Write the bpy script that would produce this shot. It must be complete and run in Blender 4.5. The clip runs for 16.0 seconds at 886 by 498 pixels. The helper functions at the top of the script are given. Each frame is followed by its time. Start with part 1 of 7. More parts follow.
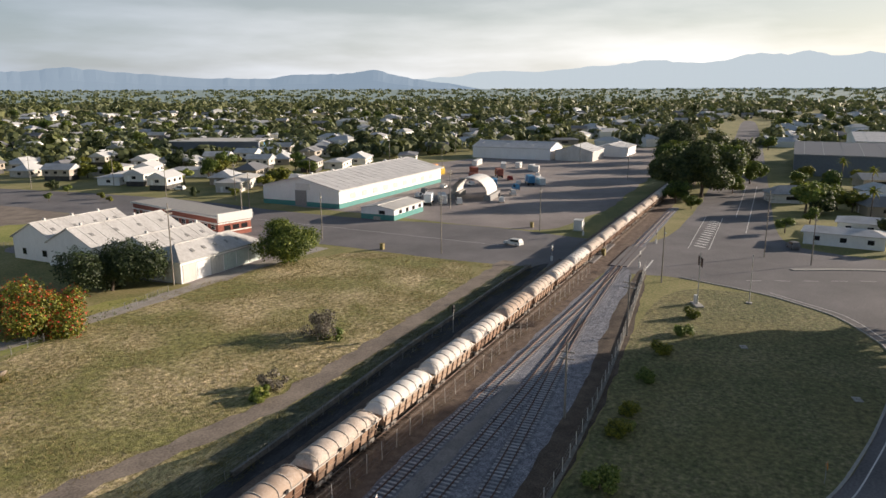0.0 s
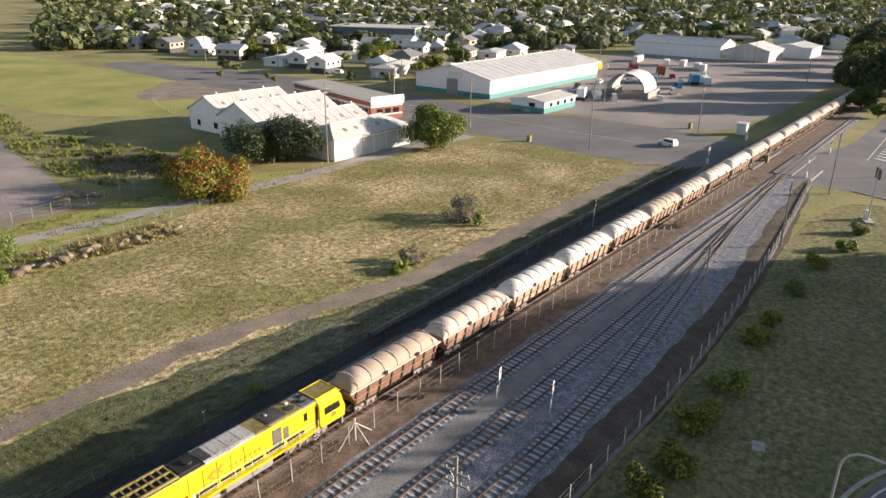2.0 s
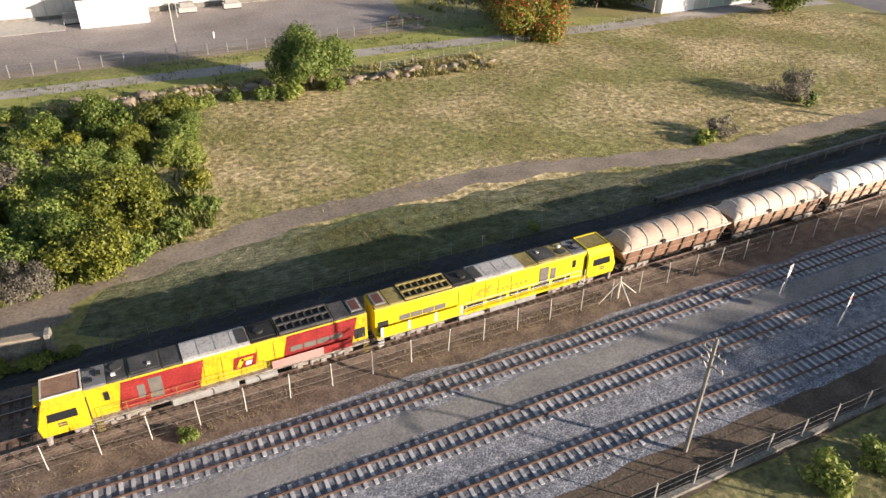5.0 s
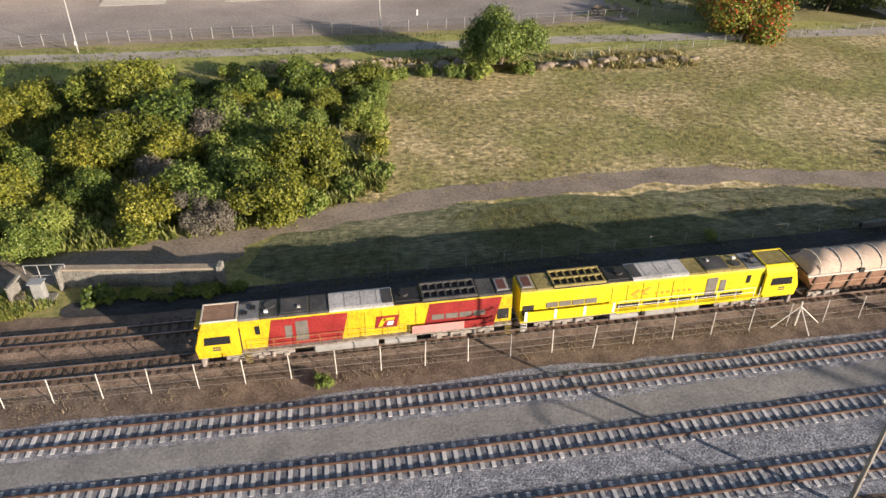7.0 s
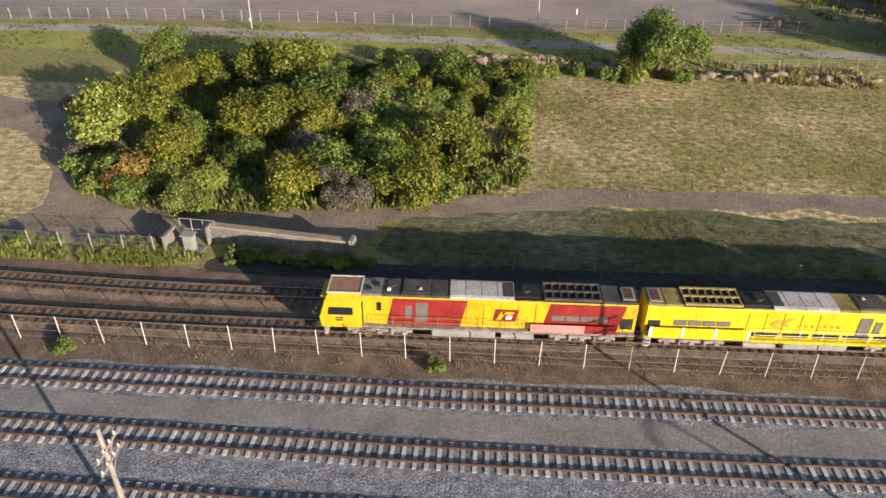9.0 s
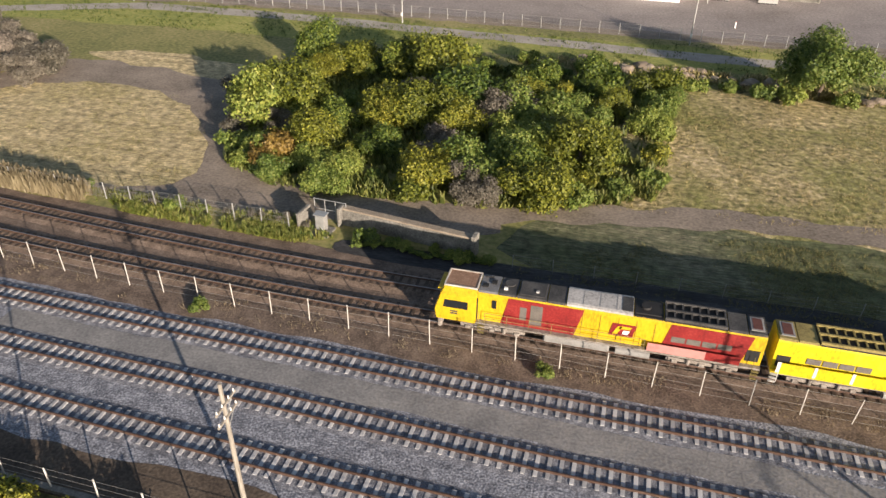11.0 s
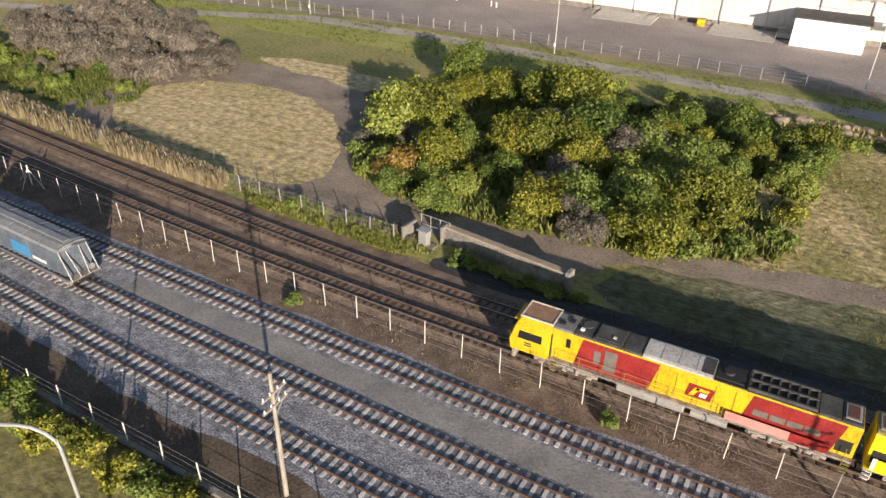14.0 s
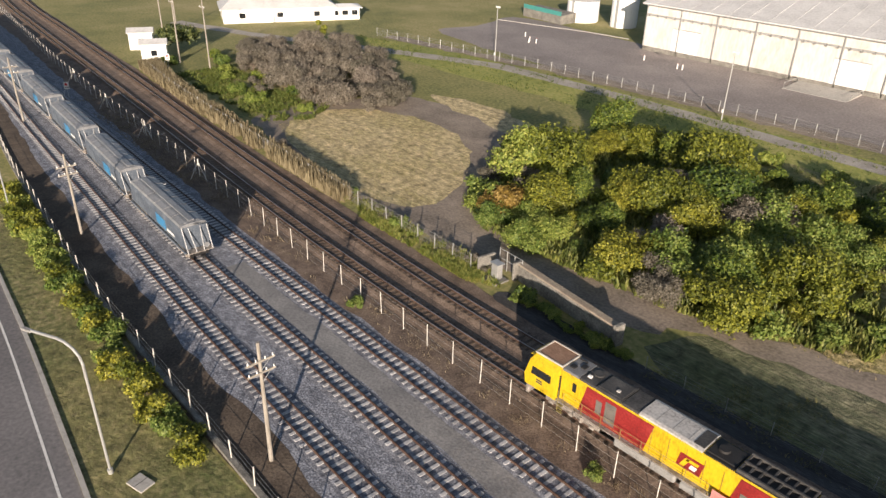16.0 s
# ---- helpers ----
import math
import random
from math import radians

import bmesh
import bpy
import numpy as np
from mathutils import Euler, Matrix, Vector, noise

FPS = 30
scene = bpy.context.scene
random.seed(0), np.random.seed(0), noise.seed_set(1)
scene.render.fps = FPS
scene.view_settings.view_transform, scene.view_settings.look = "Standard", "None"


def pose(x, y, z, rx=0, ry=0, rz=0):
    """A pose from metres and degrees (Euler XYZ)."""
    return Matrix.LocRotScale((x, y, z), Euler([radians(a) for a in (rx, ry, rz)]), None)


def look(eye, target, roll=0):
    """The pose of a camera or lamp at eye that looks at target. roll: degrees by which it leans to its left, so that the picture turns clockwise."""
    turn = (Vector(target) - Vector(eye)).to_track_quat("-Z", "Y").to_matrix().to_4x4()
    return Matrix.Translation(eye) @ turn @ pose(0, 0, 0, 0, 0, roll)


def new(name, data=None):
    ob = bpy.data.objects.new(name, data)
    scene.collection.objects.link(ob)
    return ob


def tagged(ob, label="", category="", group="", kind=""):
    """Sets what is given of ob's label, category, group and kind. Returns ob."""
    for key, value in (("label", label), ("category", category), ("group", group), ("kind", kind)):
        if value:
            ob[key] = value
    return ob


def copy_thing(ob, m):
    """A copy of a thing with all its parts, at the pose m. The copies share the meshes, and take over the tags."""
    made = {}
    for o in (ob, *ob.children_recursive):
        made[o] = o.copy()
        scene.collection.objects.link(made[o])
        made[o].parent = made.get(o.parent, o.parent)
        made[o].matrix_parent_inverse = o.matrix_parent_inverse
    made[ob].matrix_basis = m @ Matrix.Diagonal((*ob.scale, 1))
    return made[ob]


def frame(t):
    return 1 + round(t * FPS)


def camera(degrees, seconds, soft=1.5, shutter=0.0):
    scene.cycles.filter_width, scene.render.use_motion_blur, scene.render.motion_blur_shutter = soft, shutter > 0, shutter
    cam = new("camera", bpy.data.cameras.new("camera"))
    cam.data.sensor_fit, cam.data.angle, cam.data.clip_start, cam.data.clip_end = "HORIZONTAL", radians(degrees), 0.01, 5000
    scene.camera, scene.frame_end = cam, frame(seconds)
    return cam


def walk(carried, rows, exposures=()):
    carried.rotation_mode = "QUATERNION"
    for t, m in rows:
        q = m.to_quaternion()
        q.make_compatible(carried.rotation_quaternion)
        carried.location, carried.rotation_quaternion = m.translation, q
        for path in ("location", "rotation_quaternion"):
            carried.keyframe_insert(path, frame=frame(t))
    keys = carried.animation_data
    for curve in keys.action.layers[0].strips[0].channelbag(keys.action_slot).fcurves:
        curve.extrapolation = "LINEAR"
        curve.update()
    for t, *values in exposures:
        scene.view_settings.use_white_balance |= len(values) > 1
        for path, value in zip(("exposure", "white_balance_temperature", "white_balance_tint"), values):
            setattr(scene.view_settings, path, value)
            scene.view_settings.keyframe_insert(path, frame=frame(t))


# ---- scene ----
cam = camera(63.4, 16.0)
PATH = [
    (0, (2.006, 0.344, 36.886), (3.763, 1.194, 36.45), -0.2),
    (0.5, (1.85, -0.123, 36.453), (3.555, 0.796, 35.953), 0.3),
    (1, (1.75, -0.433, 35.992), (3.396, 0.551, 35.424), 0.5),
    (1.5, (1.747, -0.564, 35.666), (3.327, 0.483, 35.028), 0.6),
    (2, (1.639, -0.583, 35.416), (3.118, 0.563, 34.708), 0.8),
    (2.5, (1.671, -0.656, 35.165), (3.007, 0.614, 34.389), 1.0),
    (3, (1.655, -0.767, 35.16), (2.836, 0.61, 34.318), 0.9),
    (3.5, (1.734, -0.858, 35.199), (2.784, 0.583, 34.293), 1.0),
    (4, (1.741, -0.862, 35.057), (2.703, 0.602, 34.092), 1.0),
    (4.5, (1.723, -0.823, 34.927), (2.593, 0.658, 33.903), 1.1),
    (5, (1.702, -0.809, 34.847), (2.471, 0.691, 33.77), 1.3),
    (5.2, (1.685, -0.789, 34.828), (2.405, 0.727, 33.74), 1.4),
    (7.3, (3.595, -0.711, 33.097), (3.841, 0.945, 32.002), 0.5),
    (7.5, (3.68, -0.698, 33.071), (3.888, 0.961, 31.973), 0.5),
    (8, (3.626, -0.717, 32.843), (3.746, 0.951, 31.746), 0.7),
    (8.5, (3.614, -0.624, 32.825), (3.645, 1.047, 31.726), 0.8),
    (9, (3.555, -0.635, 32.67), (3.5, 1.035, 31.57), 0.9),
    (9.5, (3.494, -0.661, 32.557), (3.352, 1.003, 31.457), 1.1),
    (10, (3.563, -0.68, 32.477), (3.332, 0.973, 31.374), 1.1),
    (12.5, (3.84, -0.793, 32.45), (3.257, 0.784, 31.368), 0.9),
    (13, (4.499, -0.546, 32.486), (3.861, 1.016, 31.412), 1.1),
    (13.5, (5.844, -0.148, 32.55), (5.137, 1.389, 31.484), 1.3),
    (14, (7.881, 0.653, 32.666), (7.086, 2.162, 31.62), 1.3),
    (14.5, (10.323, 1.536, 32.673), (9.445, 3.019, 31.658), 1.4),
    (15, (13.158, 2.639, 32.792), (12.195, 4.089, 31.806), 1.7),
    (15.5, (16.176, 3.874, 32.778), (15.073, 5.24, 31.82), 1.8),
    (16, (19.276, 5.29, 32.648), (17.983, 6.498, 31.715), 1.5),
]
EXPOSURES = [(0, 0.62), (1, 0.8), (2, 1.14), (3, 1.22), (5, 1.22), (9, 0.94), (12.5, 0.98), (16, 0.84)]
walk(cam, [(t, look(eye, target, roll)) for t, eye, target, roll in PATH], EXPOSURES)

# ---- light ----
SUN_EL, SUN_ROT = 12.5, 135.0
world = bpy.data.worlds.new("world")
scene.world = world
world.use_nodes = True
wn, wl = world.node_tree.nodes, world.node_tree.links
bg = wn["Background"]
sky = wn.new("ShaderNodeTexSky")
sky.sky_type, sky.sun_disc = "NISHITA", False
sky.sun_elevation, sky.sun_rotation = radians(SUN_EL), radians(SUN_ROT)
sky.air_density, sky.dust_density, sky.ozone_density = 1.0, 1.0, 2.0
wc = wn.new("ShaderNodeTexCoord")
wm = wn.new("ShaderNodeMapping")
wm.inputs["Scale"].default_value = (1.2, 1.2, 7.0)
wnoise = wn.new("ShaderNodeTexNoise")
wnoise.inputs["Scale"].default_value, wnoise.inputs["Detail"].default_value = 2.2, 7
wramp = wn.new("ShaderNodeValToRGB")
wramp.color_ramp.elements[0].position, wramp.color_ramp.elements[1].position = 0.36, 0.68
wmix = wn.new("ShaderNodeMix")
wmix.data_type = "RGBA"
wglow = wn.new("ShaderNodeVectorMath")
wglow.operation = "DOT_PRODUCT"
wglow.inputs[1].default_value = (math.sin(radians(SUN_ROT)), math.cos(radians(SUN_ROT)), 0.2)
wl.new(wc.outputs["Generated"], wglow.inputs[0])
wgr = wn.new("ShaderNodeMapRange")
wgr.inputs["From Min"].default_value, wgr.inputs["From Max"].default_value = -0.2, 1.0
wl.new(wglow.outputs["Value"], wgr.inputs["Value"])
whz = wn.new("ShaderNodeMix")
whz.data_type = "RGBA"
whz.inputs["A"].default_value, whz.inputs["B"].default_value = (7.6, 8.4, 9.8, 1), (17.0, 16.0, 14.5, 1)
wl.new(wgr.outputs[0], whz.inputs["Factor"])
wl.new(whz.outputs["Result"], wmix.inputs["B"])
wl.new(wc.outputs["Generated"], wm.inputs["Vector"])
wl.new(wm.outputs[0], wnoise.inputs["Vector"])
wl.new(wnoise.outputs[0], wramp.inputs[0])
# haze that thins out with height, and clouds in it
wsep = wn.new("ShaderNodeSeparateXYZ")
whaze = wn.new("ShaderNodeMapRange")
whaze.inputs["From Min"].default_value, whaze.inputs["From Max"].default_value = 0.0, 0.32
whaze.inputs["To Min"].default_value, whaze.inputs["To Max"].default_value = 1.0, 0.05
wcl = wn.new("ShaderNodeMapRange")
wcl.inputs["To Min"].default_value, wcl.inputs["To Max"].default_value = 0.55, 1.2
wfac = wn.new("ShaderNodeMath")
wfac.operation = "MULTIPLY"
wl.new(wc.outputs["Generated"], wsep.inputs[0])
wl.new(wsep.outputs["Z"], whaze.inputs["Value"])
wl.new(wramp.outputs[0], wcl.inputs["Value"])
wl.new(whaze.outputs[0], wfac.inputs[0])
wl.new(wcl.outputs[0], wfac.inputs[1])
wl.new(wfac.outputs[0], wmix.inputs["Factor"])
wl.new(sky.outputs[0], wmix.inputs["A"])
wl.new(wmix.outputs["Result"], bg.inputs[0])
bg.inputs[1].default_value = 0.055

sun = new("sun", bpy.data.lights.new("sun", "SUN"))
sun.data.energy, sun.data.angle, sun.data.color = 5.0, radians(0.5), (1.0, 0.84, 0.69)
a, e = radians(SUN_ROT), radians(SUN_EL)
sun.matrix_world = look((0, 0, 0), (-math.sin(a) * math.cos(e), -math.cos(a) * math.cos(e), -math.sin(e)))

# ---- materials ----
RNG = random.Random(7)
NPR = np.random.RandomState(5)


def material(name, cols, scale=1.0, rough=0.8, bump=0.2, metal=0.0, fine=12.0, vary=0.0, stretch=(1, 1, 1), island=0.0, two_sided=False, world_space=False, trans=0.0, weight=0.45):
    """Noise at two scales through the given colours, with fine relief. vary: change from object to object, island: from piece to piece."""
    m = bpy.data.materials.new(name)
    m.use_nodes = True
    n, l = m.node_tree.nodes, m.node_tree.links
    b = n["Principled BSDF"]
    if world_space:
        src = n.new("ShaderNodeNewGeometry").outputs["Position"]
    else:
        src = n.new("ShaderNodeTexCoord").outputs["Object"]
    mp = n.new("ShaderNodeMapping")
    mp.inputs["Scale"].default_value = stretch
    l.new(src, mp.inputs["Vector"])
    big, small = n.new("ShaderNodeTexNoise"), n.new("ShaderNodeTexNoise")
    big.inputs["Scale"].default_value, big.inputs["Detail"].default_value, big.inputs["Roughness"].default_value = scale, 6, 0.65
    small.inputs["Scale"].default_value, small.inputs["Detail"].default_value = scale * fine, 4
    l.new(mp.outputs[0], big.inputs["Vector"])
    l.new(mp.outputs[0], small.inputs["Vector"])
    mixf = n.new("ShaderNodeMath")
    mixf.operation = "MULTIPLY_ADD"
    mixf.inputs[1].default_value = weight
    half = n.new("ShaderNodeMath")
    half.operation = "MULTIPLY"
    half.inputs[1].default_value = 1 - weight
    l.new(big.outputs[0], half.inputs[0])
    l.new(small.outputs[0], mixf.inputs[0])
    l.new(half.outputs[0], mixf.inputs[2])
    fac = mixf.outputs[0]
    if vary or island:
        if vary:
            r = n.new("ShaderNodeObjectInfo").outputs["Random"]
        else:
            r = n.new("ShaderNodeNewGeometry").outputs["Random Per Island"]
        add = n.new("ShaderNodeMath")
        add.operation = "MULTIPLY_ADD"
        add.inputs[1].default_value = vary or island
        sub = n.new("ShaderNodeMath")
        sub.operation = "SUBTRACT"
        sub.inputs[1].default_value = (vary or island) / 2
        l.new(fac, sub.inputs[0])
        l.new(r, add.inputs[0])
        l.new(sub.outputs[0], add.inputs[2])
        fac = add.outputs[0]
    ramp = n.new("ShaderNodeValToRGB")
    el = ramp.color_ramp.elements
    while len(el) < len(cols):
        el.new(0.5)
    lo, hi = (0.36, 0.64) if not (vary or island) else (0.25, 0.75)
    for i, c in enumerate(cols):
        el[i].position = lo + (hi - lo) * i / max(1, len(cols) - 1)
        el[i].color = (*c, 1)
    l.new(fac, ramp.inputs[0])
    l.new(ramp.outputs[0], b.inputs["Base Color"])
    b.inputs["Roughness"].default_value, b.inputs["Metallic"].default_value = rough, metal
    if bump:
        bp = n.new("ShaderNodeBump")
        bp.inputs["Strength"].default_value, bp.inputs["Distance"].default_value = bump, 0.05
        l.new(small.outputs[0], bp.inputs["Height"])
        l.new(bp.outputs[0], b.inputs["Normal"])
    if trans:
        tr = n.new("ShaderNodeBsdfTranslucent")
        l.new(ramp.outputs[0], tr.inputs["Color"])
        mx = n.new("ShaderNodeMixShader")
        mx.inputs[0].default_value = trans
        l.new(b.outputs[0], mx.inputs[1])
        l.new(tr.outputs[0], mx.inputs[2])
        l.new(mx.outputs[0], n["Material Output"].inputs["Surface"])
    return m


def shade(c, k):
    return tuple(min(1, v * k) for v in c)


def plain(name, c, rough=0.6, metal=0.0, scale=1.5, wear=0.25, bump=0.05, vary=0.0):
    return material(name, [shade(c, 1 - wear), c, shade(c, 1 + wear * 0.35)], scale, rough, bump, metal, vary=vary)


G = dict(world_space=True)
M = {
    "ground": material("ground_grass", [(0.11, 0.13, 0.04), (0.25, 0.235, 0.08), (0.40, 0.33, 0.16)], 0.05, 0.95, 0.5, fine=40, **G),
    "field": material("dry_grass", [(0.13, 0.13, 0.045), (0.32, 0.265, 0.12), (0.50, 0.40, 0.21), (0.74, 0.60, 0.38)], 0.08, 0.95, 1.0, fine=20, weight=0.6, **G),
    "mown": material("mown_straw", [(0.25, 0.20, 0.10), (0.52, 0.42, 0.23), (0.70, 0.58, 0.35)], 0.35, 0.95, 1.0, fine=7, stretch=(0.4, 2.6, 1), weight=0.6, **G),
    "bank": material("bank_grass", [(0.05, 0.065, 0.035), (0.13, 0.135, 0.075), (0.27, 0.245, 0.16)], 0.25, 0.95, 1.0, fine=14, stretch=(0.22, 1.6, 1), weight=0.55, **G),
    "lawn": material("lawn_grass", [(0.095, 0.11, 0.035), (0.18, 0.175, 0.07), (0.32, 0.27, 0.14)], 0.08, 0.95, 0.8, fine=25, weight=0.55, **G),
    "green": material("sports_grass", [(0.15, 0.19, 0.04), (0.29, 0.30, 0.07), (0.44, 0.38, 0.14)], 0.04, 0.95, 0.5, fine=40, **G),
    "ballast": material("blue_grey_ballast", [(0.06, 0.064, 0.08), (0.195, 0.203, 0.235), (0.46, 0.47, 0.515)], 1.1, 0.9, 1.0, fine=7, weight=0.6, **G),
    # ballast toned down for the shade between rails and sleepers
    "crib": material("dark_crib_ballast", [(0.06, 0.062, 0.078), (0.16, 0.165, 0.19), (0.36, 0.365, 0.40)], 1.3, 0.9, 1.0, fine=9, **G),
    "gravel": material("dusty_gravel", [(0.15, 0.148, 0.152), (0.23, 0.224, 0.222), (0.32, 0.31, 0.30)], 0.3, 0.95, 0.5, fine=18, **G),
    "rust_bed": material("rust_stained_ballast", [(0.07, 0.05, 0.038), (0.155, 0.112, 0.085), (0.26, 0.195, 0.15)], 0.7, 0.95, 0.9, fine=10, **G),
    "foot_gravel": material("coal_dark_gravel", [(0.018, 0.018, 0.02), (0.042, 0.042, 0.045), (0.085, 0.085, 0.088)], 0.5, 0.95, 0.8, fine=14, stretch=(0.3, 1.5, 1), **G),
    "dirt": material("bare_dirt", [(0.14, 0.115, 0.09), (0.25, 0.205, 0.165), (0.36, 0.295, 0.235)], 0.2, 0.95, 0.5, fine=18, **G),
    "dark_dirt": material("dark_dirt", [(0.05, 0.036, 0.028), (0.10, 0.075, 0.055), (0.17, 0.13, 0.095)], 0.4, 0.95, 0.7, fine=14, **G),
    "path": material("gravel_path", [(0.27, 0.245, 0.215), (0.37, 0.335, 0.295), (0.47, 0.43, 0.38)], 0.3, 0.95, 0.3, fine=16, **G),
    "asphalt": material("worn_asphalt", [(0.11, 0.105, 0.108), (0.17, 0.16, 0.162), (0.24, 0.225, 0.225)], 0.06, 0.85, 0.2, fine=60, **G),
    "lot": material("pale_asphalt_yard", [(0.18, 0.155, 0.145), (0.28, 0.245, 0.232), (0.40, 0.35, 0.325)], 0.05, 0.9, 0.3, fine=50, **G),
    "line": plain("road_paint", (0.72, 0.71, 0.68), 0.7, wear=0.35, scale=3),
    "kerb": plain("kerb_concrete", (0.42, 0.40, 0.37), 0.85, wear=0.35, scale=2),
    # weathered, and darkened all over to carry the train's shade on the drain wall
    "concrete": material("weathered_concrete", [(0.09, 0.085, 0.075), (0.19, 0.18, 0.16), (0.30, 0.285, 0.255)], 0.8, 0.9, 0.3, fine=10),
    "sleeper": material("concrete_sleeper", [(0.28, 0.28, 0.29), (0.47, 0.465, 0.47), (0.62, 0.61, 0.61)], 1.5, 0.85, 0.2, vary=0.35),
    "steel_sleeper": material("dark_sleeper", [(0.04, 0.028, 0.02), (0.085, 0.06, 0.042), (0.16, 0.11, 0.075)], 1.5, 0.85, 0.2, vary=0.35),
    "rail": material("rusty_rail", [(0.06, 0.036, 0.028), (0.11, 0.065, 0.048), (0.165, 0.11, 0.085)], 0.6, 0.55, 0.1, 0.4),
    "rail_top": material("polished_rail_head", [(0.30, 0.25, 0.22), (0.42, 0.38, 0.35), (0.5, 0.47, 0.45)], 0.6, 0.35, 0.0, 0.8),
    "yellow": material("faded_yellow_paint", [(0.36, 0.235, 0.015), (0.58, 0.395, 0.012), (0.68, 0.47, 0.02)], 0.6, 0.45, 0.03, stretch=(1, 1, 0.4)),
    "lemon": material("lemon_yellow_paint", [(0.44, 0.34, 0.015), (0.66, 0.525, 0.012), (0.74, 0.60, 0.03)], 0.6, 0.42, 0.03, stretch=(1, 1, 0.4)),
    "red": material("dusty_red_paint", [(0.14, 0.015, 0.014), (0.25, 0.02, 0.02), (0.33, 0.045, 0.038)], 0.6, 0.5, 0.03),
    "pink": plain("faded_pink_paint", (0.56, 0.24, 0.22), 0.6),
    "grey": material("grey_roof_paint", [(0.09, 0.09, 0.095), (0.16, 0.16, 0.165), (0.23, 0.23, 0.235)], 0.7, 0.6, 0.05),
    "dkgrey": material("sooty_roof", [(0.025, 0.024, 0.024), (0.055, 0.053, 0.052), (0.10, 0.095, 0.09)], 0.8, 0.7, 0.08),
    "silver": material("sooty_silver_panel", [(0.22, 0.21, 0.20), (0.46, 0.44, 0.42), (0.60, 0.58, 0.55)], 0.5, 0.5, 0.03),
    "olive": material("sooty_yellow_roof", [(0.13, 0.10, 0.03), (0.25, 0.20, 0.07), (0.34, 0.28, 0.10)], 0.8, 0.65, 0.05),
    "tan": material("rusty_tan_roof", [(0.18, 0.10, 0.06), (0.29, 0.17, 0.11), (0.36, 0.24, 0.16)], 0.8, 0.7, 0.05),
    "hatch": plain("rusty_hatch", (0.12, 0.045, 0.035), 0.8, wear=0.4),
    "door": plain("grimy_grey_door", (0.15, 0.135, 0.12), 0.6, wear=0.4),
    # rusty brown, with the shade on the ribs darkened into the colour
    "wagon_rib": plain("dark_rusty_rib", (0.10, 0.065, 0.048), 0.8, wear=0.4),
    # black for grimy parts, and for slabs that stand in for shade
    "black": plain("black_grime", (0.018, 0.017, 0.017), 0.7, wear=0.5),
    "glass": plain("dark_window_glass", (0.02, 0.022, 0.025), 0.12, wear=0.2, bump=0.0),
    "bogie": material("dusty_bogie_steel", [(0.10, 0.085, 0.07), (0.25, 0.22, 0.195), (0.42, 0.385, 0.345)], 2.5, 0.8, 0.2),
    "tank": plain("grey_fuel_tank", (0.28, 0.275, 0.265), 0.6, wear=0.4),
    "white": plain("white_paint", (0.74, 0.73, 0.70), 0.6, wear=0.15),
    "orange": plain("orange_paint", (0.75, 0.30, 0.03), 0.5),
    "wagon": material("rusty_wagon_side", [(0.18, 0.095, 0.06), (0.36, 0.235, 0.16), (0.50, 0.38, 0.285)], 0.8, 0.8, 0.15, vary=0.5),
    "tarp": material("dusty_white_cover", [(0.42, 0.32, 0.25), (0.60, 0.52, 0.45), (0.72, 0.69, 0.65)], 0.5, 0.8, 0.1, vary=0.55),
    "rib": plain("pale_hoop", (0.55, 0.50, 0.44), 0.7, wear=0.4),
    "hopper": material("grey_blue_hopper", [(0.05, 0.065, 0.09), (0.10, 0.12, 0.15), (0.17, 0.19, 0.22)], 0.6, 0.6, 0.05),
    "hoptop": material("galvanised_hopper_roof", [(0.18, 0.185, 0.195), (0.27, 0.275, 0.285), (0.36, 0.365, 0.375)], 0.6, 0.5, 0.03, 0.3),
    "blue": plain("blue_panel", (0.05, 0.22, 0.42), 0.5),
    "timber": material("grey_timber_pole", [(0.17, 0.15, 0.125), (0.29, 0.262, 0.225), (0.40, 0.365, 0.32)], 1.2, 0.9, 0.3, stretch=(1, 1, 0.1)),
    "galv": plain("galvanised_steel", (0.46, 0.46, 0.45), 0.5, 0.5, wear=0.25),
    "post": plain("white_fence_post", (0.62, 0.59, 0.54), 0.7, wear=0.3),
    "wire": plain("fence_wire", (0.30, 0.29, 0.27), 0.6, 0.5),
    "trunk": material("bark", [(0.06, 0.045, 0.032), (0.13, 0.10, 0.075), (0.2, 0.16, 0.12)], 2, 0.9, 0.4, stretch=(1, 1, 0.25)),
    "rock": material("sandy_rock", [(0.12, 0.095, 0.07), (0.25, 0.20, 0.15), (0.40, 0.34, 0.26)], 0.9, 0.9, 0.5, vary=0.3),
    "wallw": material("white_corrugated_wall", [(0.76, 0.76, 0.755), (0.84, 0.84, 0.835), (0.88, 0.88, 0.875)], 0.35, 0.7, 0.05, stretch=(1, 1, 0.3)),
    "wallc": material("cream_metal_wall", [(0.46, 0.44, 0.41), (0.58, 0.56, 0.525), (0.66, 0.64, 0.605)], 0.2, 0.7, 0.05, stretch=(1, 1, 0.3)),
    "roofw": material("pale_grey_metal_roof", [(0.46, 0.455, 0.45), (0.60, 0.59, 0.58), (0.70, 0.69, 0.68)], 0.25, 0.5, 0.05),
    "rooft": material("stained_pale_metal_roof", [(0.42, 0.40, 0.38), (0.56, 0.545, 0.525), (0.66, 0.65, 0.635)], 0.3, 0.6, 0.05, stretch=(1, 0.3, 1)),
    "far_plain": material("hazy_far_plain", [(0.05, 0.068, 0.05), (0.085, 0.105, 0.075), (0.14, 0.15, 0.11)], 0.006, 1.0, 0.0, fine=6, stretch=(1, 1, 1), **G),
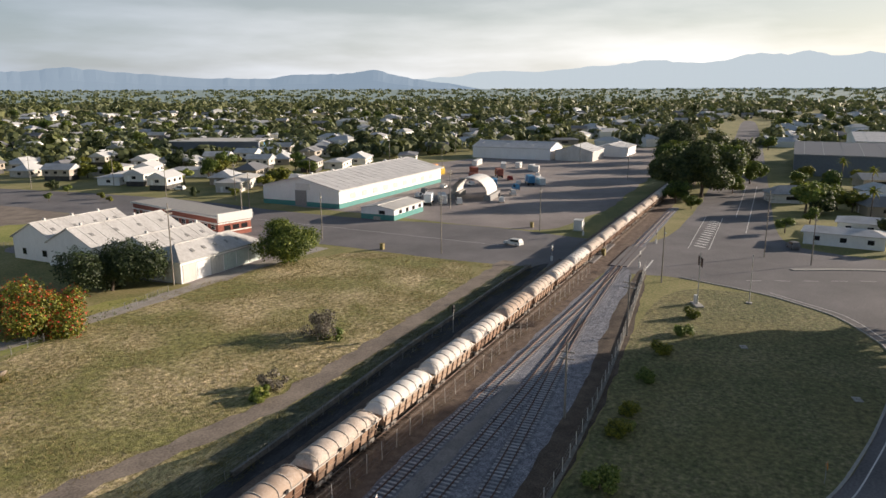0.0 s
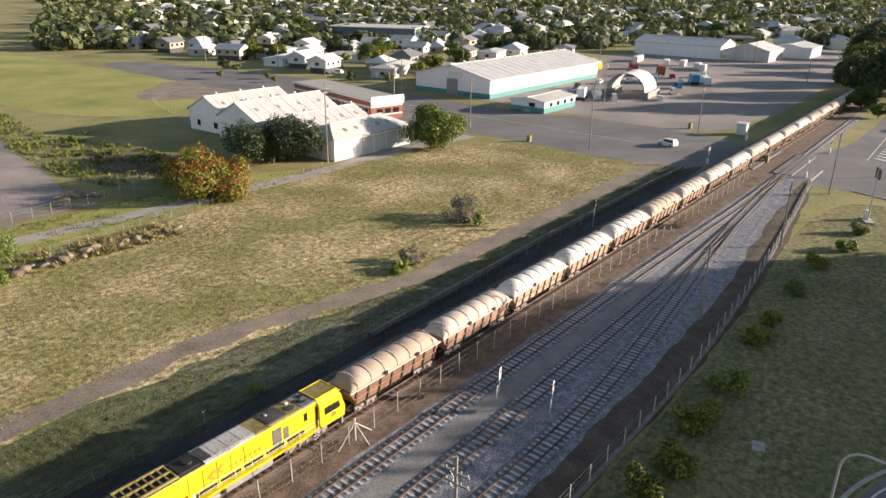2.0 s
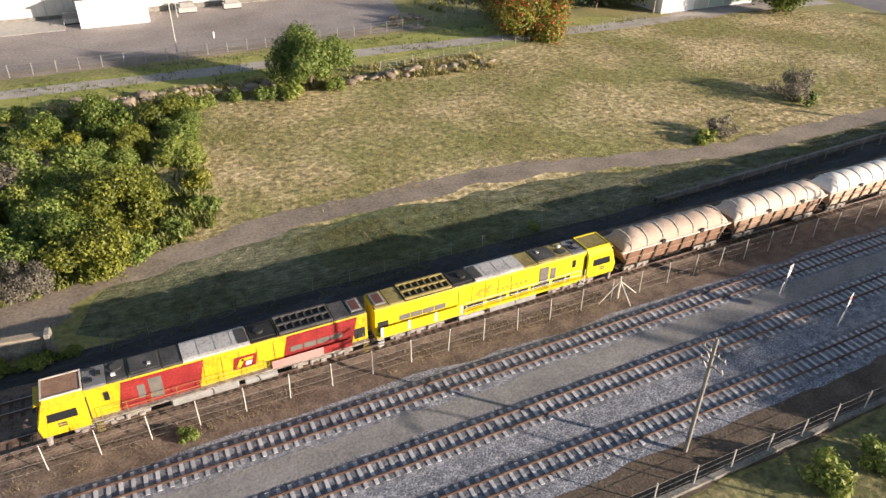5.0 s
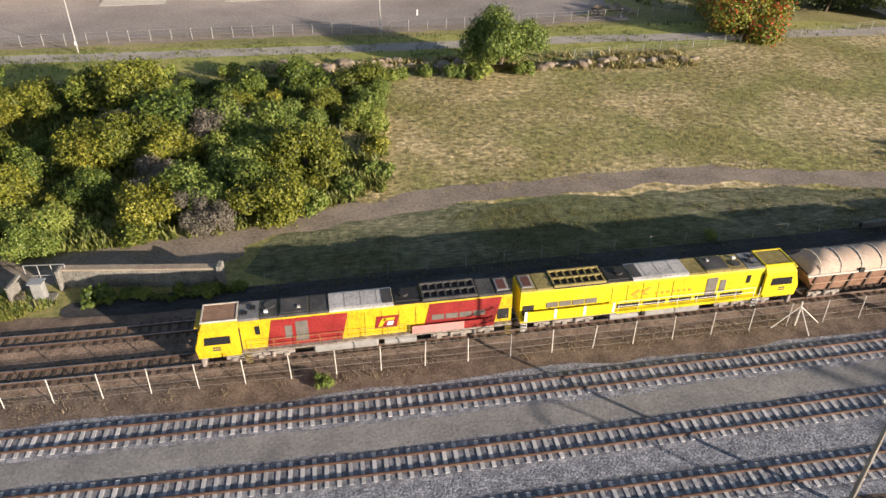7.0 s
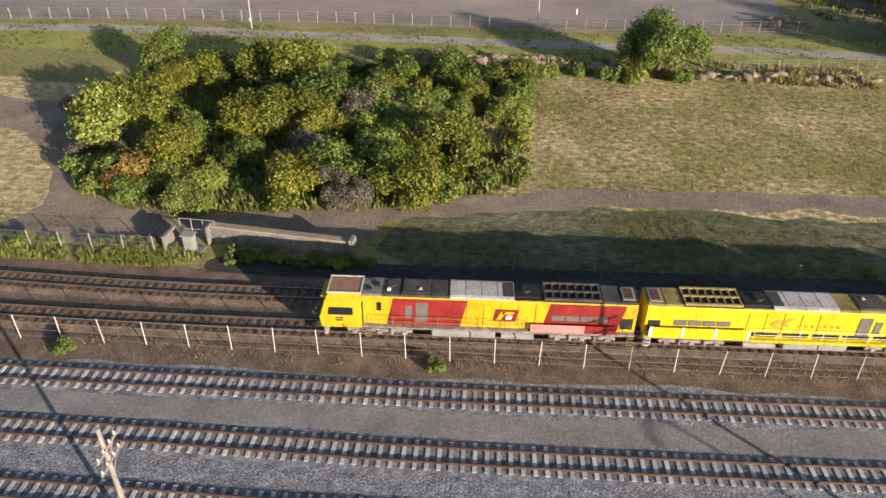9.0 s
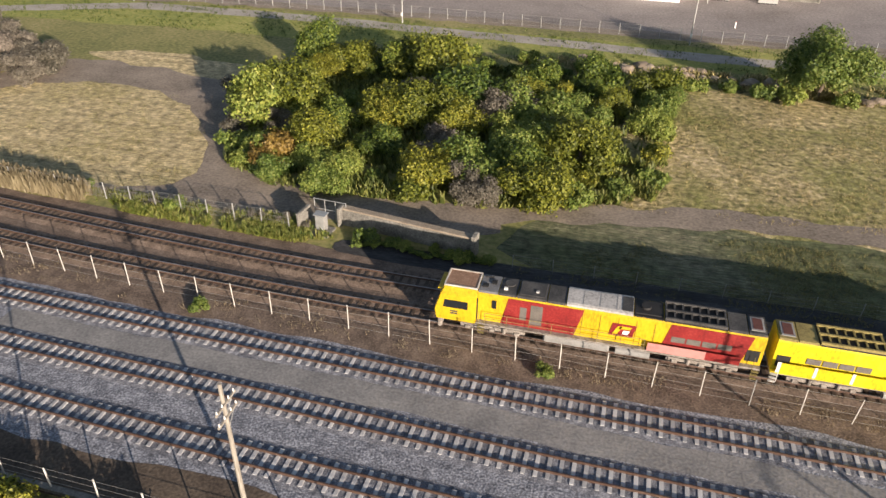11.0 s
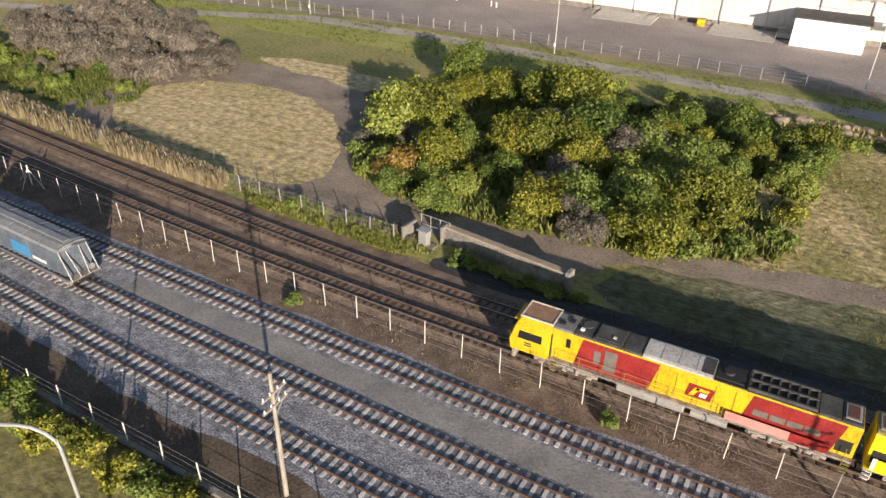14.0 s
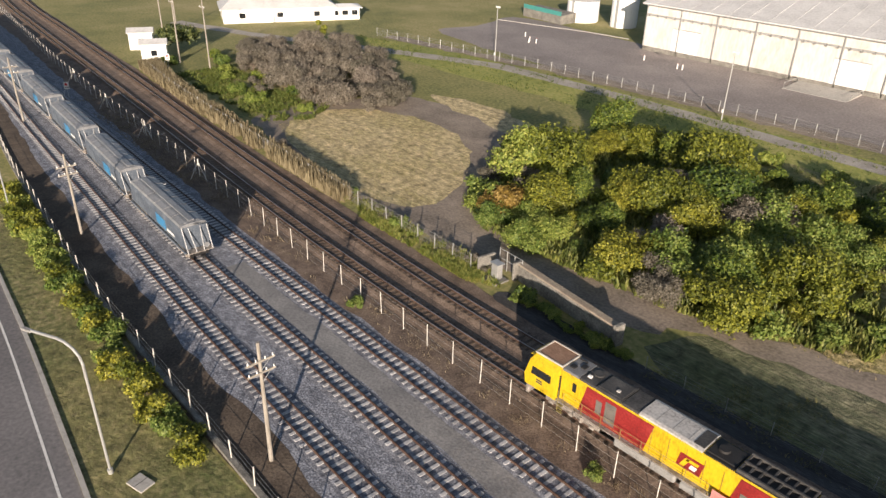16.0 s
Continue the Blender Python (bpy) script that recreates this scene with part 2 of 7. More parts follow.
    "roofh": material("house_roof", [(0.20, 0.20, 0.21), (0.42, 0.42, 0.42), (0.68, 0.68, 0.67)], 0.2, 0.55, 0.05, vary=0.9),
    "wallh": material("house_wall", [(0.36, 0.31, 0.25), (0.58, 0.55, 0.50), (0.76, 0.75, 0.72)], 0.2, 0.75, 0.05, vary=0.9),
    "bluegrey": plain("blue_grey_wall", (0.16, 0.18, 0.21), 0.7),
    "brick": material("red_brick", [(0.20, 0.06, 0.04), (0.30, 0.10, 0.07), (0.36, 0.15, 0.11)], 1.2, 0.9, 0.2),
    "palegreen": plain("pale_green_door_paint", (0.50, 0.58, 0.54), 0.6),
    "teal": plain("teal_skirt_paint", (0.06, 0.26, 0.24), 0.6),
    "tyre": plain("black_tyre", (0.02, 0.02, 0.02), 0.85),
    "solar": plain("dark_solar_cell", (0.012, 0.014, 0.03), 0.2, bump=0.0),
    "redsign": plain("red_sign_disc", (0.5, 0.03, 0.03), 0.5),
}


def patchy(m, tint, scale, lo, hi, strength, furrow=0.0, relief=0.2):
    """Blends a second growth into a ground in broad patches, and mowing lines into its relief and colour."""
    n, l = m.node_tree.nodes, m.node_tree.links
    b = n["Principled BSDF"]
    src = n.new("ShaderNodeNewGeometry").outputs["Position"]
    big = n.new("ShaderNodeTexNoise")
    big.inputs["Scale"].default_value, big.inputs["Detail"].default_value, big.inputs["Distortion"].default_value = scale, 5, 0.6
    rng = n.new("ShaderNodeMapRange")
    rng.inputs["From Min"].default_value, rng.inputs["From Max"].default_value, rng.inputs["To Max"].default_value = lo, hi, strength
    mix = n.new("ShaderNodeMix")
    mix.data_type, mix.blend_type = "RGBA", "MIX"
    mix.inputs["B"].default_value = (*tint, 1)
    old = b.inputs["Base Color"].links[0].from_socket
    l.new(src, big.inputs["Vector"])
    l.new(big.outputs[0], rng.inputs["Value"])
    l.new(rng.outputs[0], mix.inputs["Factor"])
    l.new(old, mix.inputs["A"])
    out = mix.outputs["Result"]
    # short-range clumps of light straw and dark gaps
    clump = n.new("ShaderNodeTexNoise")
    clump.inputs["Scale"].default_value, clump.inputs["Detail"].default_value, clump.inputs["Roughness"].default_value = 1.1, 6, 0.75
    wave = n.new("ShaderNodeTexWave")
    wave.wave_type, wave.rings_direction = "RINGS", "Z"
    wave.inputs["Scale"].default_value, wave.inputs["Distortion"].default_value, wave.inputs["Detail"].default_value, wave.inputs["Detail Scale"].default_value = 0.16, 2.5, 3, 0.6
    mp = n.new("ShaderNodeMapping")
    mp.inputs["Location"].default_value, mp.inputs["Scale"].default_value = (-122, -150, 0), (1.0, 1.5, 1)
    l.new(src, mp.inputs["Vector"])
    l.new(mp.outputs[0], wave.inputs["Vector"])
    l.new(src, clump.inputs["Vector"])
    add = n.new("ShaderNodeMath")
    add.operation = "MULTIPLY_ADD"
    add.inputs[1].default_value = furrow
    l.new(wave.outputs["Fac"], add.inputs[0])
    l.new(clump.outputs[0], add.inputs[2])
    lum = n.new("ShaderNodeMapRange")
    lum.inputs["From Min"].default_value, lum.inputs["From Max"].default_value = 0.34 + furrow * 0.5, 0.66 + furrow * 0.5
    lum.inputs["To Min"].default_value, lum.inputs["To Max"].default_value = 0.42, 1.5
    l.new(add.outputs[0], lum.inputs["Value"])
    mul = n.new("ShaderNodeVectorMath")
    mul.operation = "SCALE"
    l.new(out, mul.inputs[0])
    l.new(lum.outputs[0], mul.inputs["Scale"])
    l.new(mul.outputs[0], b.inputs["Base Color"])
    bump = n.new("ShaderNodeBump")
    bump.inputs["Strength"].default_value, bump.inputs["Distance"].default_value = 0.8, relief
    l.new(clump.outputs[0], bump.inputs["Height"])
    l.new(b.inputs["Normal"].links[0].from_socket, bump.inputs["Normal"])
    l.new(bump.outputs[0], b.inputs["Normal"])


patchy(M["field"], (0.20, 0.205, 0.05), 0.07, 0.42, 0.6, 0.75, 0.03, 0.42)
patchy(M["bank"], (0.10, 0.12, 0.035), 0.06, 0.45, 0.6, 0.5, 0.0, 0.3)
patchy(M["mown"], (0.36, 0.31, 0.14), 0.09, 0.5, 0.65, 0.4, 0.03, 0.3)
patchy(M["lawn"], (0.23, 0.20, 0.08), 0.07, 0.5, 0.65, 0.6)


def leaves(name, dark, mid, light):
    m = material(name, [dark, mid, light], 0.5, 0.6, 0.0, fine=5, island=0.5, trans=0.25)
    n, l = m.node_tree.nodes, m.node_tree.links
    ramp = next(q for q in n if q.type == "VALTORGB")
    hue = n.new("ShaderNodeHueSaturation")
    ob = n.new("ShaderNodeObjectInfo")
    for key, lo, hi in (("Value", 0.72, 1.25), ("Hue", 0.52, 0.487)):
        mr = n.new("ShaderNodeMapRange")
        mr.inputs["To Min"].default_value, mr.inputs["To Max"].default_value = lo, hi
        l.new(ob.outputs["Random"], mr.inputs["Value"])
        l.new(mr.outputs[0], hue.inputs[key])
    goals = [k.to_socket for k in ramp.outputs[0].links]
    l.new(ramp.outputs[0], hue.inputs["Color"])
    for g in goals:
        l.new(hue.outputs[0], g)
    return m


L = {
    "olive": leaves("olive_leaves", (0.055, 0.07, 0.009), (0.17, 0.185, 0.018), (0.34, 0.33, 0.04)),
    "green": leaves("green_leaves", (0.03, 0.052, 0.009), (0.10, 0.15, 0.02), (0.24, 0.275, 0.042)),
    "bright": leaves("bright_leaves", (0.08, 0.125, 0.02), (0.18, 0.235, 0.04), (0.32, 0.345, 0.08)),
    "dark": leaves("dark_leaves", (0.022, 0.038, 0.011), (0.055, 0.08, 0.02), (0.12, 0.14, 0.04)),
    "dry": leaves("dry_twigs", (0.10, 0.088, 0.067), (0.185, 0.162, 0.128), (0.285, 0.25, 0.20)),
    "rusty": leaves("rusty_leaves", (0.12, 0.075, 0.018), (0.23, 0.15, 0.03), (0.33, 0.22, 0.055)),
    "flame": leaves("red_blossom", (0.34, 0.02, 0.01), (0.56, 0.045, 0.02), (0.68, 0.11, 0.03)),
    "grass": leaves("grass_blades", (0.13, 0.14, 0.035), (0.31, 0.27, 0.105), (0.52, 0.42, 0.21)),
    "bushgrass": leaves("undergrowth_leaves", (0.055, 0.075, 0.015), (0.14, 0.17, 0.035), (0.27, 0.27, 0.075)),
    "reed": leaves("dry_reeds", (0.17, 0.125, 0.075), (0.28, 0.215, 0.135), (0.40, 0.32, 0.21)),
    "weed": leaves("green_weeds", (0.08, 0.12, 0.02), (0.18, 0.21, 0.04), (0.32, 0.31, 0.09)),
    "far": leaves("far_foliage", (0.05, 0.068, 0.026), (0.11, 0.13, 0.048), (0.20, 0.21, 0.08)),
    "lawn": leaves("lawn_blades", (0.07, 0.085, 0.022), (0.15, 0.15, 0.045), (0.28, 0.235, 0.09)),
}


# ---- builders ----
def link(name, me, mat, parent=None, label=""):
    me.materials.append(mat)
    ob = new(name, me)
    ob.parent = parent
    return tagged(ob, label)


def part(name, bm, mat, parent=None, label=""):
    me = bpy.data.meshes.new(name)
    bm.to_mesh(me)
    bm.free()
    return link(name, me, mat, parent, label)


def raw(name, verts, faces, mat, parent=None, label=""):
    me = bpy.data.meshes.new(name)
    me.from_pydata(verts, [], faces)
    me.update()
    return link(name, me, mat, parent, label)


def thing(name, x, y, z=0, rz=0, label="", category="", group=""):
    ob = new(name)
    ob.matrix_basis = pose(x, y, z, 0, 0, rz)
    return tagged(ob, label, category, group)


def box(bm, x0, x1, y0, y1, z0, z1, bevel=0.0):
    vs = [bm.verts.new(p) for p in ((x0, y0, z0), (x1, y0, z0), (x1, y1, z0), (x0, y1, z0), (x0, y0, z1), (x1, y0, z1), (x1, y1, z1), (x0, y1, z1))]
    fs = [bm.faces.new([vs[i] for i in f]) for f in ((0, 3, 2, 1), (4, 5, 6, 7), (0, 1, 5, 4), (1, 2, 6, 5), (2, 3, 7, 6), (3, 0, 4, 7))]
    if bevel:
        bmesh.ops.bevel(bm, geom=list({e for f in fs for e in f.edges}), offset=bevel, segments=1, affect="EDGES")
    return bm


def B(*a, bevel=0.0):
    return box(bmesh.new(), *a, bevel=bevel)


def rod(bm, p, q, r0, r1=None, n=8):
    p, q = Vector(p), Vector(q)
    r1 = r0 if r1 is None else r1
    d = (q - p).normalized()
    u = d.orthogonal().normalized()
    w = d.cross(u)
    ring = []
    for c, r in ((p, r0), (q, r1)):
        ring.append([bm.verts.new(c + (u * math.cos(2 * math.pi * i / n) + w * math.sin(2 * math.pi * i / n)) * r) for i in range(n)])
    for i in range(n):
        bm.faces.new((ring[0][i], ring[0][(i + 1) % n], ring[1][(i + 1) % n], ring[1][i]))
    bm.faces.new(ring[0][::-1])
    bm.faces.new(ring[1])
    return bm


def R(*a, **k):
    return rod(bmesh.new(), *a, **k)


def prism(profile, x0, x1):
    """A solid with a profile in y, z pulled along x."""
    bm = bmesh.new()
    a = [bm.verts.new((x0, y, z)) for y, z in profile]
    b = [bm.verts.new((x1, y, z)) for y, z in profile]
    n = len(profile)
    for i in range(n):
        bm.faces.new((a[i], b[i], b[(i + 1) % n], a[(i + 1) % n]))
    bm.faces.new(a[::-1])
    bm.faces.new(b)
    bmesh.ops.recalc_face_normals(bm, faces=bm.faces)
    return bm


def curve_y(knots, x):
    """A smooth line through knots (x, y), read at x."""
    k = knots
    if x <= k[0][0]:
        return k[0][1] + (x - k[0][0]) * (k[1][1] - k[0][1]) / (k[1][0] - k[0][0])
    if x >= k[-1][0]:
        return k[-1][1] + (x - k[-1][0]) * (k[-1][1] - k[-2][1]) / (k[-1][0] - k[-2][0])
    i = max(j for j in range(len(k) - 1) if k[j][0] <= x)

    def slope(j):
        j0, j1 = max(0, j - 1), min(len(k) - 1, j + 1)
        return (k[j1][1] - k[j0][1]) / (k[j1][0] - k[j0][0])
    h = k[i + 1][0] - k[i][0]
    t = (x - k[i][0]) / h
    return ((2 * t**3 - 3 * t**2 + 1) * k[i][1] + (t**3 - 2 * t**2 + t) * h * slope(i) + (-2 * t**3 + 3 * t**2) * k[i + 1][1] + (t**3 - t**2) * h * slope(i + 1))


def tube(pts, r, n=5):
    """One bent bar through the points."""
    bm = bmesh.new()
    rings = []
    for i, p in enumerate(pts):
        p = Vector(p)
        d = (Vector(pts[min(i + 1, len(pts) - 1)]) - Vector(pts[max(i - 1, 0)])).normalized()
        u = (Vector((0, 0, 1)) if abs(d.z) < 0.9 else Vector((0, 1, 0))).cross(d).normalized()
        w = d.cross(u)
        rings.append([bm.verts.new(p + (u * math.cos(6.2832 * k / n) + w * math.sin(6.2832 * k / n)) * r) for k in range(n)])
    for a, b in zip(rings, rings[1:]):
        for k in range(n):
            bm.faces.new((a[k], a[(k + 1) % n], b[(k + 1) % n], b[k]))
    bm.faces.new(rings[0][::-1])
    bm.faces.new(rings[-1])
    return bm


def patch(name, outline, z, mat, label="", ragged=0.6, step=1.6):
    """A flat piece of ground with rounded corners and an uneven edge."""
    pts = []
    for _ in range(2):
        outline = [(p[0] * (1 - t) + q[0] * t, p[1] * (1 - t) + q[1] * t) for p, q in zip(outline, outline[1:] + outline[:1]) for t in (0.22, 0.78)]
    for i, p in enumerate(outline):
        q = outline[(i + 1) % len(outline)]
        d = math.dist(p, q)
        n = max(1, min(60, int(d / step)))
        for j in range(n):
            t = j / n
            x, y = p[0] + (q[0] - p[0]) * t, p[1] + (q[1] - p[1]) * t
            o = noise.noise_vector(Vector((x * 0.23, y * 0.23, z * 50))) + noise.noise_vector(Vector((x * 0.9, y * 0.9, z * 50))) * 0.6
            pts.append((x + o.x * ragged * 1.6, y + o.y * ragged * 1.6, z))
    ob = raw(name, pts, [tuple(range(len(pts)))], mat)
    return tagged(ob, label, kind="structure")


def strip(name, line, width, z, mat, label="", ragged=0.25, step=1.5, thick=0.0):
    """A band along a line of points, with an uneven edge."""
    pts = []
    for p, q in zip(line, line[1:]):
        n = max(1, int(math.dist(p, q) / step))
        pts += [(p[0] + (q[0] - p[0]) * j / n, p[1] + (q[1] - p[1]) * j / n) for j in range(n)]
    pts.append(line[-1])
    for _ in range(6):
        pts = [pts[0]] + [tuple((pts[i - 1][k] + 2 * pts[i][k] + pts[i + 1][k]) / 4 for k in (0, 1)) for i in range(1, len(pts) - 1)] + [pts[-1]]
    vs, fs = [], []
    for i, p in enumerate(pts):
        a, b = pts[max(0, i - 1)], pts[min(len(pts) - 1, i + 1)]
        d = Vector((b[0] - a[0], b[1] - a[1], 0)).normalized()
        nrm = Vector((-d.y, d.x, 0))
        for s in (-1, 1):
            w = width / 2 * s + ragged * noise.noise(Vector((p[0] * 0.3, p[1] * 0.3, s * 9 + z * 40)))
            vs.append((p[0] + nrm.x * w, p[1] + nrm.y * w, z))
    n = len(pts)
    if thick:
        vs += [(x, y, 0) for x, y, _ in vs]
    for i in range(n - 1):
        a = 2 * i
        fs.append((a, a + 1, a + 3, a + 2)[::-1])
        if thick:
            o = 2 * n
            fs += [(a, a + 2, a + 2 + o, a + o)[::-1], (a + 1, a + 3, a + 3 + o, a + 1 + o)]
    return tagged(raw(name, vs, fs, mat), label, kind="structure")


def leaf_cloud(centres, radii, count, size, squash=0.8, seed=1, shell=0.55, up=0.35):
    """Leaves as small blades on the shells of several uneven lobes."""
    rs = np.random.RandomState(seed)
    c, r = np.array(centres, float), np.array(radii, float)
    pick = rs.choice(len(c), count, p=r**2 / (r**2).sum())
    d = rs.normal(size=(count, 3))
    d /= np.linalg.norm(d, axis=1)[:, None]
    rad = r[pick] * (shell + (1 - shell) * rs.rand(count) ** 0.5)
    bump = 1 + 0.24 * np.sin(d[:, 0] * 7 + pick) * np.cos(d[:, 1] * 6 + pick * 2) + 0.12 * np.sin(d[:, 2] * 13 + pick * 3) * np.cos(d[:, 0] * 11) + 0.12 * rs.normal(size=count)
    pos = c[pick] + d * (rad * bump)[:, None] * np.array([1, 1, squash])
    keep = pos[:, 2] > 0.05
    pos, d = pos[keep], d[keep]
    k = len(pos)
    nrm = d + rs.normal(size=(k, 3)) * 0.6 + np.array([0, 0, up])
    nrm /= np.linalg.norm(nrm, axis=1)[:, None]
    u = np.cross(nrm, rs.normal(size=(k, 3)))
    u /= np.linalg.norm(u, axis=1)[:, None]
    w = np.cross(nrm, u)
    s = (size * (0.6 + 0.8 * rs.rand(k)))[:, None]
    vs = np.stack([pos - u * s, pos + u * s * 0.9 - w * s * 0.5, pos + w * s * 0.9 + nrm * s * 0.2], 1).reshape(-1, 3)
    return vs.tolist(), [(3 * i, 3 * i + 1, 3 * i + 2) for i in range(k)]


def lobes(n, w, h0, h1, seed):
    rs = random.Random(seed)
    cs, rr = [], []
    for i in range(n):
        a, q = rs.uniform(0, 6.28), rs.uniform(0.1, 0.68) ** 0.7
        z = h0 + (h1 - h0) * rs.uniform(0.25, 0.85) * (1 - 0.45 * q)
        cs.append((math.cos(a) * q * w, math.sin(a) * q * w, z))
        rr.append(rs.uniform(0.24, 0.44) * min(w, (h1 - h0)) * (1.1 if n < 20 else 0.8))
    return cs, rr


def tree(name, x, y, h, w, mat, seed, n=8, count=2500, size=0.28, low=0.15, label="", category="tree", group="", extra=None):
    """A tapered trunk with limbs, and a crown of leaves in uneven lobes. w: the crown's half width."""
    ob = thing(name, x, y, 0, 0, label, category, group)
    cs, rr = lobes(n, w, h * low, h, seed)
    bm = bmesh.new()
    t = max(0.06, h * 0.022)
    top = (w * 0.06, 0, h * max(0.3, low + 0.15))
    rod(bm, (0, 0, -0.05), top, t * 1.5, t)
    for c, r in list(zip(cs, rr))[:9]:
        rod(bm, top, (c[0], c[1], max(0.2, c[2])), t * 0.6, t * 0.15, n=5)
    part("trunk", bm, M["trunk"], ob)
    v, f = leaf_cloud(cs, rr, count, size, seed=seed)
    raw("crown", v, f, mat, ob)
    if extra:
        v, f = leaf_cloud([(c[0], c[1], c[2] + 0.25) for c in cs], [r * 1.02 for r in rr], int(count * extra[1]), size * 0.9, seed=seed + 5, shell=0.9)
        raw("blossom", v, f, extra[0], ob, extra[2])
    return ob


# ---- ground ----
raw("ground", [(-4800, -4800, 0), (4800, -4800, 0), (4800, 4800, 0), (-4800, 4800, 0)], [(0, 1, 2, 3)], M["ground"])
tagged(bpy.data.objects["ground"], "flat dry grassy ground reaching the horizon", kind="structure")
patch("dry_field", [(-3, 57), (0, 84), (16, 93), (56, 96), (98, 103), (124, 98), (142, 88), (141, 56), (94, 51), (66, 51), (40, 56)], 0.012, M["field"], "mown field of patchy dry grass")
patch("grass_bank", [(-6, 45), (60, 45), (145, 45), (143, 55), (94, 55), (66, 55), (40, 60), (14, 60), (0, 57)], 0.008, M["bank"], "rough grass bank beside the railway")
patch("mown_patch", [(-69, 55), (-71, 62.5), (-67.5, 70), (-59.5, 73), (-48, 72.5), (-40.5, 65.5), (-35.5, 59), (-34, 52.5), (-38, 49), (-49, 49.6), (-59, 51.4)], 0.02, M["mown"], "pale mown straw patch", 0.8)
patch("straw_strip", [(-69, 82.5), (-59, 86), (-45, 84), (-37, 80.5), (-35.5, 77), (-43, 77), (-50, 79), (-60, 80)], 0.021, M["mown"], "pale mown straw strip", 0.8)
patch("bare_earth", [(-76, 58), (-73, 70), (-71, 79), (-60, 81), (-48, 80), (-36, 76), (-30, 58), (-20, 52), (-4, 56), (-4, 49.5), (-34, 48.5), (-60, 50.5), (-74, 53)], 0.016, M["dirt"], "bare trodden earth beside the thicket")
patch("verge_grass", [(-120, 92), (-70, 96), (-40, 97), (10, 99), (60, 98), (100, 104), (70, 112), (0, 108), (-60, 110), (-110, 104)], 0.01, M["green"], "green verge along the gravel path")
strip("dirt_path", [(-30, 51), (-12, 52.5), (-1.7, 54.8), (14, 58.2), (34, 59), (41, 58.8), (52, 56), (65, 53.2), (94, 52.9), (136, 53.5), (146, 54)], 3.4, 0.024, M["dirt"], "worn dirt track across the grass", 1.1)
strip("dusty_verge", [(-108, 106), (-63, 112.2), (-22, 113.6), (20, 113.2), (56, 114.6)], 3.4, 0.03, M["dirt"], "dusty tan verge under the yard fence", 1.4)
strip("gravel_path", [(-150, 76), (-125, 84), (-102, 95), (-75, 106), (-47, 107), (-10, 105.5), (20, 104.3), (46, 104), (66, 102.3), (90, 101), (112, 101.5), (140, 99)], 3.6, 0.028, M["path"], "grey gravel service path", 0.5)
patch("rail_bed", [(-260, 58), (-190, 57.5), (-150, 54.5), (-106, 51.4), (-69, 47.7), (-42, 45.9), (-10, 44.6), (60, 44.6), (160, 44.6), (420, 44), (420, 33.5), (150, 32.7), (60, 33.3), (0, 33.6), (-30, 34.1), (-60, 35.6), (-100, 38.4), (-160, 43.5), (-260, 50)], 0.03, M["rust_bed"], "rust-stained ballast of the main line", 0.25)
# a band much darker than the ballast beside it
patch("drain_floor", [(-17, 44.2), (-17, 46.6), (-5, 46.4), (10, 46.6), (50, 46.4), (62, 46.8), (74, 47.3), (88, 47.9), (127, 48.1), (143, 47.9), (150, 44.3), (60, 44.3), (0, 44.3)], 0.034, M["foot_gravel"], "very dark gravel along the foot of the bank", 0.2)
patch("siding_bed", [(-260, 51), (-160, 44), (-100, 39), (-60, 36), (-30, 34.4), (0, 34), (60, 33.6), (150, 33), (150, 27), (110, 24), (80, 20.5), (50, 20), (0, 20.5), (-30, 21), (-60, 23), (-100, 27), (-160, 32), (-260, 40)], 0.026, M["ballast"], "blue-grey ballast of the sidings", 0.25)
strip("service_strip", [(-36, 30.7), (-10, 30.0), (5, 29.6), (30, 29.4), (62, 29.6), (84, 29.4)], 1.9, 0.036, M["gravel"], "packed gravel between the sidings", 0.35)
# brown dirt whose dark tone also holds the shade thrown by the hedge
patch("dark_verge", [(-160, 31), (-100, 25), (-60, 21), (-30, 18.5), (0, 17.8), (50, 17), (80, 17.5), (120, 21), (150, 25), (150, 27), (110, 24), (80, 21), (50, 20.5), (0, 21), (-30, 21.8), (-60, 23.5), (-100, 27.5), (-160, 33)], 0.032, M["dark_dirt"], "bare dirt beside the sidings with hedge shade in its dark colour", 0.28)
patch("lawn", [(-75, 21), (-41, 19), (0, 17.6), (50, 16.8), (75, 17.2), (100, 19.5), (128, 20), (140, 16), (141, 2), (132, -9), (118, -15), (100, -13.5), (86, -10.4), (72, -6.4), (56, 2.2), (20, 6.6), (-16.5, 10.9), (-35, 12.9), (-46, 13.8), (-75, 16)], 0.014, M["lawn"], "shaded lawn between fence and street", 0.3)
patch("street", [(-160, 27), (-75, 16), (-46, 13.7), (-35, 12.8), (-16.5, 10.8), (20, 6.5), (56, 2), (72, -6.5), (86, -10.5), (100, -13.6), (118, -15.2), (132, -9.2), (141, 2), (147, 18), (146, 27), (141, 60), (143, 98), (147, 180), (150, 300), (172, 300), (185, 195), (176, 122), (182, 73), (176, 44), (176, 26), (250, 25), (600, 40), (900, 55), (900, 40), (600, 22), (262, 5), (200, 2), (185, -4), (178, -30), (170, -80), (120, -60), (72, -26), (20, -8), (-30, 2), (-75, 6), (-160, 15)], 0.018, M["asphalt"], "worn grey asphalt road with a junction", 0.15, 4)
patch("yard", [(180, 66), (186, 124), (190, 166), (290, 170), (350, 160), (470, 110), (470, 62), (330, 54), (230, 50), (186, 54)], 0.015, M["lot"], "pale asphalt industrial yard", 0.8, 5)
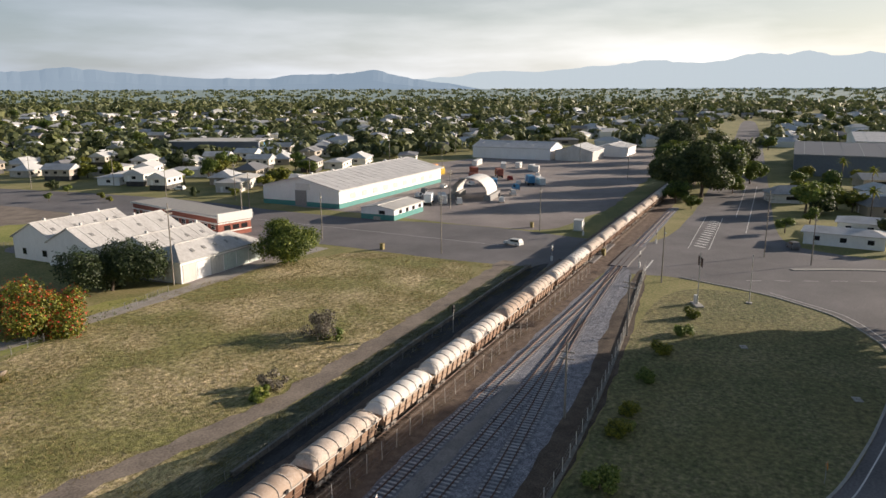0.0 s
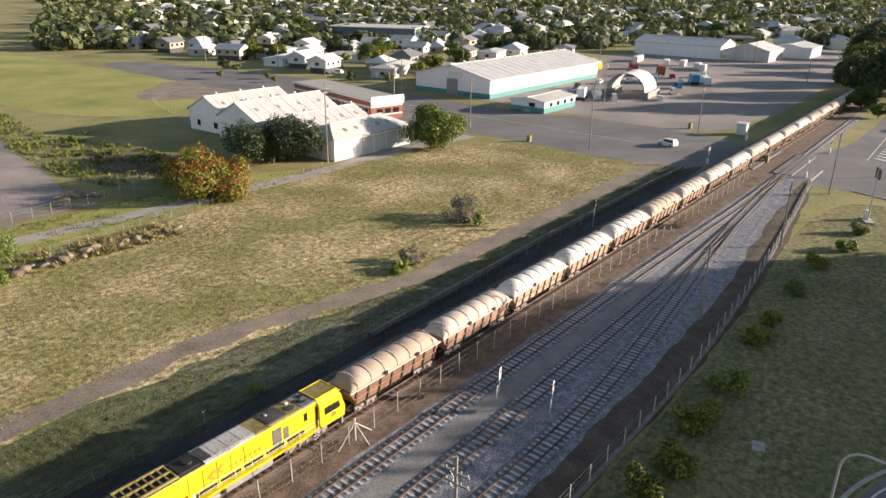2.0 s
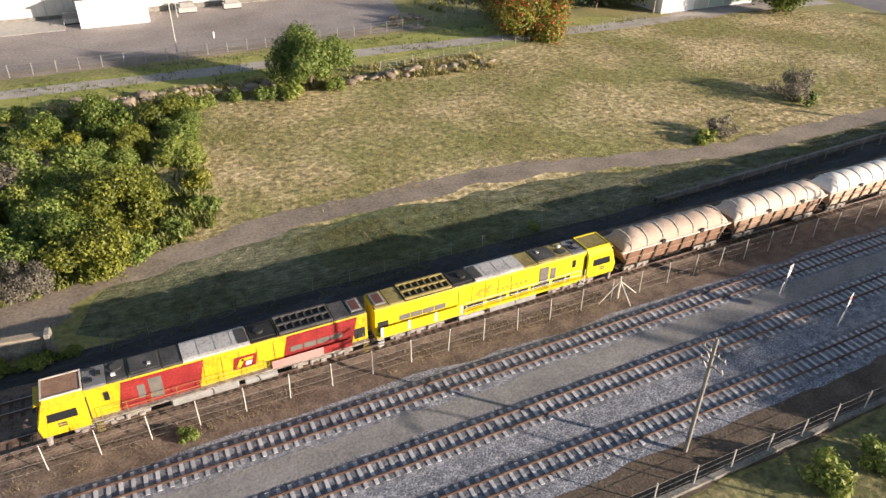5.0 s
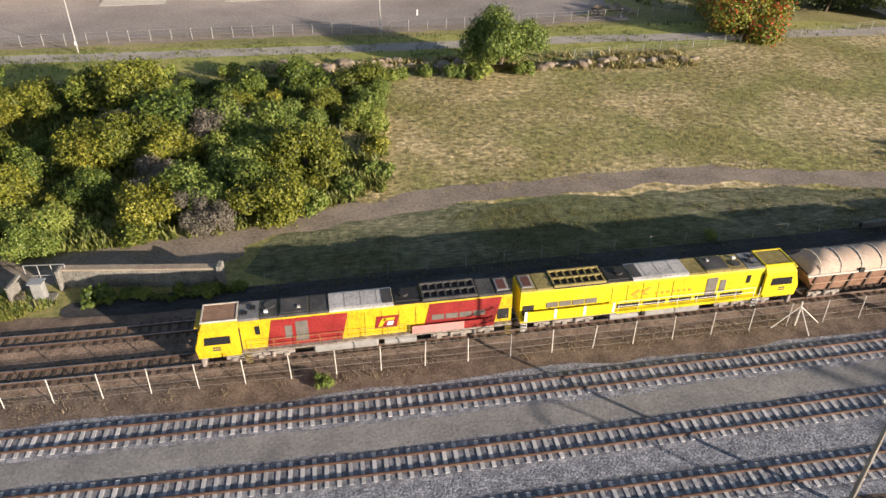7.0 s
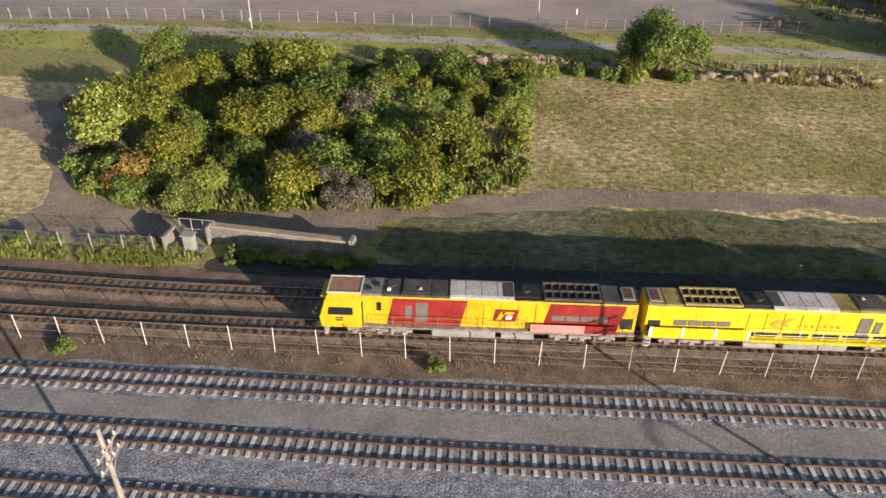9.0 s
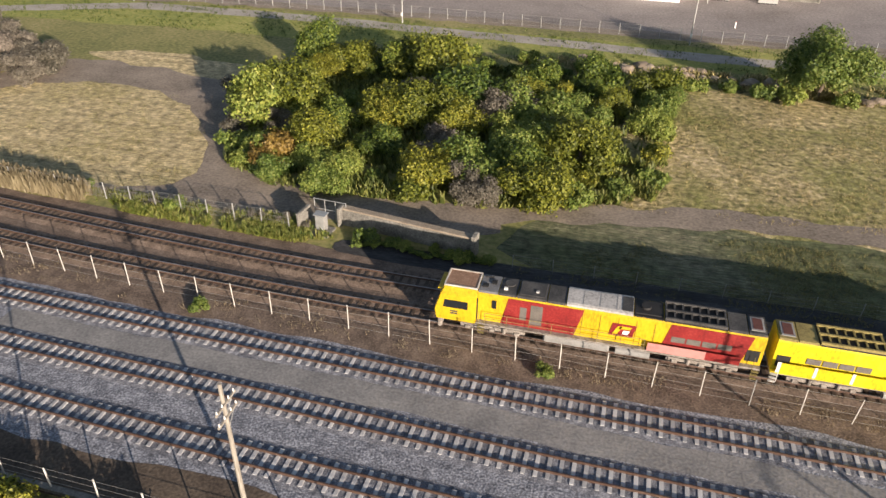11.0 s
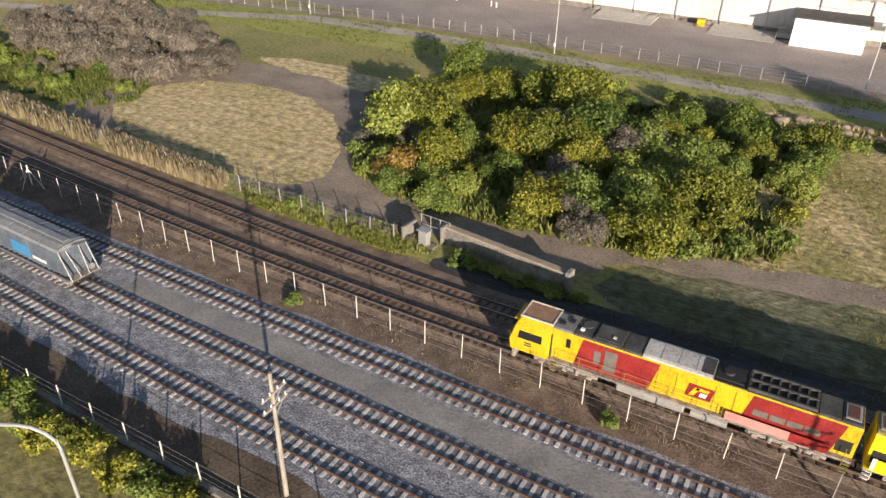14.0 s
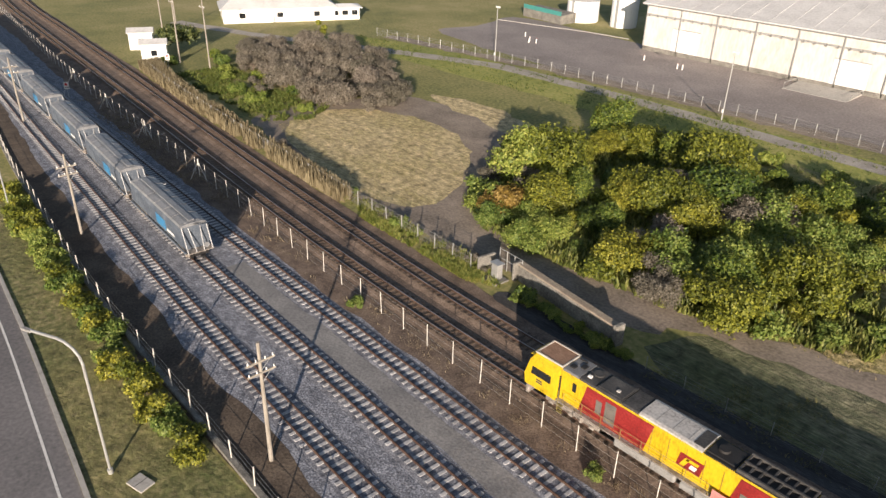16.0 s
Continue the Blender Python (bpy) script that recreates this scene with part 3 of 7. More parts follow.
patch("warehouse_yard", [(-110, 118), (-104, 132), (-112, 150), (-70, 146), (-60, 144), (38, 146), (50, 180), (78, 250), (92, 320), (100, 320), (80, 220), (62, 160), (57, 124), (48, 116), (20, 111.5), (-30, 112), (-70, 113)], 0.02, M["lot"], "asphalt yard in front of the warehouse", 0.5, 4)
patch("sports_field", [(88, 190), (120, 168), (146, 190), (148, 300), (150, 420), (100, 420), (96, 320), (86, 230)], 0.011, M["green"], "bright green playing field", 1, 6)
patch("depot_forecourt", [(98, 98), (124, 100), (146, 110), (148, 182), (112, 170), (104, 166)], 0.013, M["lot"], "pale concrete forecourt of the sheds", 0.6, 4)
patch("drain_grass", [(98, 330), (84, 230), (74, 172), (82, 148), (82, 124), (72, 114), (62, 120), (60, 135), (62, 160), (70, 190), (80, 240), (92, 330)], 0.023, M["lawn"], "dark green grassy drain", 1.0, 3)
patch("drain_mud", [(64, 132), (72, 120), (78, 124), (79, 140), (76, 150), (72, 150)], 0.027, M["dark_dirt"], "dark muddy drain", 1.2, 3)
patch("side_yard", [(110, 205), (146, 184), (147, 200), (150, 240)], 0.024, M["dirt"], "bare dirt lot", 1, 4)

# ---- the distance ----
def ridge(name, az0, az1, dist, height, seed, col, haze_glow, label):
    """A far range of hills on an arc round the place, with distance haze put in as emission."""
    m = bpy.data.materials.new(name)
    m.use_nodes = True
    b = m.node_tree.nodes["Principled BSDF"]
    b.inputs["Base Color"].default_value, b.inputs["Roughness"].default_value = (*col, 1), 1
    b.inputs["Emission Color"].default_value, b.inputs["Emission Strength"].default_value = (*haze_glow, 1), 1
    vs, fs, n = [], [], 160
    for i in range(n + 1):
        t = i / n
        az = radians(az0 + (az1 - az0) * t)
        h = height(t) * (1 + 0.24 * noise.noise(Vector((t * 14, seed, 0))) + 0.11 * noise.noise(Vector((t * 40, seed, 3))) + 0.05 * noise.noise(Vector((t * 120, seed, 5))))
        for k, (zz, dd) in enumerate(((0, 0), (0.55, 60), (1.0, 140))):
            j = 0 if k != 1 else 12 * noise.noise(Vector((t * 60, seed, 7)))
            vs.append((-math.sin(az) * (dist + dd), math.cos(az) * (dist + dd), max(0.0, h * zz) + j * 0.3))
    for i in range(n):
        for k in (0, 1):
            a = 3 * i + k
            fs.append((a, a + 3, a + 4, a + 1))
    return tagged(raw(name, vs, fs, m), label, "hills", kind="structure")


# a faint blue-green emission stands in for the haze over the plain
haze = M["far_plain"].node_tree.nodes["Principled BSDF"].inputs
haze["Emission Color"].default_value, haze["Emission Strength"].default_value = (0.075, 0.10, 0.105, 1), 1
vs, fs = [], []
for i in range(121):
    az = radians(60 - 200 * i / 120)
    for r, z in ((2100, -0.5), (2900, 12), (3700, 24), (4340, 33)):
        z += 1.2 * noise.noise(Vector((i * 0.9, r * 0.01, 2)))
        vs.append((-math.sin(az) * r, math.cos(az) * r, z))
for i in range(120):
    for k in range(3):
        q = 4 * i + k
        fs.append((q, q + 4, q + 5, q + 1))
tagged(raw("backdrop_plain", vs, fs, M["far_plain"]), "wooded plain rising to the hills, haze put in as glow", kind="structure")
ridge("backdrop_hills", -10, -72, 4350, lambda t: min(1, (1 - t) * 5) * 1.45 * (58 + 48 * math.exp(-((t - 0.42) / 0.13) ** 2) + 45 * math.exp(-((t - 0.13) / 0.1) ** 2) + 42 * math.exp(-((t - 0.78) / 0.1) ** 2)), 3, (0.05, 0.065, 0.08), (0.17, 0.215, 0.27), "blue hills on the horizon, haze put in as glow")
ridge("backdrop_range", -50, -122, 4470, lambda t: 60 + 130 * min(1, t * 2.2) ** 1.1 + 120 * max(0, t - 0.3), 11, (0.06, 0.07, 0.08), (0.36, 0.40, 0.43), "mountain range on the horizon, haze put in as glow")
ridge("backdrop_east", 40, -12, 4350, lambda t: 70, 5, (0.06, 0.09, 0.13), (0.15, 0.21, 0.30), "low skyline, haze put in as glow")

# ---- tracks ----
TRACKS = {
    "s1": [(-260, 44.5), (-160, 38.8), (-117, 36.3), (-94, 35.2), (-66, 33.9), (-40, 33.0), (-15, 32.4), (5, 32.0), (30, 31.8), (66, 31.8), (97, 31.4), (125, 30.9), (160, 31.2), (240, 32)],
    "s2": [(-260, 42), (-160, 36.0), (-119, 33.4), (-90, 31.8), (-72, 30.7), (-55, 29.5), (-36, 28.5), (-16, 27.9), (4, 27.2), (28, 27.0), (60, 27.2), (84, 27.6), (114, 28.7), (145, 30.6), (160, 31.2)],
    "s3": [(-260, 37), (-120, 30.4), (-86, 27.9), (-58, 26.0), (-35, 24.4), (-17, 23.6), (-6, 23.2), (15, 22.9), (33, 22.6), (52, 22.6), (67, 23.7), (97, 27.0), (114, 28.7)],
    "main": [(-300, 65.6), (-192, 51.9), (-166, 49.6), (-105, 44.7), (-59, 40.75), (-38, 39.15), (-18, 38.35), (0, 38.2), (60, 38.2), (137, 38.3), (420, 38.3)],
    "back": [(-300, 71), (-192, 56.2), (-155, 53.2), (-106, 49.2), (-69, 45.7), (-42, 43.5), (-20, 42.15), (0, 41.9), (60, 41.9), (137, 42.0), (420, 41.9)],
}
SPAN = {"s1": (-190, 235), "s2": (-190, 158), "s3": (-190, 113), "main": (-290, 410), "back": (-290, 410)}
RAILZ = {"s1": 0.24, "s2": 0.24, "s3": 0.24, "main": 0.34, "back": 0.34}


def swept(name, knots, x0, x1, offs, profile, mat, parent, step=2.5):
    """A bar with a profile of (side, z) points along a track."""
    n = int((x1 - x0) / step)
    vs, fs, k = [], [], len(profile)
    for i in range(n + 1):
        x = x0 + (x1 - x0) * i / n
        y = curve_y(knots, x)
        s = (curve_y(knots, x + 0.5) - curve_y(knots, x - 0.5))
        nx, ny = -s / math.hypot(1, s), 1 / math.hypot(1, s)
        vs += [(x + nx * (offs + o), y + ny * (offs + o), z) for o, z in profile]
    for i in range(n):
        for j in range(k):
            a, b = i * k + j, i * k + (j + 1) % k
            fs.append((a, a + k, b + k, b))
    return raw(name, vs, fs, mat, parent)


for key, knots in TRACKS.items():
    zr = RAILZ[key]
    iron = key in ("main", "back")
    top = thing("railway_track", 0, 0, 0, 0, "narrow-gauge track with rusty rails on %s" % ("dark sleepers and brown ballast" if iron else "pale concrete sleepers"), "track", "railway tracks")
    tagged(top, kind="structure")
    x0, x1 = SPAN[key]
    hw = 1.55 if not iron else 1.7
    swept("ballast_bed", knots, x0, x1, 0, [(-hw, 0.0), (-1.05, zr - 0.17), (1.05, zr - 0.17), (hw, 0.0)], M["rust_bed" if iron else "crib"], top)
    for s in (-0.57, 0.57):
        r = swept("rail", knots, x0, x1, s, [(-0.06, zr - 0.15), (-0.035, zr - 0.02), (0.035, zr - 0.02), (0.06, zr - 0.15)], M["rail"], top)
        swept("rail_head", knots, x0, x1, s, [(-0.036, zr - 0.022), (-0.036, zr), (0.036, zr), (0.036, zr - 0.022)], M["rail_top" if iron else "rail"], r)

# ---- the train ----
RZ = 0.34
TY = 38.2


def bogie(parent, x, wheels=3, gap=1.7):
    bm = bmesh.new()
    w = gap * (wheels - 1) / 2
    for s in (-1, 1):
        box(bm, x - w - 0.55, x + w + 0.55, s * 0.92 - 0.09, s * 0.92 + 0.09, 0.42, 0.72, 0.04)
        for i in range(wheels):
            xx = x - w + gap * i
            box(bm, xx - 0.2, xx + 0.2, s * 1.0 - 0.12, s * 1.0 + 0.12, 0.32, 0.62, 0.05)
        for i in range(wheels - 1):
            xx = x - w + gap * (i + 0.5)
            rod(bm, (xx, s * 1.05, 0.4), (xx, s * 1.05, 0.85), 0.13)
    box(bm, x - 0.16, x + 0.16, -0.9, 0.9, 0.5, 0.68, 0.03)
    b = part("bogie", bm, M["bogie"], parent, "dusty steel bogie")
    for i in range(wheels):
        bw = bmesh.new()
        xx = x - w + gap * i
        for s in (-1, 1):
            rod(bw, (xx, s * 0.50, 0.46), (xx, s * 0.64, 0.46), 0.46, n=18)
        rod(bw, (xx, -0.6, 0.46), (xx, 0.6, 0.46), 0.08)
        part("wheelset", bw, M["black"], b)
    return b


def grab_rails(parent, xs, y, z0, z1, mat):
    for x in xs:
        part("stanchion", R((x, y, z0), (x, y, z1), 0.022, n=5), mat, parent)
    for z in (z1, (z0 + z1) / 2):
        part("handrail", R((xs[0], y, z), (xs[-1], y, z), 0.02, n=5), mat, parent)


def side_panel(parent, name, x0, x1, z0, z1, mat, y, slant=0.0, label=""):
    """A thin panel set proud of both body sides."""
    for s in (-1, 1):
        bm = bmesh.new()
        vs = [bm.verts.new((x, s * yy, z)) for yy in (y - 0.03, y) for x, z in ((x0, z0), (x1, z0), (x1 + slant, z1), (x0 + slant, z1))]
        for f in ((0, 1, 2, 3), (4, 5, 6, 7), (0, 1, 5, 4), (1, 2, 6, 5), (2, 3, 7, 6), (3, 0, 4, 7)):
            bm.faces.new([vs[i] for i in f])
        bmesh.ops.recalc_face_normals(bm, faces=bm.faces)
        part(name, bm, mat, parent, label)


def locomotive(name, x, turn, body, roofs, label, livery):
    """A single-cab diesel locomotive 21.6 m long, cab at its -x end, over its rail-level origin."""
    ob = thing(name, x, TY, RZ, turn, label, "locomotive", "locomotives")
    ob.scale.z = 0.955
    ln = 10.8
    end = 10.3
    part("underframe", B(-ln + 0.4, end, -1.2, 1.2, 0.95, 1.22, bevel=0.03), M["bogie"], ob)
    part("footplate", B(-ln + 2.8, end, -1.42, 1.42, 1.22, 1.32), M["bogie"] if livery == "red" else body, ob)
    for bx in (-6.9, 6.9):
        bogie(ob, bx)
    part("fuel_tank", B(-3.4, 1.0, -1.25, 1.25, 0.35, 1.0, bevel=0.12), M["tank"], ob, "grey fuel tank")
    part("air_tank", R((1.4, -1.1, 0.68), (3.6, -1.1, 0.68), 0.28, n=12), M["tank"], ob)
    part("air_tank", R((1.4, 1.1, 0.68), (3.6, 1.1, 0.68), 0.28, n=12), M["tank"], ob)
    # cab: upright side, raked nose
    cab = bmesh.new()
    prof = [(-ln, 1.05), (-ln - 0.12, 1.9), (-ln + 0.02, 2.35), (-ln + 0.32, 3.36), (-ln + 0.5, 3.78), (-ln + 2.77, 3.78), (-ln + 2.77, 3.36), (-ln + 2.77, 1.05)]
    sides = [[cab.verts.new((px, s * (0.95 if z > 3.5 else 1.36), z)) for px, z in prof] for s in (-1, 1)]
    for i in range(len(prof)):
        j = (i + 1) % len(prof)
        cab.faces.new((sides[0][i], sides[0][j], sides[1][j], sides[1][i]))
    for v in sides:
        cab.faces.new(v[3:7])
        cab.faces.new(v[:4] + v[6:])
    bmesh.ops.recalc_face_normals(cab, faces=cab.faces)
    bmesh.ops.bevel(cab, geom=list(cab.edges), offset=0.05, segments=2, affect="EDGES")
    c = part("cab", cab, body, ob)
    rf = part("cab_roof", B(-ln + 0.55, -ln + 2.7, -0.9, 0.9, 3.76, 3.83, bevel=0.02), roofs[0], c, "weathered cab roof")
    for s in (-0.93, 0.93):
        part("roof_trim", B(-ln + 0.45, -ln + 2.77, s - 0.05, s + 0.05, 3.77, 3.88), M["rib"] if livery == "red" else body, rf)
    for xx in (-ln + 0.5, -ln + 2.72):
        part("roof_trim", B(xx - 0.045, xx + 0.045, -0.88, 0.88, 3.77, 3.87), M["rib"] if livery == "red" else body, rf)
    part("sun_visor", B(-ln + 0.02, -ln + 0.42, -0.95, 0.95, 3.38, 3.46, bevel=0.02), body, c)
    # a black slab stands in for the shade between cab and hood
    part("cab_door_gap", B(-ln + 2.775, -ln + 2.85, -1.2, 1.2, 1.4, 3.2), M["black"], c, "black slab for the shade behind the cab")
    for s in (-1, 1):
        w = bmesh.new()
        vs = [w.verts.new((xx, s * yy, z)) for yy in (1.27, 1.40) for xx, z in ((-ln + 0.5, 2.2), (-ln + 2.2, 2.2), (-ln + 2.2, 2.86), (-ln + 0.6, 2.86))]
        for v in vs:
            v.co.y = s * 1.36 + (0.02 * s if v in vs[4:] else -0.06 * s)
        for f in ((0, 1, 2, 3), (4, 5, 6, 7), (0, 1, 5, 4), (1, 2, 6, 5), (2, 3, 7, 6), (3, 0, 4, 7)):
            w.faces.new([vs[i] for i in f])
        bmesh.ops.recalc_face_normals(w, faces=w.faces)
        part("side_window", w, M["glass"], c, "dark cab side window")
    for s in (-0.58, 0.58):
        q = bmesh.new()
        vs = [q.verts.new(p) for p in ((-ln + 0.06, s - 0.5, 2.5), (-ln + 0.06, s + 0.5, 2.5), (-ln + 0.28, s + 0.46, 3.26), (-ln + 0.28, s - 0.46, 3.26))]
        vs2 = [q.verts.new(v.co + Vector((0.06, 0, 0))) for v in vs]
        for v in vs:
            v.co.x -= 0.02
        q.faces.new(vs)
        q.faces.new(vs2[::-1])
        for i in range(4):
            q.faces.new((vs[i], vs[(i + 1) % 4], vs2[(i + 1) % 4], vs2[i]))
        part("windscreen", q, M["glass"], c, "dark windscreen pane")
        part("headlight", R((-ln - 0.14, s, 1.75), (-ln + 0.05, s, 1.75), 0.13, n=12), M["white"], c, "round headlight")
    part("pilot", B(-ln + 0.1, -ln + 0.4, -1.3, 1.3, 0.25, 1.05, bevel=0.06), M["bogie"], ob, "front pilot plate")
    part("coupler", B(-ln - 0.35, -ln + 0.1, -0.15, 0.15, 0.6, 0.85, bevel=0.04), M["black"], ob)
    part("coupler", B(end - 0.1, end + 0.26, -0.15, 0.15, 0.6, 0.85, bevel=0.04), M["black"], ob)
    # hood
    hood = prism([(-1.08, 1.32), (1.08, 1.32), (1.08, 3.56), (0.98, 3.68), (-0.98, 3.68), (-1.08, 3.56)], -ln + 2.78, end)
    h = part("hood", hood, body, ob)
    cuts = (-8.0, -6.65, -5.4, -3.4, -2.15, 2.15, 4.05, 7.95, 9.15, 10.28)
    for i, (p, q) in enumerate(zip(cuts, cuts[1:])):
        rise = (3.80, 3.78, 3.82, 3.80, 3.86, 3.72, 3.74, 3.80, 3.80)[i]
        k = 0.8 if i == 4 else 0.92
        r = part("roof_panel", prism([(-1.0, 3.64), (1.0, 3.64), (1.0, rise - 0.06), (k, rise), (-k, rise), (-1.0, rise - 0.06)], p + 0.03, q - 0.03), roofs[1 + i], h)
        if i == 6:
            for yy in (-0.88, 0.0, 0.88):
                part("grille_bar", B(p + 0.06, q - 0.06, yy - 0.07, yy + 0.07, rise, rise + 0.2), roofs[10], r)
            for g in range(8):
                xx = p + 0.12 + g * (q - p - 0.24) / 7
                part("grille_bar", B(xx - 0.06, xx + 0.06, -0.8, 0.8, rise + 0.06, rise + 0.14), roofs[10], r)
            part("radiator_core", B(p + 0.1, q - 0.1, -0.86, 0.86, rise, rise + 0.03), M["black"], r, "sooty radiator core")
        if i == 5:
            part("exhaust", R((p + 0.75, 0, rise), (p + 0.75, 0, rise + 0.26), 0.36, 0.32, n=16), M["black"], r, "sooty exhaust stack")
            part("silencer", B(p + 0.08, q - 0.1, -0.75, 0.75, rise, rise + 0.1, bevel=0.04), M["black"], r)
        if i == 8:
            part("hatch_frame", B(p + 0.15, q - 0.15, -0.7, 0.7, rise, rise + 0.07, bevel=0.02), M["tank"], r)
            part("hatch_mesh", B(p + 0.28, q - 0.28, -0.55, 0.55, rise + 0.07, rise + 0.09), M["hatch"], r, "rusty hatch mesh")
        if i == 2:
            part("hatch", B(p + 0.12, q - 0.12, -0.78, 0.78, rise, rise + 0.05, bevel=0.02), M["dkgrey"], r)
            part("lifting_eye", B(p + 1.2, p + 1.4, -0.4, -0.2, rise + 0.05, rise + 0.13), M["silver"], r)
        if i == 4:
            for g in range(1, 4):
                xx = p + g * (q - p) / 4
                part("roof_joint", B(xx - 0.02, xx + 0.02, -0.8, 0.8, rise, rise + 0.012), M["tank"], r)
            part("soot_hood", prism([(-0.8, rise), (0.8, rise), (0.7, rise + 0.02), (-0.7, rise + 0.02)], q - 0.75, q - 0.06), M["dkgrey"], r, "soot-blackened end of the roof")
        if i == 0:
            part("air_intake", B(p + 0.2, p + 0.6, -0.55, -0.15, rise, rise + 0.1, bevel=0.02), M["black"], r)
            part("air_intake", B(p + 0.75, p + 1.1, -0.1, 0.35, rise, rise + 0.1, bevel=0.02), M["black"], r)
            part("horn", R((p + 0.2, 0.6, rise + 0.1), (p + 0.8, 0.6, rise + 0.1), 0.06, n=6), M["black"], r)
        if i == 1:
            part("antenna_box", B(p + 0.3, p + 0.55, -0.5, -0.3, rise, rise + 0.14), M["white"], r)
            part("roof_fan", R(((p + q) / 2, 0.3, rise), ((p + q) / 2, 0.3, rise + 0.08), 0.36, n=16), M["dkgrey"], r)
    y = 1.112
    if livery == "red":
        side_panel(h, "red_panel", -6.35, -1.4, 1.325, 3.57, M["red"], y, 0.45, "dusty red paint panel")
        side_panel(h, "red_panel", 4.1, 9.1, 1.325, 3.57, M["red"], y, 0.45, "dusty red paint panel")
        side_panel(h, "badge_plate", 0.8, 2.3, 1.9, 2.95, M["red"], y + 0.012, 0.15, "square red badge")
        side_panel(h, "badge_stroke", 1.0, 1.3, 2.05, 2.75, M["yellow"], y + 0.024, 0.3, "yellow badge stroke")
        side_panel(h, "badge_stroke", 1.35, 2.1, 2.55, 2.78, M["yellow"], y + 0.024, 0.1, "yellow badge stroke")
        side_panel(h, "badge_stroke", 1.6, 2.0, 2.1, 2.45, M["white"], y + 0.026, 0.1, "white badge stroke")
        side_panel(ob, "walkway_screen", 3.3, 6.9, 1.34, 2.0, M["pink"], 1.43, 0, "faded pink side screen")
        side_panel(ob, "walkway_screen", 6.9, 9.0, 1.34, 2.0, M["red"], 1.43, 0, "red side screen")
        rail_mat = M["olive"]
    else:
        for x0, x1, z0, z1, sl in ((0.75, 1.1, 2.35, 2.7, 0.4), (1.0, 1.35, 2.7, 3.05, -0.4), (1.45, 1.8, 2.2, 2.55, 0.4), (1.75, 2.1, 2.55, 2.9, -0.4)):
            side_panel(h, "badge_stroke", x0, x1, z0, z1, M["orange"], y + 0.008, sl, "orange badge chevron")
        for k in range(7):
            side_panel(h, "lettering_bar", -2.5 + k * 0.42, -2.28 + k * 0.42, 2.3, 2.55, M["orange"], y + 0.006, 0.03, "plain orange lettering bar")
        side_panel(ob, "walkway_screen", 3.4, 10.0, 1.34, 2.15, body, 1.43, 0, "yellow side screen")
        for k in range(4):
            side_panel(ob, "screen_post", 3.4 + k * 2.15, 3.58 + k * 2.15, 1.34, 2.2, M["white"], 1.45)
        side_panel(ob, "walkway_edge", -7.2, 3.2, 1.12, 1.30, body, 1.45)
        # flat black panels take the place of shade in the walkway gaps
        for k in range(5):
            side_panel(ob, "step_recess", -6.6 + k * 2.0, -4.9 + k * 2.0, 1.40, 1.75, M["black"], y + 0.016)
        rail_mat = M["white"]
    side_panel(h, "door", -5.1, -4.65, 1.9, 3.0, M["door"], y + 0.01, 0, "grey equipment door")
    side_panel(h, "door", -4.4, -3.6, 1.6, 3.3, M["door"], y + 0.012, 0, "grey louvred door")
    side_panel(h, "door_window", -7.0, -6.7, 2.5, 3.2, M["glass"], y + 0.01)
    for k in range(4):
        side_panel(h, "louvre", 4.7 + k * 0.95, 5.55 + k * 0.95, 2.15, 2.6, M["door"], y + 0.014, 0, "grimy grey louvre panel")
    side_panel(h, "rear_louvre", 9.3, 10.1, 1.6, 2.5, M["black"], y + 0.008)
    for k in range(5):
        side_panel(h, "panel_seam", -1.0 + k * 1.15, -0.985 + k * 1.15, 1.4, 3.4, M["olive"], y + 0.004)
    for s in (-1, 1):
        grab_rails(ob, [-7.4 + 1.5 * k for k in range(8)], s * 1.40, 1.32, 2.2, rail_mat)
        for xx in (-7.6, end - 0.25):
            for k in range(3):
                part("step", B(xx - 0.2, xx + 0.2, s * 1.36 - 0.12, s * 1.36 + 0.05, 0.42 + 0.3 * k, 0.46 + 0.3 * k), rail_mat, ob)
            part("grab_post", R((xx - 0.22, s * 1.42, 0.5), (xx - 0.22, s * 1.42, 2.2), 0.025, n=5), rail_mat, ob)
    for k in range(2):
        side_panel(c, "number_bar", -ln + 1.0, -ln + 1.5, 1.86 - k * 0.2, 1.98 - k * 0.2, M["dkgrey"], 1.375)
    return ob


g, d = M["grey"], M["dkgrey"]
NOSE = -6.0
locomotive("diesel_locomotive", NOSE + 10.95, 0, M["yellow"], [M["tan"], g, d, d, d, M["silver"], M["black"], M["black"], d, d, M["dkgrey"]], "red and yellow diesel locomotive with sooty grey roof", "red")
o = M["olive"]
locomotive("diesel_locomotive", NOSE + 32.15, 180, M["lemon"], [o, g, o, o, o, M["silver"], d, M["black"], o, o, M["olive"]], "lemon-yellow diesel locomotive with weathered olive roof coupled in the train", "lemon")


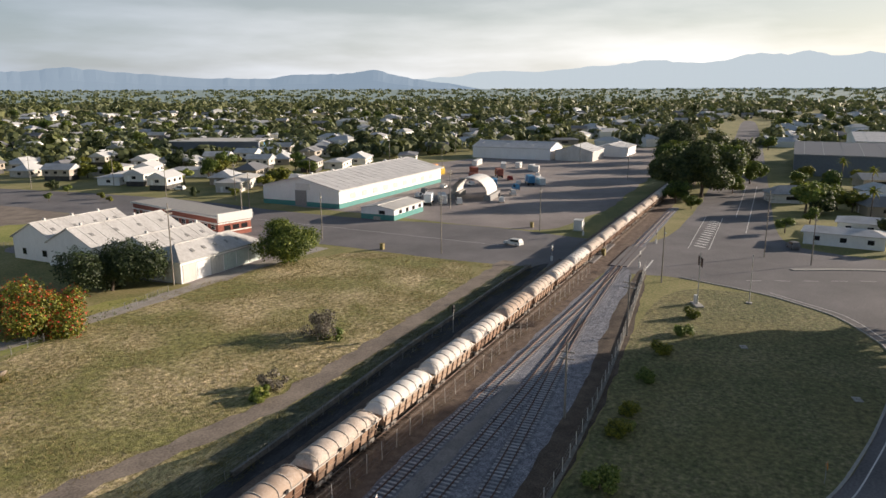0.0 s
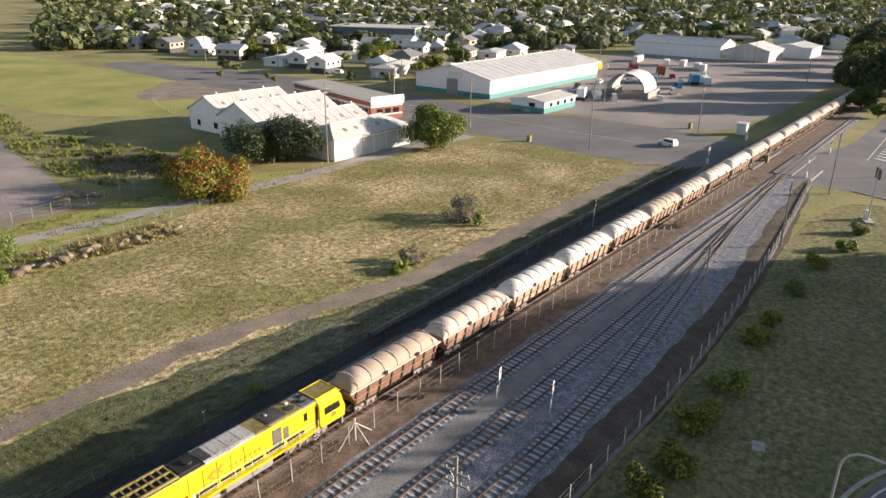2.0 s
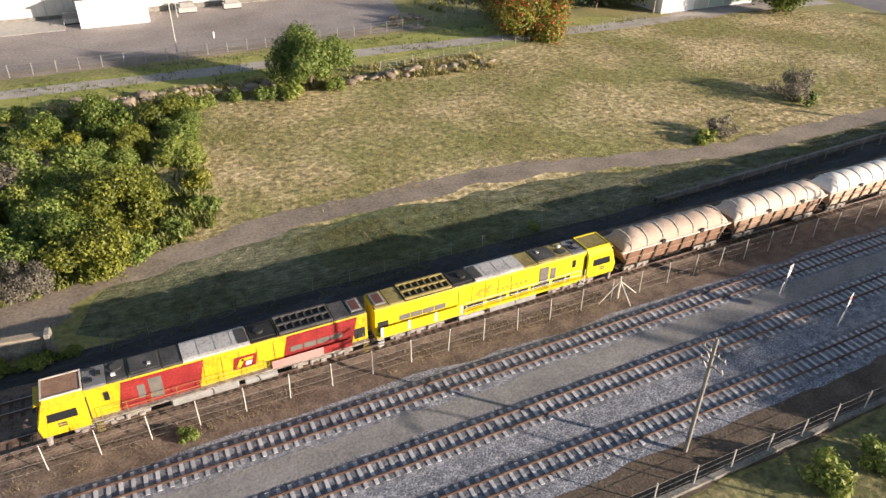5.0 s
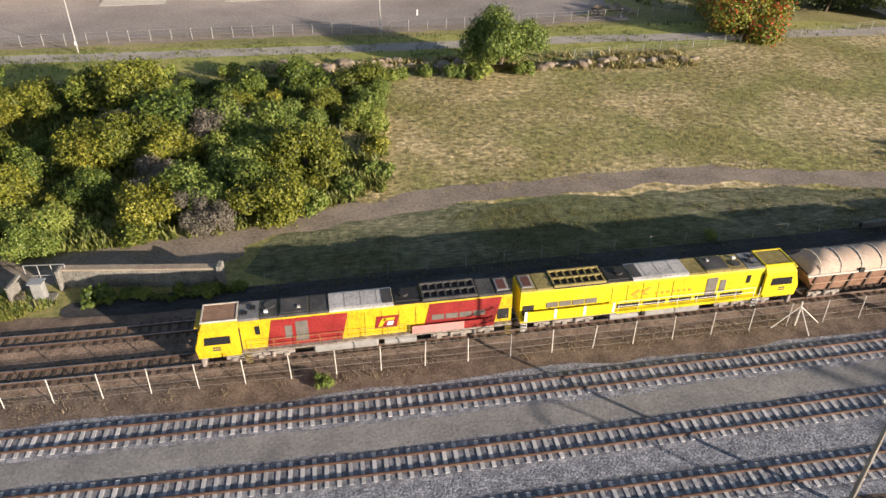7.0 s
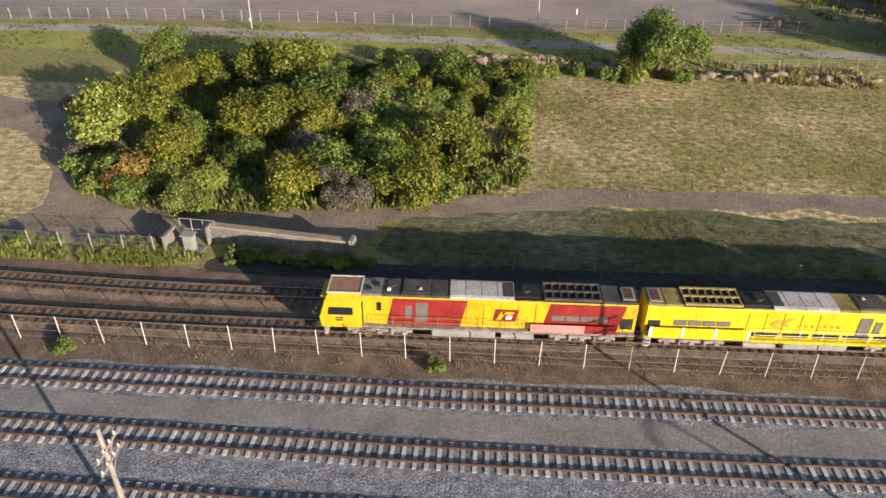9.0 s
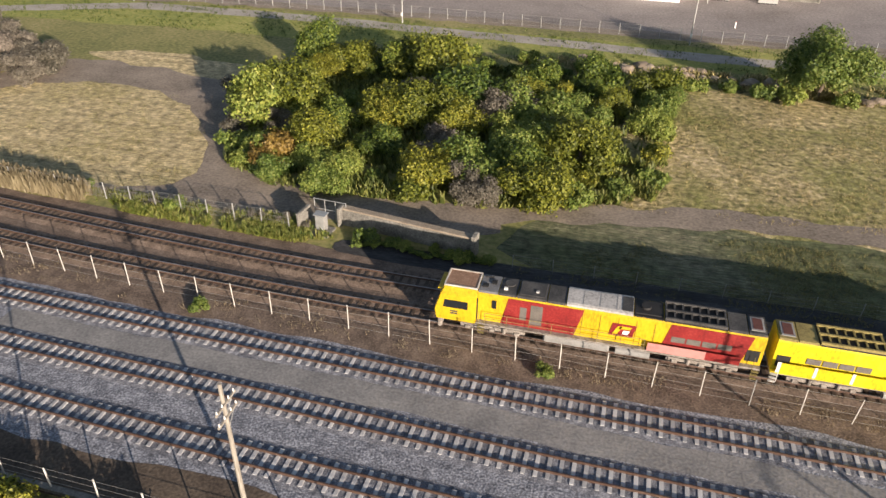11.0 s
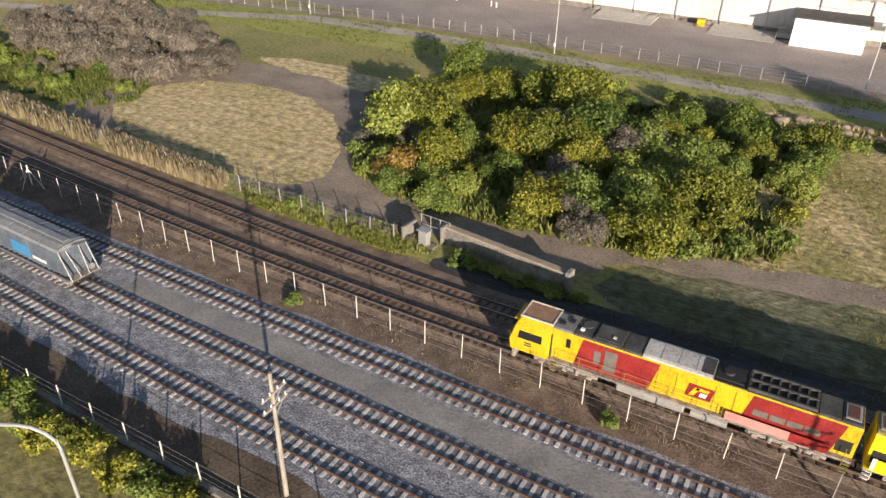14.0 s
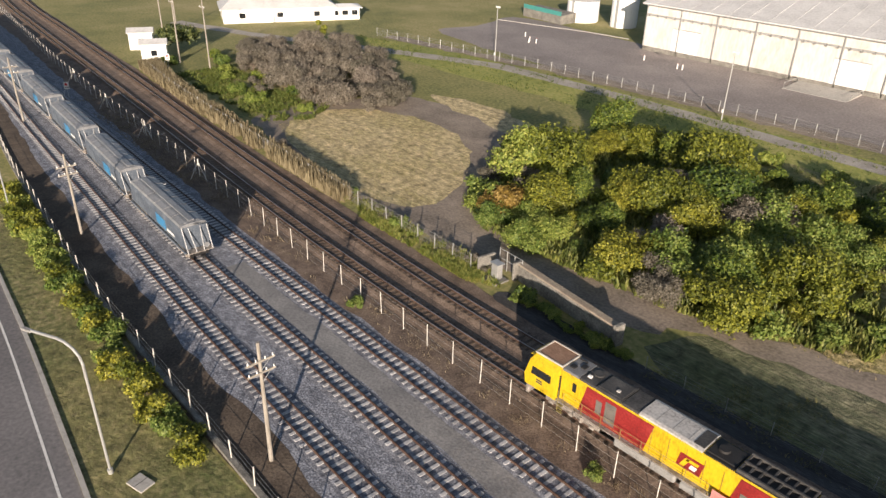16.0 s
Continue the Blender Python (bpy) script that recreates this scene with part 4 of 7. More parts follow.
def hopper_wagon(x):
    """A rusty open wagon with a domed sheet cover on hoops, 11.9 m long."""
    ob = thing("covered_wagon", x, TY, RZ, 0, "rusty ribbed freight wagon under a dusty white domed cover", "wagon", "wagons of the train")
    hl = 6.0
    part("underframe", B(-hl, hl, -0.5, 0.5, 0.72, 0.98), M["black"], ob)
    bm = bmesh.new()
    lo = [bm.verts.new(p) for p in ((-hl + 0.9, -1.02, 0.95), (hl - 0.9, -1.02, 0.95), (hl - 0.9, 1.02, 0.95), (-hl + 0.9, 1.02, 0.95))]
    hi = [bm.verts.new(p) for p in ((-hl, -1.32, 2.55), (hl, -1.32, 2.55), (hl, 1.32, 2.55), (-hl, 1.32, 2.55))]
    bm.faces.new(lo[::-1])
    bm.faces.new(hi)
    for i in range(4):
        bm.faces.new((lo[i], lo[(i + 1) % 4], hi[(i + 1) % 4], hi[i]))
    body = part("hopper_body", bm, M["wagon"], ob)
    for s in (-1, 1):
        for k in range(8):
            xx = -hl + 0.75 + k * (2 * hl - 1.5) / 7
            part("side_rib", prism([(s * 1.02, 0.95), (s * 1.14, 0.95), (s * 1.40, 2.5), (s * 1.30, 2.5)], xx - 0.08, xx + 0.08), M["wagon_rib"], body)
        part("top_rail", B(-hl - 0.05, hl + 0.05, s * 1.34 - 0.08, s * 1.34 + 0.08, 2.5, 2.64), M["rib"], body)
        part("side_rail", prism([(s * 1.16, 1.68), (s * 1.25, 1.68), (s * 1.27, 1.78), (s * 1.17, 1.78)], -hl + 0.5, hl - 0.5), M["wagon"], body)
    # domed cover with rounded ends
    vs, fs, nx, na = [], [], 48, 10
    for i in range(nx + 1):
        t = i / nx
        xx = -hl + 0.1 + (2 * hl - 0.2) * t
        end = min(1, min(t, 1 - t) * 7.5)
        hgt = 1.02 * (0.32 + 0.68 * math.sin(end * math.pi / 2)) * (1 if 0 < i < nx else 0.15) + 0.09 * abs(math.sin(math.pi * (xx + hl - 0.95) / ((2 * hl - 1.9) / 6))) * end
        for j in range(na + 1):
            a = math.pi * j / na
            vs.append((xx, -1.3 * math.cos(a), 2.6 + hgt * math.sin(a) ** 0.8))
    for i in range(nx):
        for j in range(na):
            q = i * (na + 1) + j
            fs.append((q, q + 1, q + na + 2, q + na + 1)[::-1])
    cov = raw("cover", vs, fs, M["tarp"], ob, "dusty white domed sheet")
    for p in cov.data.polygons:
        p.use_smooth = True
    for k in range(7):
        xx = -hl + 0.95 + k * (2 * hl - 1.9) / 6
        pts = [(xx, -1.33 * math.cos(math.pi * j / 8), 2.6 + 1.07 * math.sin(math.pi * j / 8) ** 0.8) for j in range(9)]
        part("hoop", tube(pts, 0.05), M["rib"], cov)
    part("latch", B(-1.9, -1.5, -1.46, -1.32, 2.5, 2.85), M["black"], ob)
    part("latch", B(2.4, 2.8, -1.46, -1.32, 2.5, 2.85), M["black"], ob)
    for bx in (-3.9, 3.9):
        bogie(ob, bx, 2, 1.6)
    return ob


first = hopper_wagon(NOSE + 49.7)
for k in range(1, 23):
    copy_thing(first, pose(NOSE + 49.7 + 12.5 * k, TY, RZ))


def grain_hopper(x):
    ob = thing("grain_hopper", x, curve_y(TRACKS["s2"], x), RZ - 0.1, 0, "grey-blue grain hopper wagon with silver ribbed roof parked on the siding", "wagon", "parked hopper wagons")
    hl = 7.6
    part("underframe", B(-hl, hl, -0.6, 0.6, 0.72, 1.0), M["black"], ob)
    body = part("hopper_body", prism([(-0.9, 0.95), (0.9, 0.95), (1.38, 1.55), (1.38, 3.0), (1.2, 3.35), (-1.2, 3.35), (-1.38, 3.0), (-1.38, 1.55)], -hl + 1.0, hl - 1.0), M["hopper"], ob)
    roof = part("roof", prism([(-1.24, 3.33), (1.24, 3.33), (1.15, 3.52), (0.6, 3.66), (-0.6, 3.66), (-1.15, 3.52)], -hl + 0.95, hl - 0.95), M["hoptop"], ob, "silver hopper roof")
    part("roof_hatch", B(-hl + 1.4, hl - 1.4, -0.3, 0.3, 3.66, 3.76, bevel=0.03), M["hoptop"], roof)
    for k in range(7):
        xx = -hl + 1.3 + k * (2 * hl - 2.6) / 6
        part("roof_rib", prism([(-1.27, 3.30), (1.27, 3.30), (1.18, 3.54), (0.62, 3.69), (-0.62, 3.69), (-1.18, 3.54)], xx - 0.03, xx + 0.03), M["hoptop"], roof)
    for s in (-1, 1):
        for k in range(8):
            xx = -hl + 1.2 + k * (2 * hl - 2.4) / 7
            part("side_rib", B(xx - 0.04, xx + 0.04, s * 1.38 - 0.03, s * 1.38 + 0.03, 1.6, 3.0), M["hopper"], body)
        part("side_badge", B(0.6, 3.0, s * 1.40 - 0.01, s * 1.40 + 0.015, 1.8, 2.8), M["blue"], body, "blue badge panel")
        part("lettering_bar", B(3.3, 5.0, s * 1.40 - 0.01, s * 1.40 + 0.015, 1.9, 2.15), M["white"], body, "plain white lettering bar")
        part("side_sill", B(-hl + 0.3, hl - 0.3, s * 1.32 - 0.06, s * 1.32 + 0.06, 1.0, 1.2), M["hopper"], ob)
    for e in (-1, 1):
        part("end_sheet", prism([(-1.25, 3.2), (1.25, 3.2), (0.5, 1.1), (-0.5, 1.1)], e * (hl - 1.1) - 0.04, e * (hl - 1.1) + 0.04), M["black"], ob)
        part("end_platform", B(e * (hl - 0.55) - 0.5, e * (hl - 0.55) + 0.5, -1.25, 1.25, 1.0, 1.08), M["bogie"], ob)
        for s in (-1, 1):
            part("end_strut", R((e * (hl - 0.1), s * 1.15, 1.05), (e * (hl - 1.0), s * 1.15, 3.3), 0.06), M["hoptop"], ob)
            part("end_strut", R((e * (hl - 0.1), s * 0.35, 1.05), (e * (hl - 1.0), s * 0.55, 3.2), 0.05), M["hoptop"], ob)
        part("brake_wheel", R((e * (hl - 0.05), 0.6, 1.6), (e * (hl + 0.02), 0.6, 1.6), 0.25, n=14), M["hoptop"], ob)
        part("coupler", B(e * (hl + 0.2) - 0.35, e * (hl + 0.2) + 0.3, -0.14, 0.14, 0.6, 0.82), M["black"], ob)
    bogie(ob, -hl + 2.0, 2, 1.6)
    bogie(ob, hl - 2.0, 2, 1.6)
    return ob


GX = -38.0 - 7.6


def on_siding(x):
    s = (curve_y(TRACKS["s2"], x + 6) - curve_y(TRACKS["s2"], x - 6)) / 12
    return pose(x, curve_y(TRACKS["s2"], x), RZ - 0.1, 0, 0, math.degrees(math.atan(s)))


gh = grain_hopper(GX)
gh.matrix_basis = on_siding(GX)
for k in range(1, 8):
    copy_thing(gh, on_siding(GX - 16.7 * k))


# ---- fences ----
def fence(name, line, spacing, h, label, post=0.045, wires=4, braces=(), mat="post", lean=0.0, mesh=False):
    """Posts along a line of knots x, y, with strands between them; parts of one fence."""
    ob = thing(name, 0, 0, 0, 0, label, "fence")
    x, pts = line[0][0], []
    while x <= line[-1][0]:
        pts.append((x, curve_y(line, x)))
        s = (curve_y(line, x + 0.5) - curve_y(line, x - 0.5))
        x += spacing / math.hypot(1, s)
    data = None
    for i, (px, py) in enumerate(pts):
        if data is None:
            p = part("post", R((0, 0, -0.1), (0, 0, h), post, n=6), M[mat], ob)
            data = p.data
        else:
            p = new("post", data)
            p.parent = ob
        p.matrix_basis = pose(px, py, 0, RNG.uniform(-2, 2) + lean, RNG.uniform(-2, 2), 0)
    for z in [h * (0.12 + 0.84 * i / (wires - 1)) for i in range(wires)]:
        part("strand", tube([(*p, z) for p in pts], 0.012, 3), M["wire"], ob)
    if mesh:
        bm = bmesh.new()
        for p, q in zip(pts, pts[1:]):
            n = 10
            for i in range(n):
                t = i / n
                a = (p[0] + (q[0] - p[0]) * t, p[1] + (q[1] - p[1]) * t)
                b2 = (p[0] + (q[0] - p[0]) * (t + 1 / n), p[1] + (q[1] - p[1]) * (t + 1 / n))
                rod(bm, (*a, 0.05), (*b2, h * 0.98), 0.006, n=3)
                rod(bm, (*b2, 0.05), (*a, h * 0.98), 0.006, n=3)
        tagged(part("wire_mesh", bm, M["wire"], ob), "diamond wire mesh", kind="stuff")
    for bx in braces:
        by = curve_y(line, bx)
        bm = bmesh.new()
        rod(bm, (bx, by, 0), (bx, by, h + 0.1), 0.07)
        for s in (-1.9, 1.9):
            rod(bm, (bx, by, h * 0.85), (bx + s, by, 0.05), 0.04)
        rod(bm, (bx, by, h * 0.85), (bx + 0.3, by - 1.3, 0.05), 0.04)
        part("brace", bm, M["post"], ob)
    return ob


FRONT = [(-188.93, 48.4), (-122, 41.8), (-90, 39.4), (-75, 38.8), (-57, 37.8), (-47, 37.2), (-30, 36.2), (-18, 35.8), (0, 35.4), (14, 35.1), (30, 34.95), (60, 34.95), (145, 35.0)]
SOUTH = [(-130, 29), (-74, 22.0), (-64, 21.2), (-41, 19.3), (-15, 18.6), (0, 18.2), (28, 17.8), (50, 17.6), (68, 17.8), (102, 20.3), (154, 25.8)]
NORTH = [(-110, 104.5), (-63, 111.0), (-22, 112.6), (20, 112.2), (57, 113.8), (66, 116)]
fence("railway_fence", FRONT, 2.96, 2.1, "white-posted wire fence along the main track", braces=(36.2, -58, -76, -92, -110), wires=4, post=0.034)
fence("boundary_fence", SOUTH, 3.0, 1.8, "wire fence on a concrete plinth beside the lawn", wires=4)
fence("yard_fence", NORTH, 3.0, 1.8, "galvanised mesh fence round the warehouse yard", mat="galv", wires=4, mesh=True)
fence("drain_fence", [(-112, 53.6), (-96, 51.2), (-70, 49.0), (-46, 47.6), (-21, 46.8)], 2.6, 1.7, "overgrown wire fence behind the tracks", mat="galv", mesh=True)
fence("path_fence", [(40, 95.5), (70, 99), (96, 102.5)], 2.8, 1.3, "low wire fence along the gravel path", mat="galv")
fence("field_fence", [(-2, 46.2), (40, 46.6), (70, 46.4), (100, 46.8)], 3.2, 1.2, "thin wire fence on the grass bank", mat="galv", post=0.03)
fence("depot_fence", [(62, 118), (74, 112), (84, 109)], 2.8, 1.5, "mesh fence by the drain", mat="galv", mesh=True)
fence("paddock_fence", [(107, 166), (112, 184), (118, 200)], 2.8, 1.4, "wire paddock fence by the playing field", mat="galv")
strip("plinth", [(x, curve_y(SOUTH, x) - 0.05) for x in range(-128, 152, 4)], 0.35, 0.28, M["concrete"], "low concrete plinth under the fence", 0.02, thick=1)
strip("trackside_wall", [(50, 46.5), (62, 46.9), (74, 47.4), (88, 48.0), (110, 48.0), (127, 48.2), (143, 48.0)], 0.35, 0.6, M["concrete"], "low pale concrete wall beside the crossing", 0.02, thick=1)
strip("kerb", [(-75, 16.1), (-46, 13.8), (-35, 12.9), (-16.5, 10.9), (20, 6.6), (56, 2.1), (72, -6.4), (86, -10.4), (100, -13.5), (118, -15.1), (132, -9.1), (141, 2), (147, 18)], 0.3, 0.13, M["kerb"], "concrete kerb of the street", 0.0, thick=1)
strip("edge_line", [(-75, 14.9), (-46, 12.5), (-35, 11.6), (-16.5, 9.6), (20, 5.3), (56, 0.8), (71, -7.6), (86, -11.8), (100, -14.9), (118, -16.6), (133, -10.6), (142.5, 1.5)], 0.16, 0.03, M["line"], "white painted edge line", 0.0)

# ---- level crossing deck ----
for y0, y1, zt in ((36.6, 44.2, 0.335), (29.3, 33.0, 0.235)):
    tagged(part("crossing_deck", B(151, 172, y0, y1, 0.0, zt - 0.02, bevel=0.03), M["asphalt"]), "asphalt deck of the level crossing", kind="structure")

# ---- road paint at the junction ----
for k in range(13):
    x = 178 + k * 3.0
    strip("hatch_bar", [(x, 16.6), (x + 1.6, 19.2)], 0.8, 0.03, M["line"], "white painted hatch bar", 0)
for off, a, b in ((20.2, 176, 222), (15.6, 176, 222), (9.0, 200, 300), (13.2, 225, 300)):
    strip("lane_line", [(a, off), (b, off + (b - a) * 0.02)], 0.18, 0.03, M["line"], "white painted lane line", 0)
for k in range(7):
    strip("lane_dash", [(150 + k * 2.2, 6 - k * 5), (151 + k * 2.2, 3.2 - k * 5)], 0.18, 0.03, M["line"], "white painted lane dash", 0)
strip("stop_line", [(148, 25.5), (160, 25.5)], 0.35, 0.03, M["line"], "white painted stop line", 0)
strip("median_line", [(160, 60), (162, 100), (166, 190)], 0.15, 0.03, M["line"], "white painted centre line", 0)
strip("island_kerb", [(163, -2), (168, -12), (172, -24)], 1.2, 0.15, M["kerb"], "concrete traffic island", 0, thick=1)


# ---- poles, lamps, signs ----
def power_pole(x, y, h, arms=2, label="weathered timber power pole with crossarms", rz=0):
    ob = thing("power_pole", x, y, 0, rz, label, "power pole", "power poles")
    part("pole", R((0, 0, -0.1), (0, 0, h), 0.15, 0.10, n=10), M["timber"], ob)
    for k in range(arms):
        z = h - 1.3 - k * 0.8
        arm = part("crossarm", B(-0.9, 0.9, -0.16, -0.06, z, z + 0.12), M["timber"], ob)
        for s in (-0.8, -0.3, 0.3, 0.8):
            part("insulator", R((s, -0.11, z + 0.12), (s, -0.11, z + 0.3), 0.05, 0.03, n=6), M["white"], arm)
        part("arm_brace", R((0.6, -0.11, z), (0, -0.11, z - 0.6), 0.02, n=4), M["galv"], ob)
    return ob


for x, y, h in ((29.9, 20.1, 9.2), (-12, 20.4, 8.9), (-51.2, 22.2, 8.4), (76.5, 21, 9.2), (107.7, 20.4, 9.6), (-92, 28, 9)):
    power_pole(x, y, h, 2, rz=90)
for x, y, h in ((99.8, 105.4, 16), (145.9, 70.4, 14.5), (147.2, 104.2, 12), (180.5, 58.3, 12), (150, 132, 12), (173.5, 3.7, 15), (169.2, -5.6, 11), (176, 152, 12), (186, 198, 12), (196, 236, 12), (190, 170, 13),
                (141.7, 20.8, 11), (205, 96, 13), (290, 140, 12), (260, 190, 12), (180, 262, 12), (330, 190, 14), (380, 175, 14), (300, 60, 11), (355, 95, 12), (-128, 64, 12), (-140, 72, 12), (-112, 60, 12), (-104, 62, 12)):
    power_pole(x, y, h, 1 + (h > 12), "tall timber power pole beside the road", rz=RNG.choice((0, 20, 80)))


def street_lamp(x, y, h, rz, arm=2.6, label="pale steel street lamp with a curved arm", mat="galv"):
    ob = thing("street_lamp", x, y, 0, rz, label, "street lamp", "street lamps")
    part("base", R((0, 0, -0.02), (0, 0, 0.35), 0.17, n=10), M[mat], ob)
    pts = [(0, 0, 0.3), (0, 0, h * 0.86)] + [(arm * 0.45 * (1 - math.cos(t)), 0, h * 0.86 + h * 0.14 * math.sin(t)) for t in (0.4, 0.8, 1.2, 1.57)] + [(arm, 0, h * 0.995)]
    part("column", tube(pts, 0.085, 8), M[mat], ob)
    part("lantern", B(arm - 0.1, arm + 0.65, -0.14, 0.14, h * 0.995 - 0.1, h * 0.995 + 0.06, bevel=0.04), M["tank"], ob, "grey lantern head")
    return ob


street_lamp(-17.4, 12.6, 9.4, 205, 3.5)
street_lamp(44.9, 2.4, 9.4, 270)
ob = thing("warning_sign", 73.6, -5.4, 0, 10, "yellow diamond warning sign on a post by the street", "sign")
part("post", R((0, 0, 0), (0, 0, 2.2), 0.035, n=6), M["galv"], ob)
bm = bmesh.new()
vs = [bm.verts.new(p) for p in ((0, -0.05, 1.3), (0.5, -0.05, 1.8), (0, -0.05, 2.3), (-0.5, -0.05, 1.8), (0, -0.03, 1.3), (0.5, -0.03, 1.8), (0, -0.03, 2.3), (-0.5, -0.03, 1.8))]
for f in ((0, 1, 2, 3), (7, 6, 5, 4), (0, 4, 5, 1), (1, 5, 6, 2), (2, 6, 7, 3), (3, 7, 4, 0)):
    bm.faces.new([vs[i] for i in f])
bd = part("board", bm, M["orange"], ob)
part("symbol", B(-0.1, 0.1, -0.07, -0.052, 1.6, 2.0), M["black"], bd)
for x, y in ((56.3, 9.0), (96.4, -9.6), (-15.4, 13.6), (110, 4)):
    ob = thing("pit_lid", x, y, 0, 15, "pale concrete service pit lid in the lawn", "pit lid", "pit lids")
    part("lid", B(-0.7, 0.7, -0.5, 0.5, 0, 0.1, bevel=0.02), M["kerb"], ob)
    part("lid_joint", B(-0.02, 0.02, -0.48, 0.48, 0.1, 0.11), M["dkgrey"], ob)
street_lamp(-62, 18.5, 9.4, 200)
for x, y in ((-29.9, 108.6), (13.8, 110.0), (-77.5, 108.2)):
    ob = thing("yard_light", x, y, 0, 0, "tall pale steel yard light pole", "light pole", "yard lights")
    part("column", R((0, 0, 0), (0, 0, 10.2), 0.11, 0.07), M["galv"], ob)
    part("control_box", B(-0.14, 0.14, -0.28, -0.1, 1.2, 1.7), M["white"], ob)
    part("floodlight", B(-0.5, 0.5, 0, 0.25, 10.0, 10.3, bevel=0.04), M["white"], ob)
ob = thing("light_mast", 134, 4.6, 0, 0, "plain steel light pole beside the lawn", "light pole")
part("column", R((0, 0, 0), (0, 0, 8.6), 0.1, 0.06), M["galv"], ob)
part("footing", B(-0.5, 0.5, -0.5, 0.5, 0, 0.15), M["kerb"], ob)
part("lantern", B(-0.1, 0.6, -0.12, 0.12, 8.5, 8.62), M["tank"], ob)
ob = thing("solar_mast", 129, 12.7, 0, 25, "steel mast with two dark solar panels", "solar mast")
part("column", R((0, 0, 0), (0, 0, 9.5), 0.11, 0.08), M["galv"], ob)
part("footing", B(-1.6, 1.6, -0.7, 0.7, 0, 0.2), M["kerb"], ob)
part("cabinet", B(0.4, 1.2, -0.3, 0.3, 0.2, 1.6, bevel=0.03), M["white"], ob)
for s in (-1.15, 0.15):
    bm = B(s, s + 1.0, -0.08, 0.0, 7.0, 8.6)
    part("solar_panel", bm, M["solar"], ob, "dark solar panel")


def trackside_sign(x, y, rz=20):
    ob = thing("trackside_sign", x, y, 0, rz, "white trackside sign with a red disc on a post", "sign", "trackside signs")
    part("post", R((0, 0, 0), (0, 0, 2.6), 0.035, n=6), M["post"], ob)
    b = part("board", B(-0.38, 0.38, -0.05, -0.03, 1.55, 2.65), M["white"], ob)
    part("disc", R((0, -0.05, 2.3), (0, -0.07, 2.3), 0.2, n=16), M["redsign"], b, "red disc")
    part("bar", B(-0.28, 0.28, -0.06, -0.045, 1.75, 1.85), M["black"], b)
    ob2 = thing("point_indicator", x - 0.9, y - 0.35, 0, rz, "white bent trackside marker post", "marker", "trackside signs")
    part("post", R((0, 0, 0), (0.1, 0, 1.1), 0.04, n=6), M["white"], ob2)
    part("hook", R((0.1, 0, 1.1), (0.35, 0, 1.25), 0.035, n=6), M["white"], ob2)


trackside_sign(49.6, 29.9)
trackside_sign(50.6, 25.0)
trackside_sign(-100, 36.6, 60)
trackside_sign(-109, 56.5, 60)


def signal(x, y, h, label):
    ob = thing("railway_signal", x, y, 0, 0, label, "signal", "railway signals")
    part("mast", R((0, 0, 0), (0, 0, h), 0.07, n=8), M["galv"], ob)
    part("head", B(-0.3, 0.3, -0.15, 0.1, h - 0.9, h + 0.25, bevel=0.04), M["black"], ob, "black signal head")
    part("hood", R((0, -0.15, h - 0.2), (0, -0.4, h - 0.25), 0.13, n=10), M["black"], ob)
    part("ladder", R((0.2, 0.05, 0), (0.2, 0.05, h - 0.8), 0.02, n=4), M["galv"], ob)


signal(97.8, 45, 4.2, "black-headed railway signal on a steel mast")
for x, y in ((150, 45.5), (152, 27), (180, 46.5), (178, 28)):
    ob = thing("crossing_signal", x, y, 0, 0, "level crossing signal with white crossbuck", "crossing signal", "level crossing signals")
    part("mast", R((0, 0, 0), (0, 0, 3.6), 0.06), M["galv"], ob)
    for s in (-1, 1):
        bm = R((-0.5, -0.08, 3.2 - 0.35 * s), (0.5, -0.08, 3.2 + 0.35 * s), 0.09, n=4)
        part("crossbuck", bm, M["white"], ob)
    part("lamp_bar", B(-0.55, 0.55, -0.15, -0.05, 2.3, 2.6), M["black"], ob)
    part("boom_pivot", B(-0.25, 0.25, -0.2, 0.2, 0, 1.1, bevel=0.03), M["white"], ob)
ob = thing("relay_hut", 186.5, 49.5, 0, 5, "small white metal relay hut beside the crossing", "hut")
part("body", B(-1.3, 1.3, -1.1, 1.1, 0.15, 2.75, bevel=0.03), M["white"], ob)
part("roof", B(-1.45, 1.45, -1.25, 1.25, 2.75, 2.9), M["roofw"], ob)
part("base", B(-1.35, 1.35, -1.15, 1.15, 0, 0.15), M["kerb"], ob)
part("door", B(-0.45, 0.45, -1.13, -1.09, 0.2, 2.2), M["wallw"], ob)
for x, y in ((124.2, 85), (140, 36.5), (165, 62)):
    ob = thing("service_box", x + 20, y, 0, 0, "small green service box by the road", "service box", "service boxes")
    part("cabinet", B(-0.5, 0.5, -0.4, 0.4, 0, 1.4, bevel=0.04), M["olive"], ob)
    part("lid", B(-0.55, 0.55, -0.45, 0.45, 1.4, 1.48), M["olive"], ob)

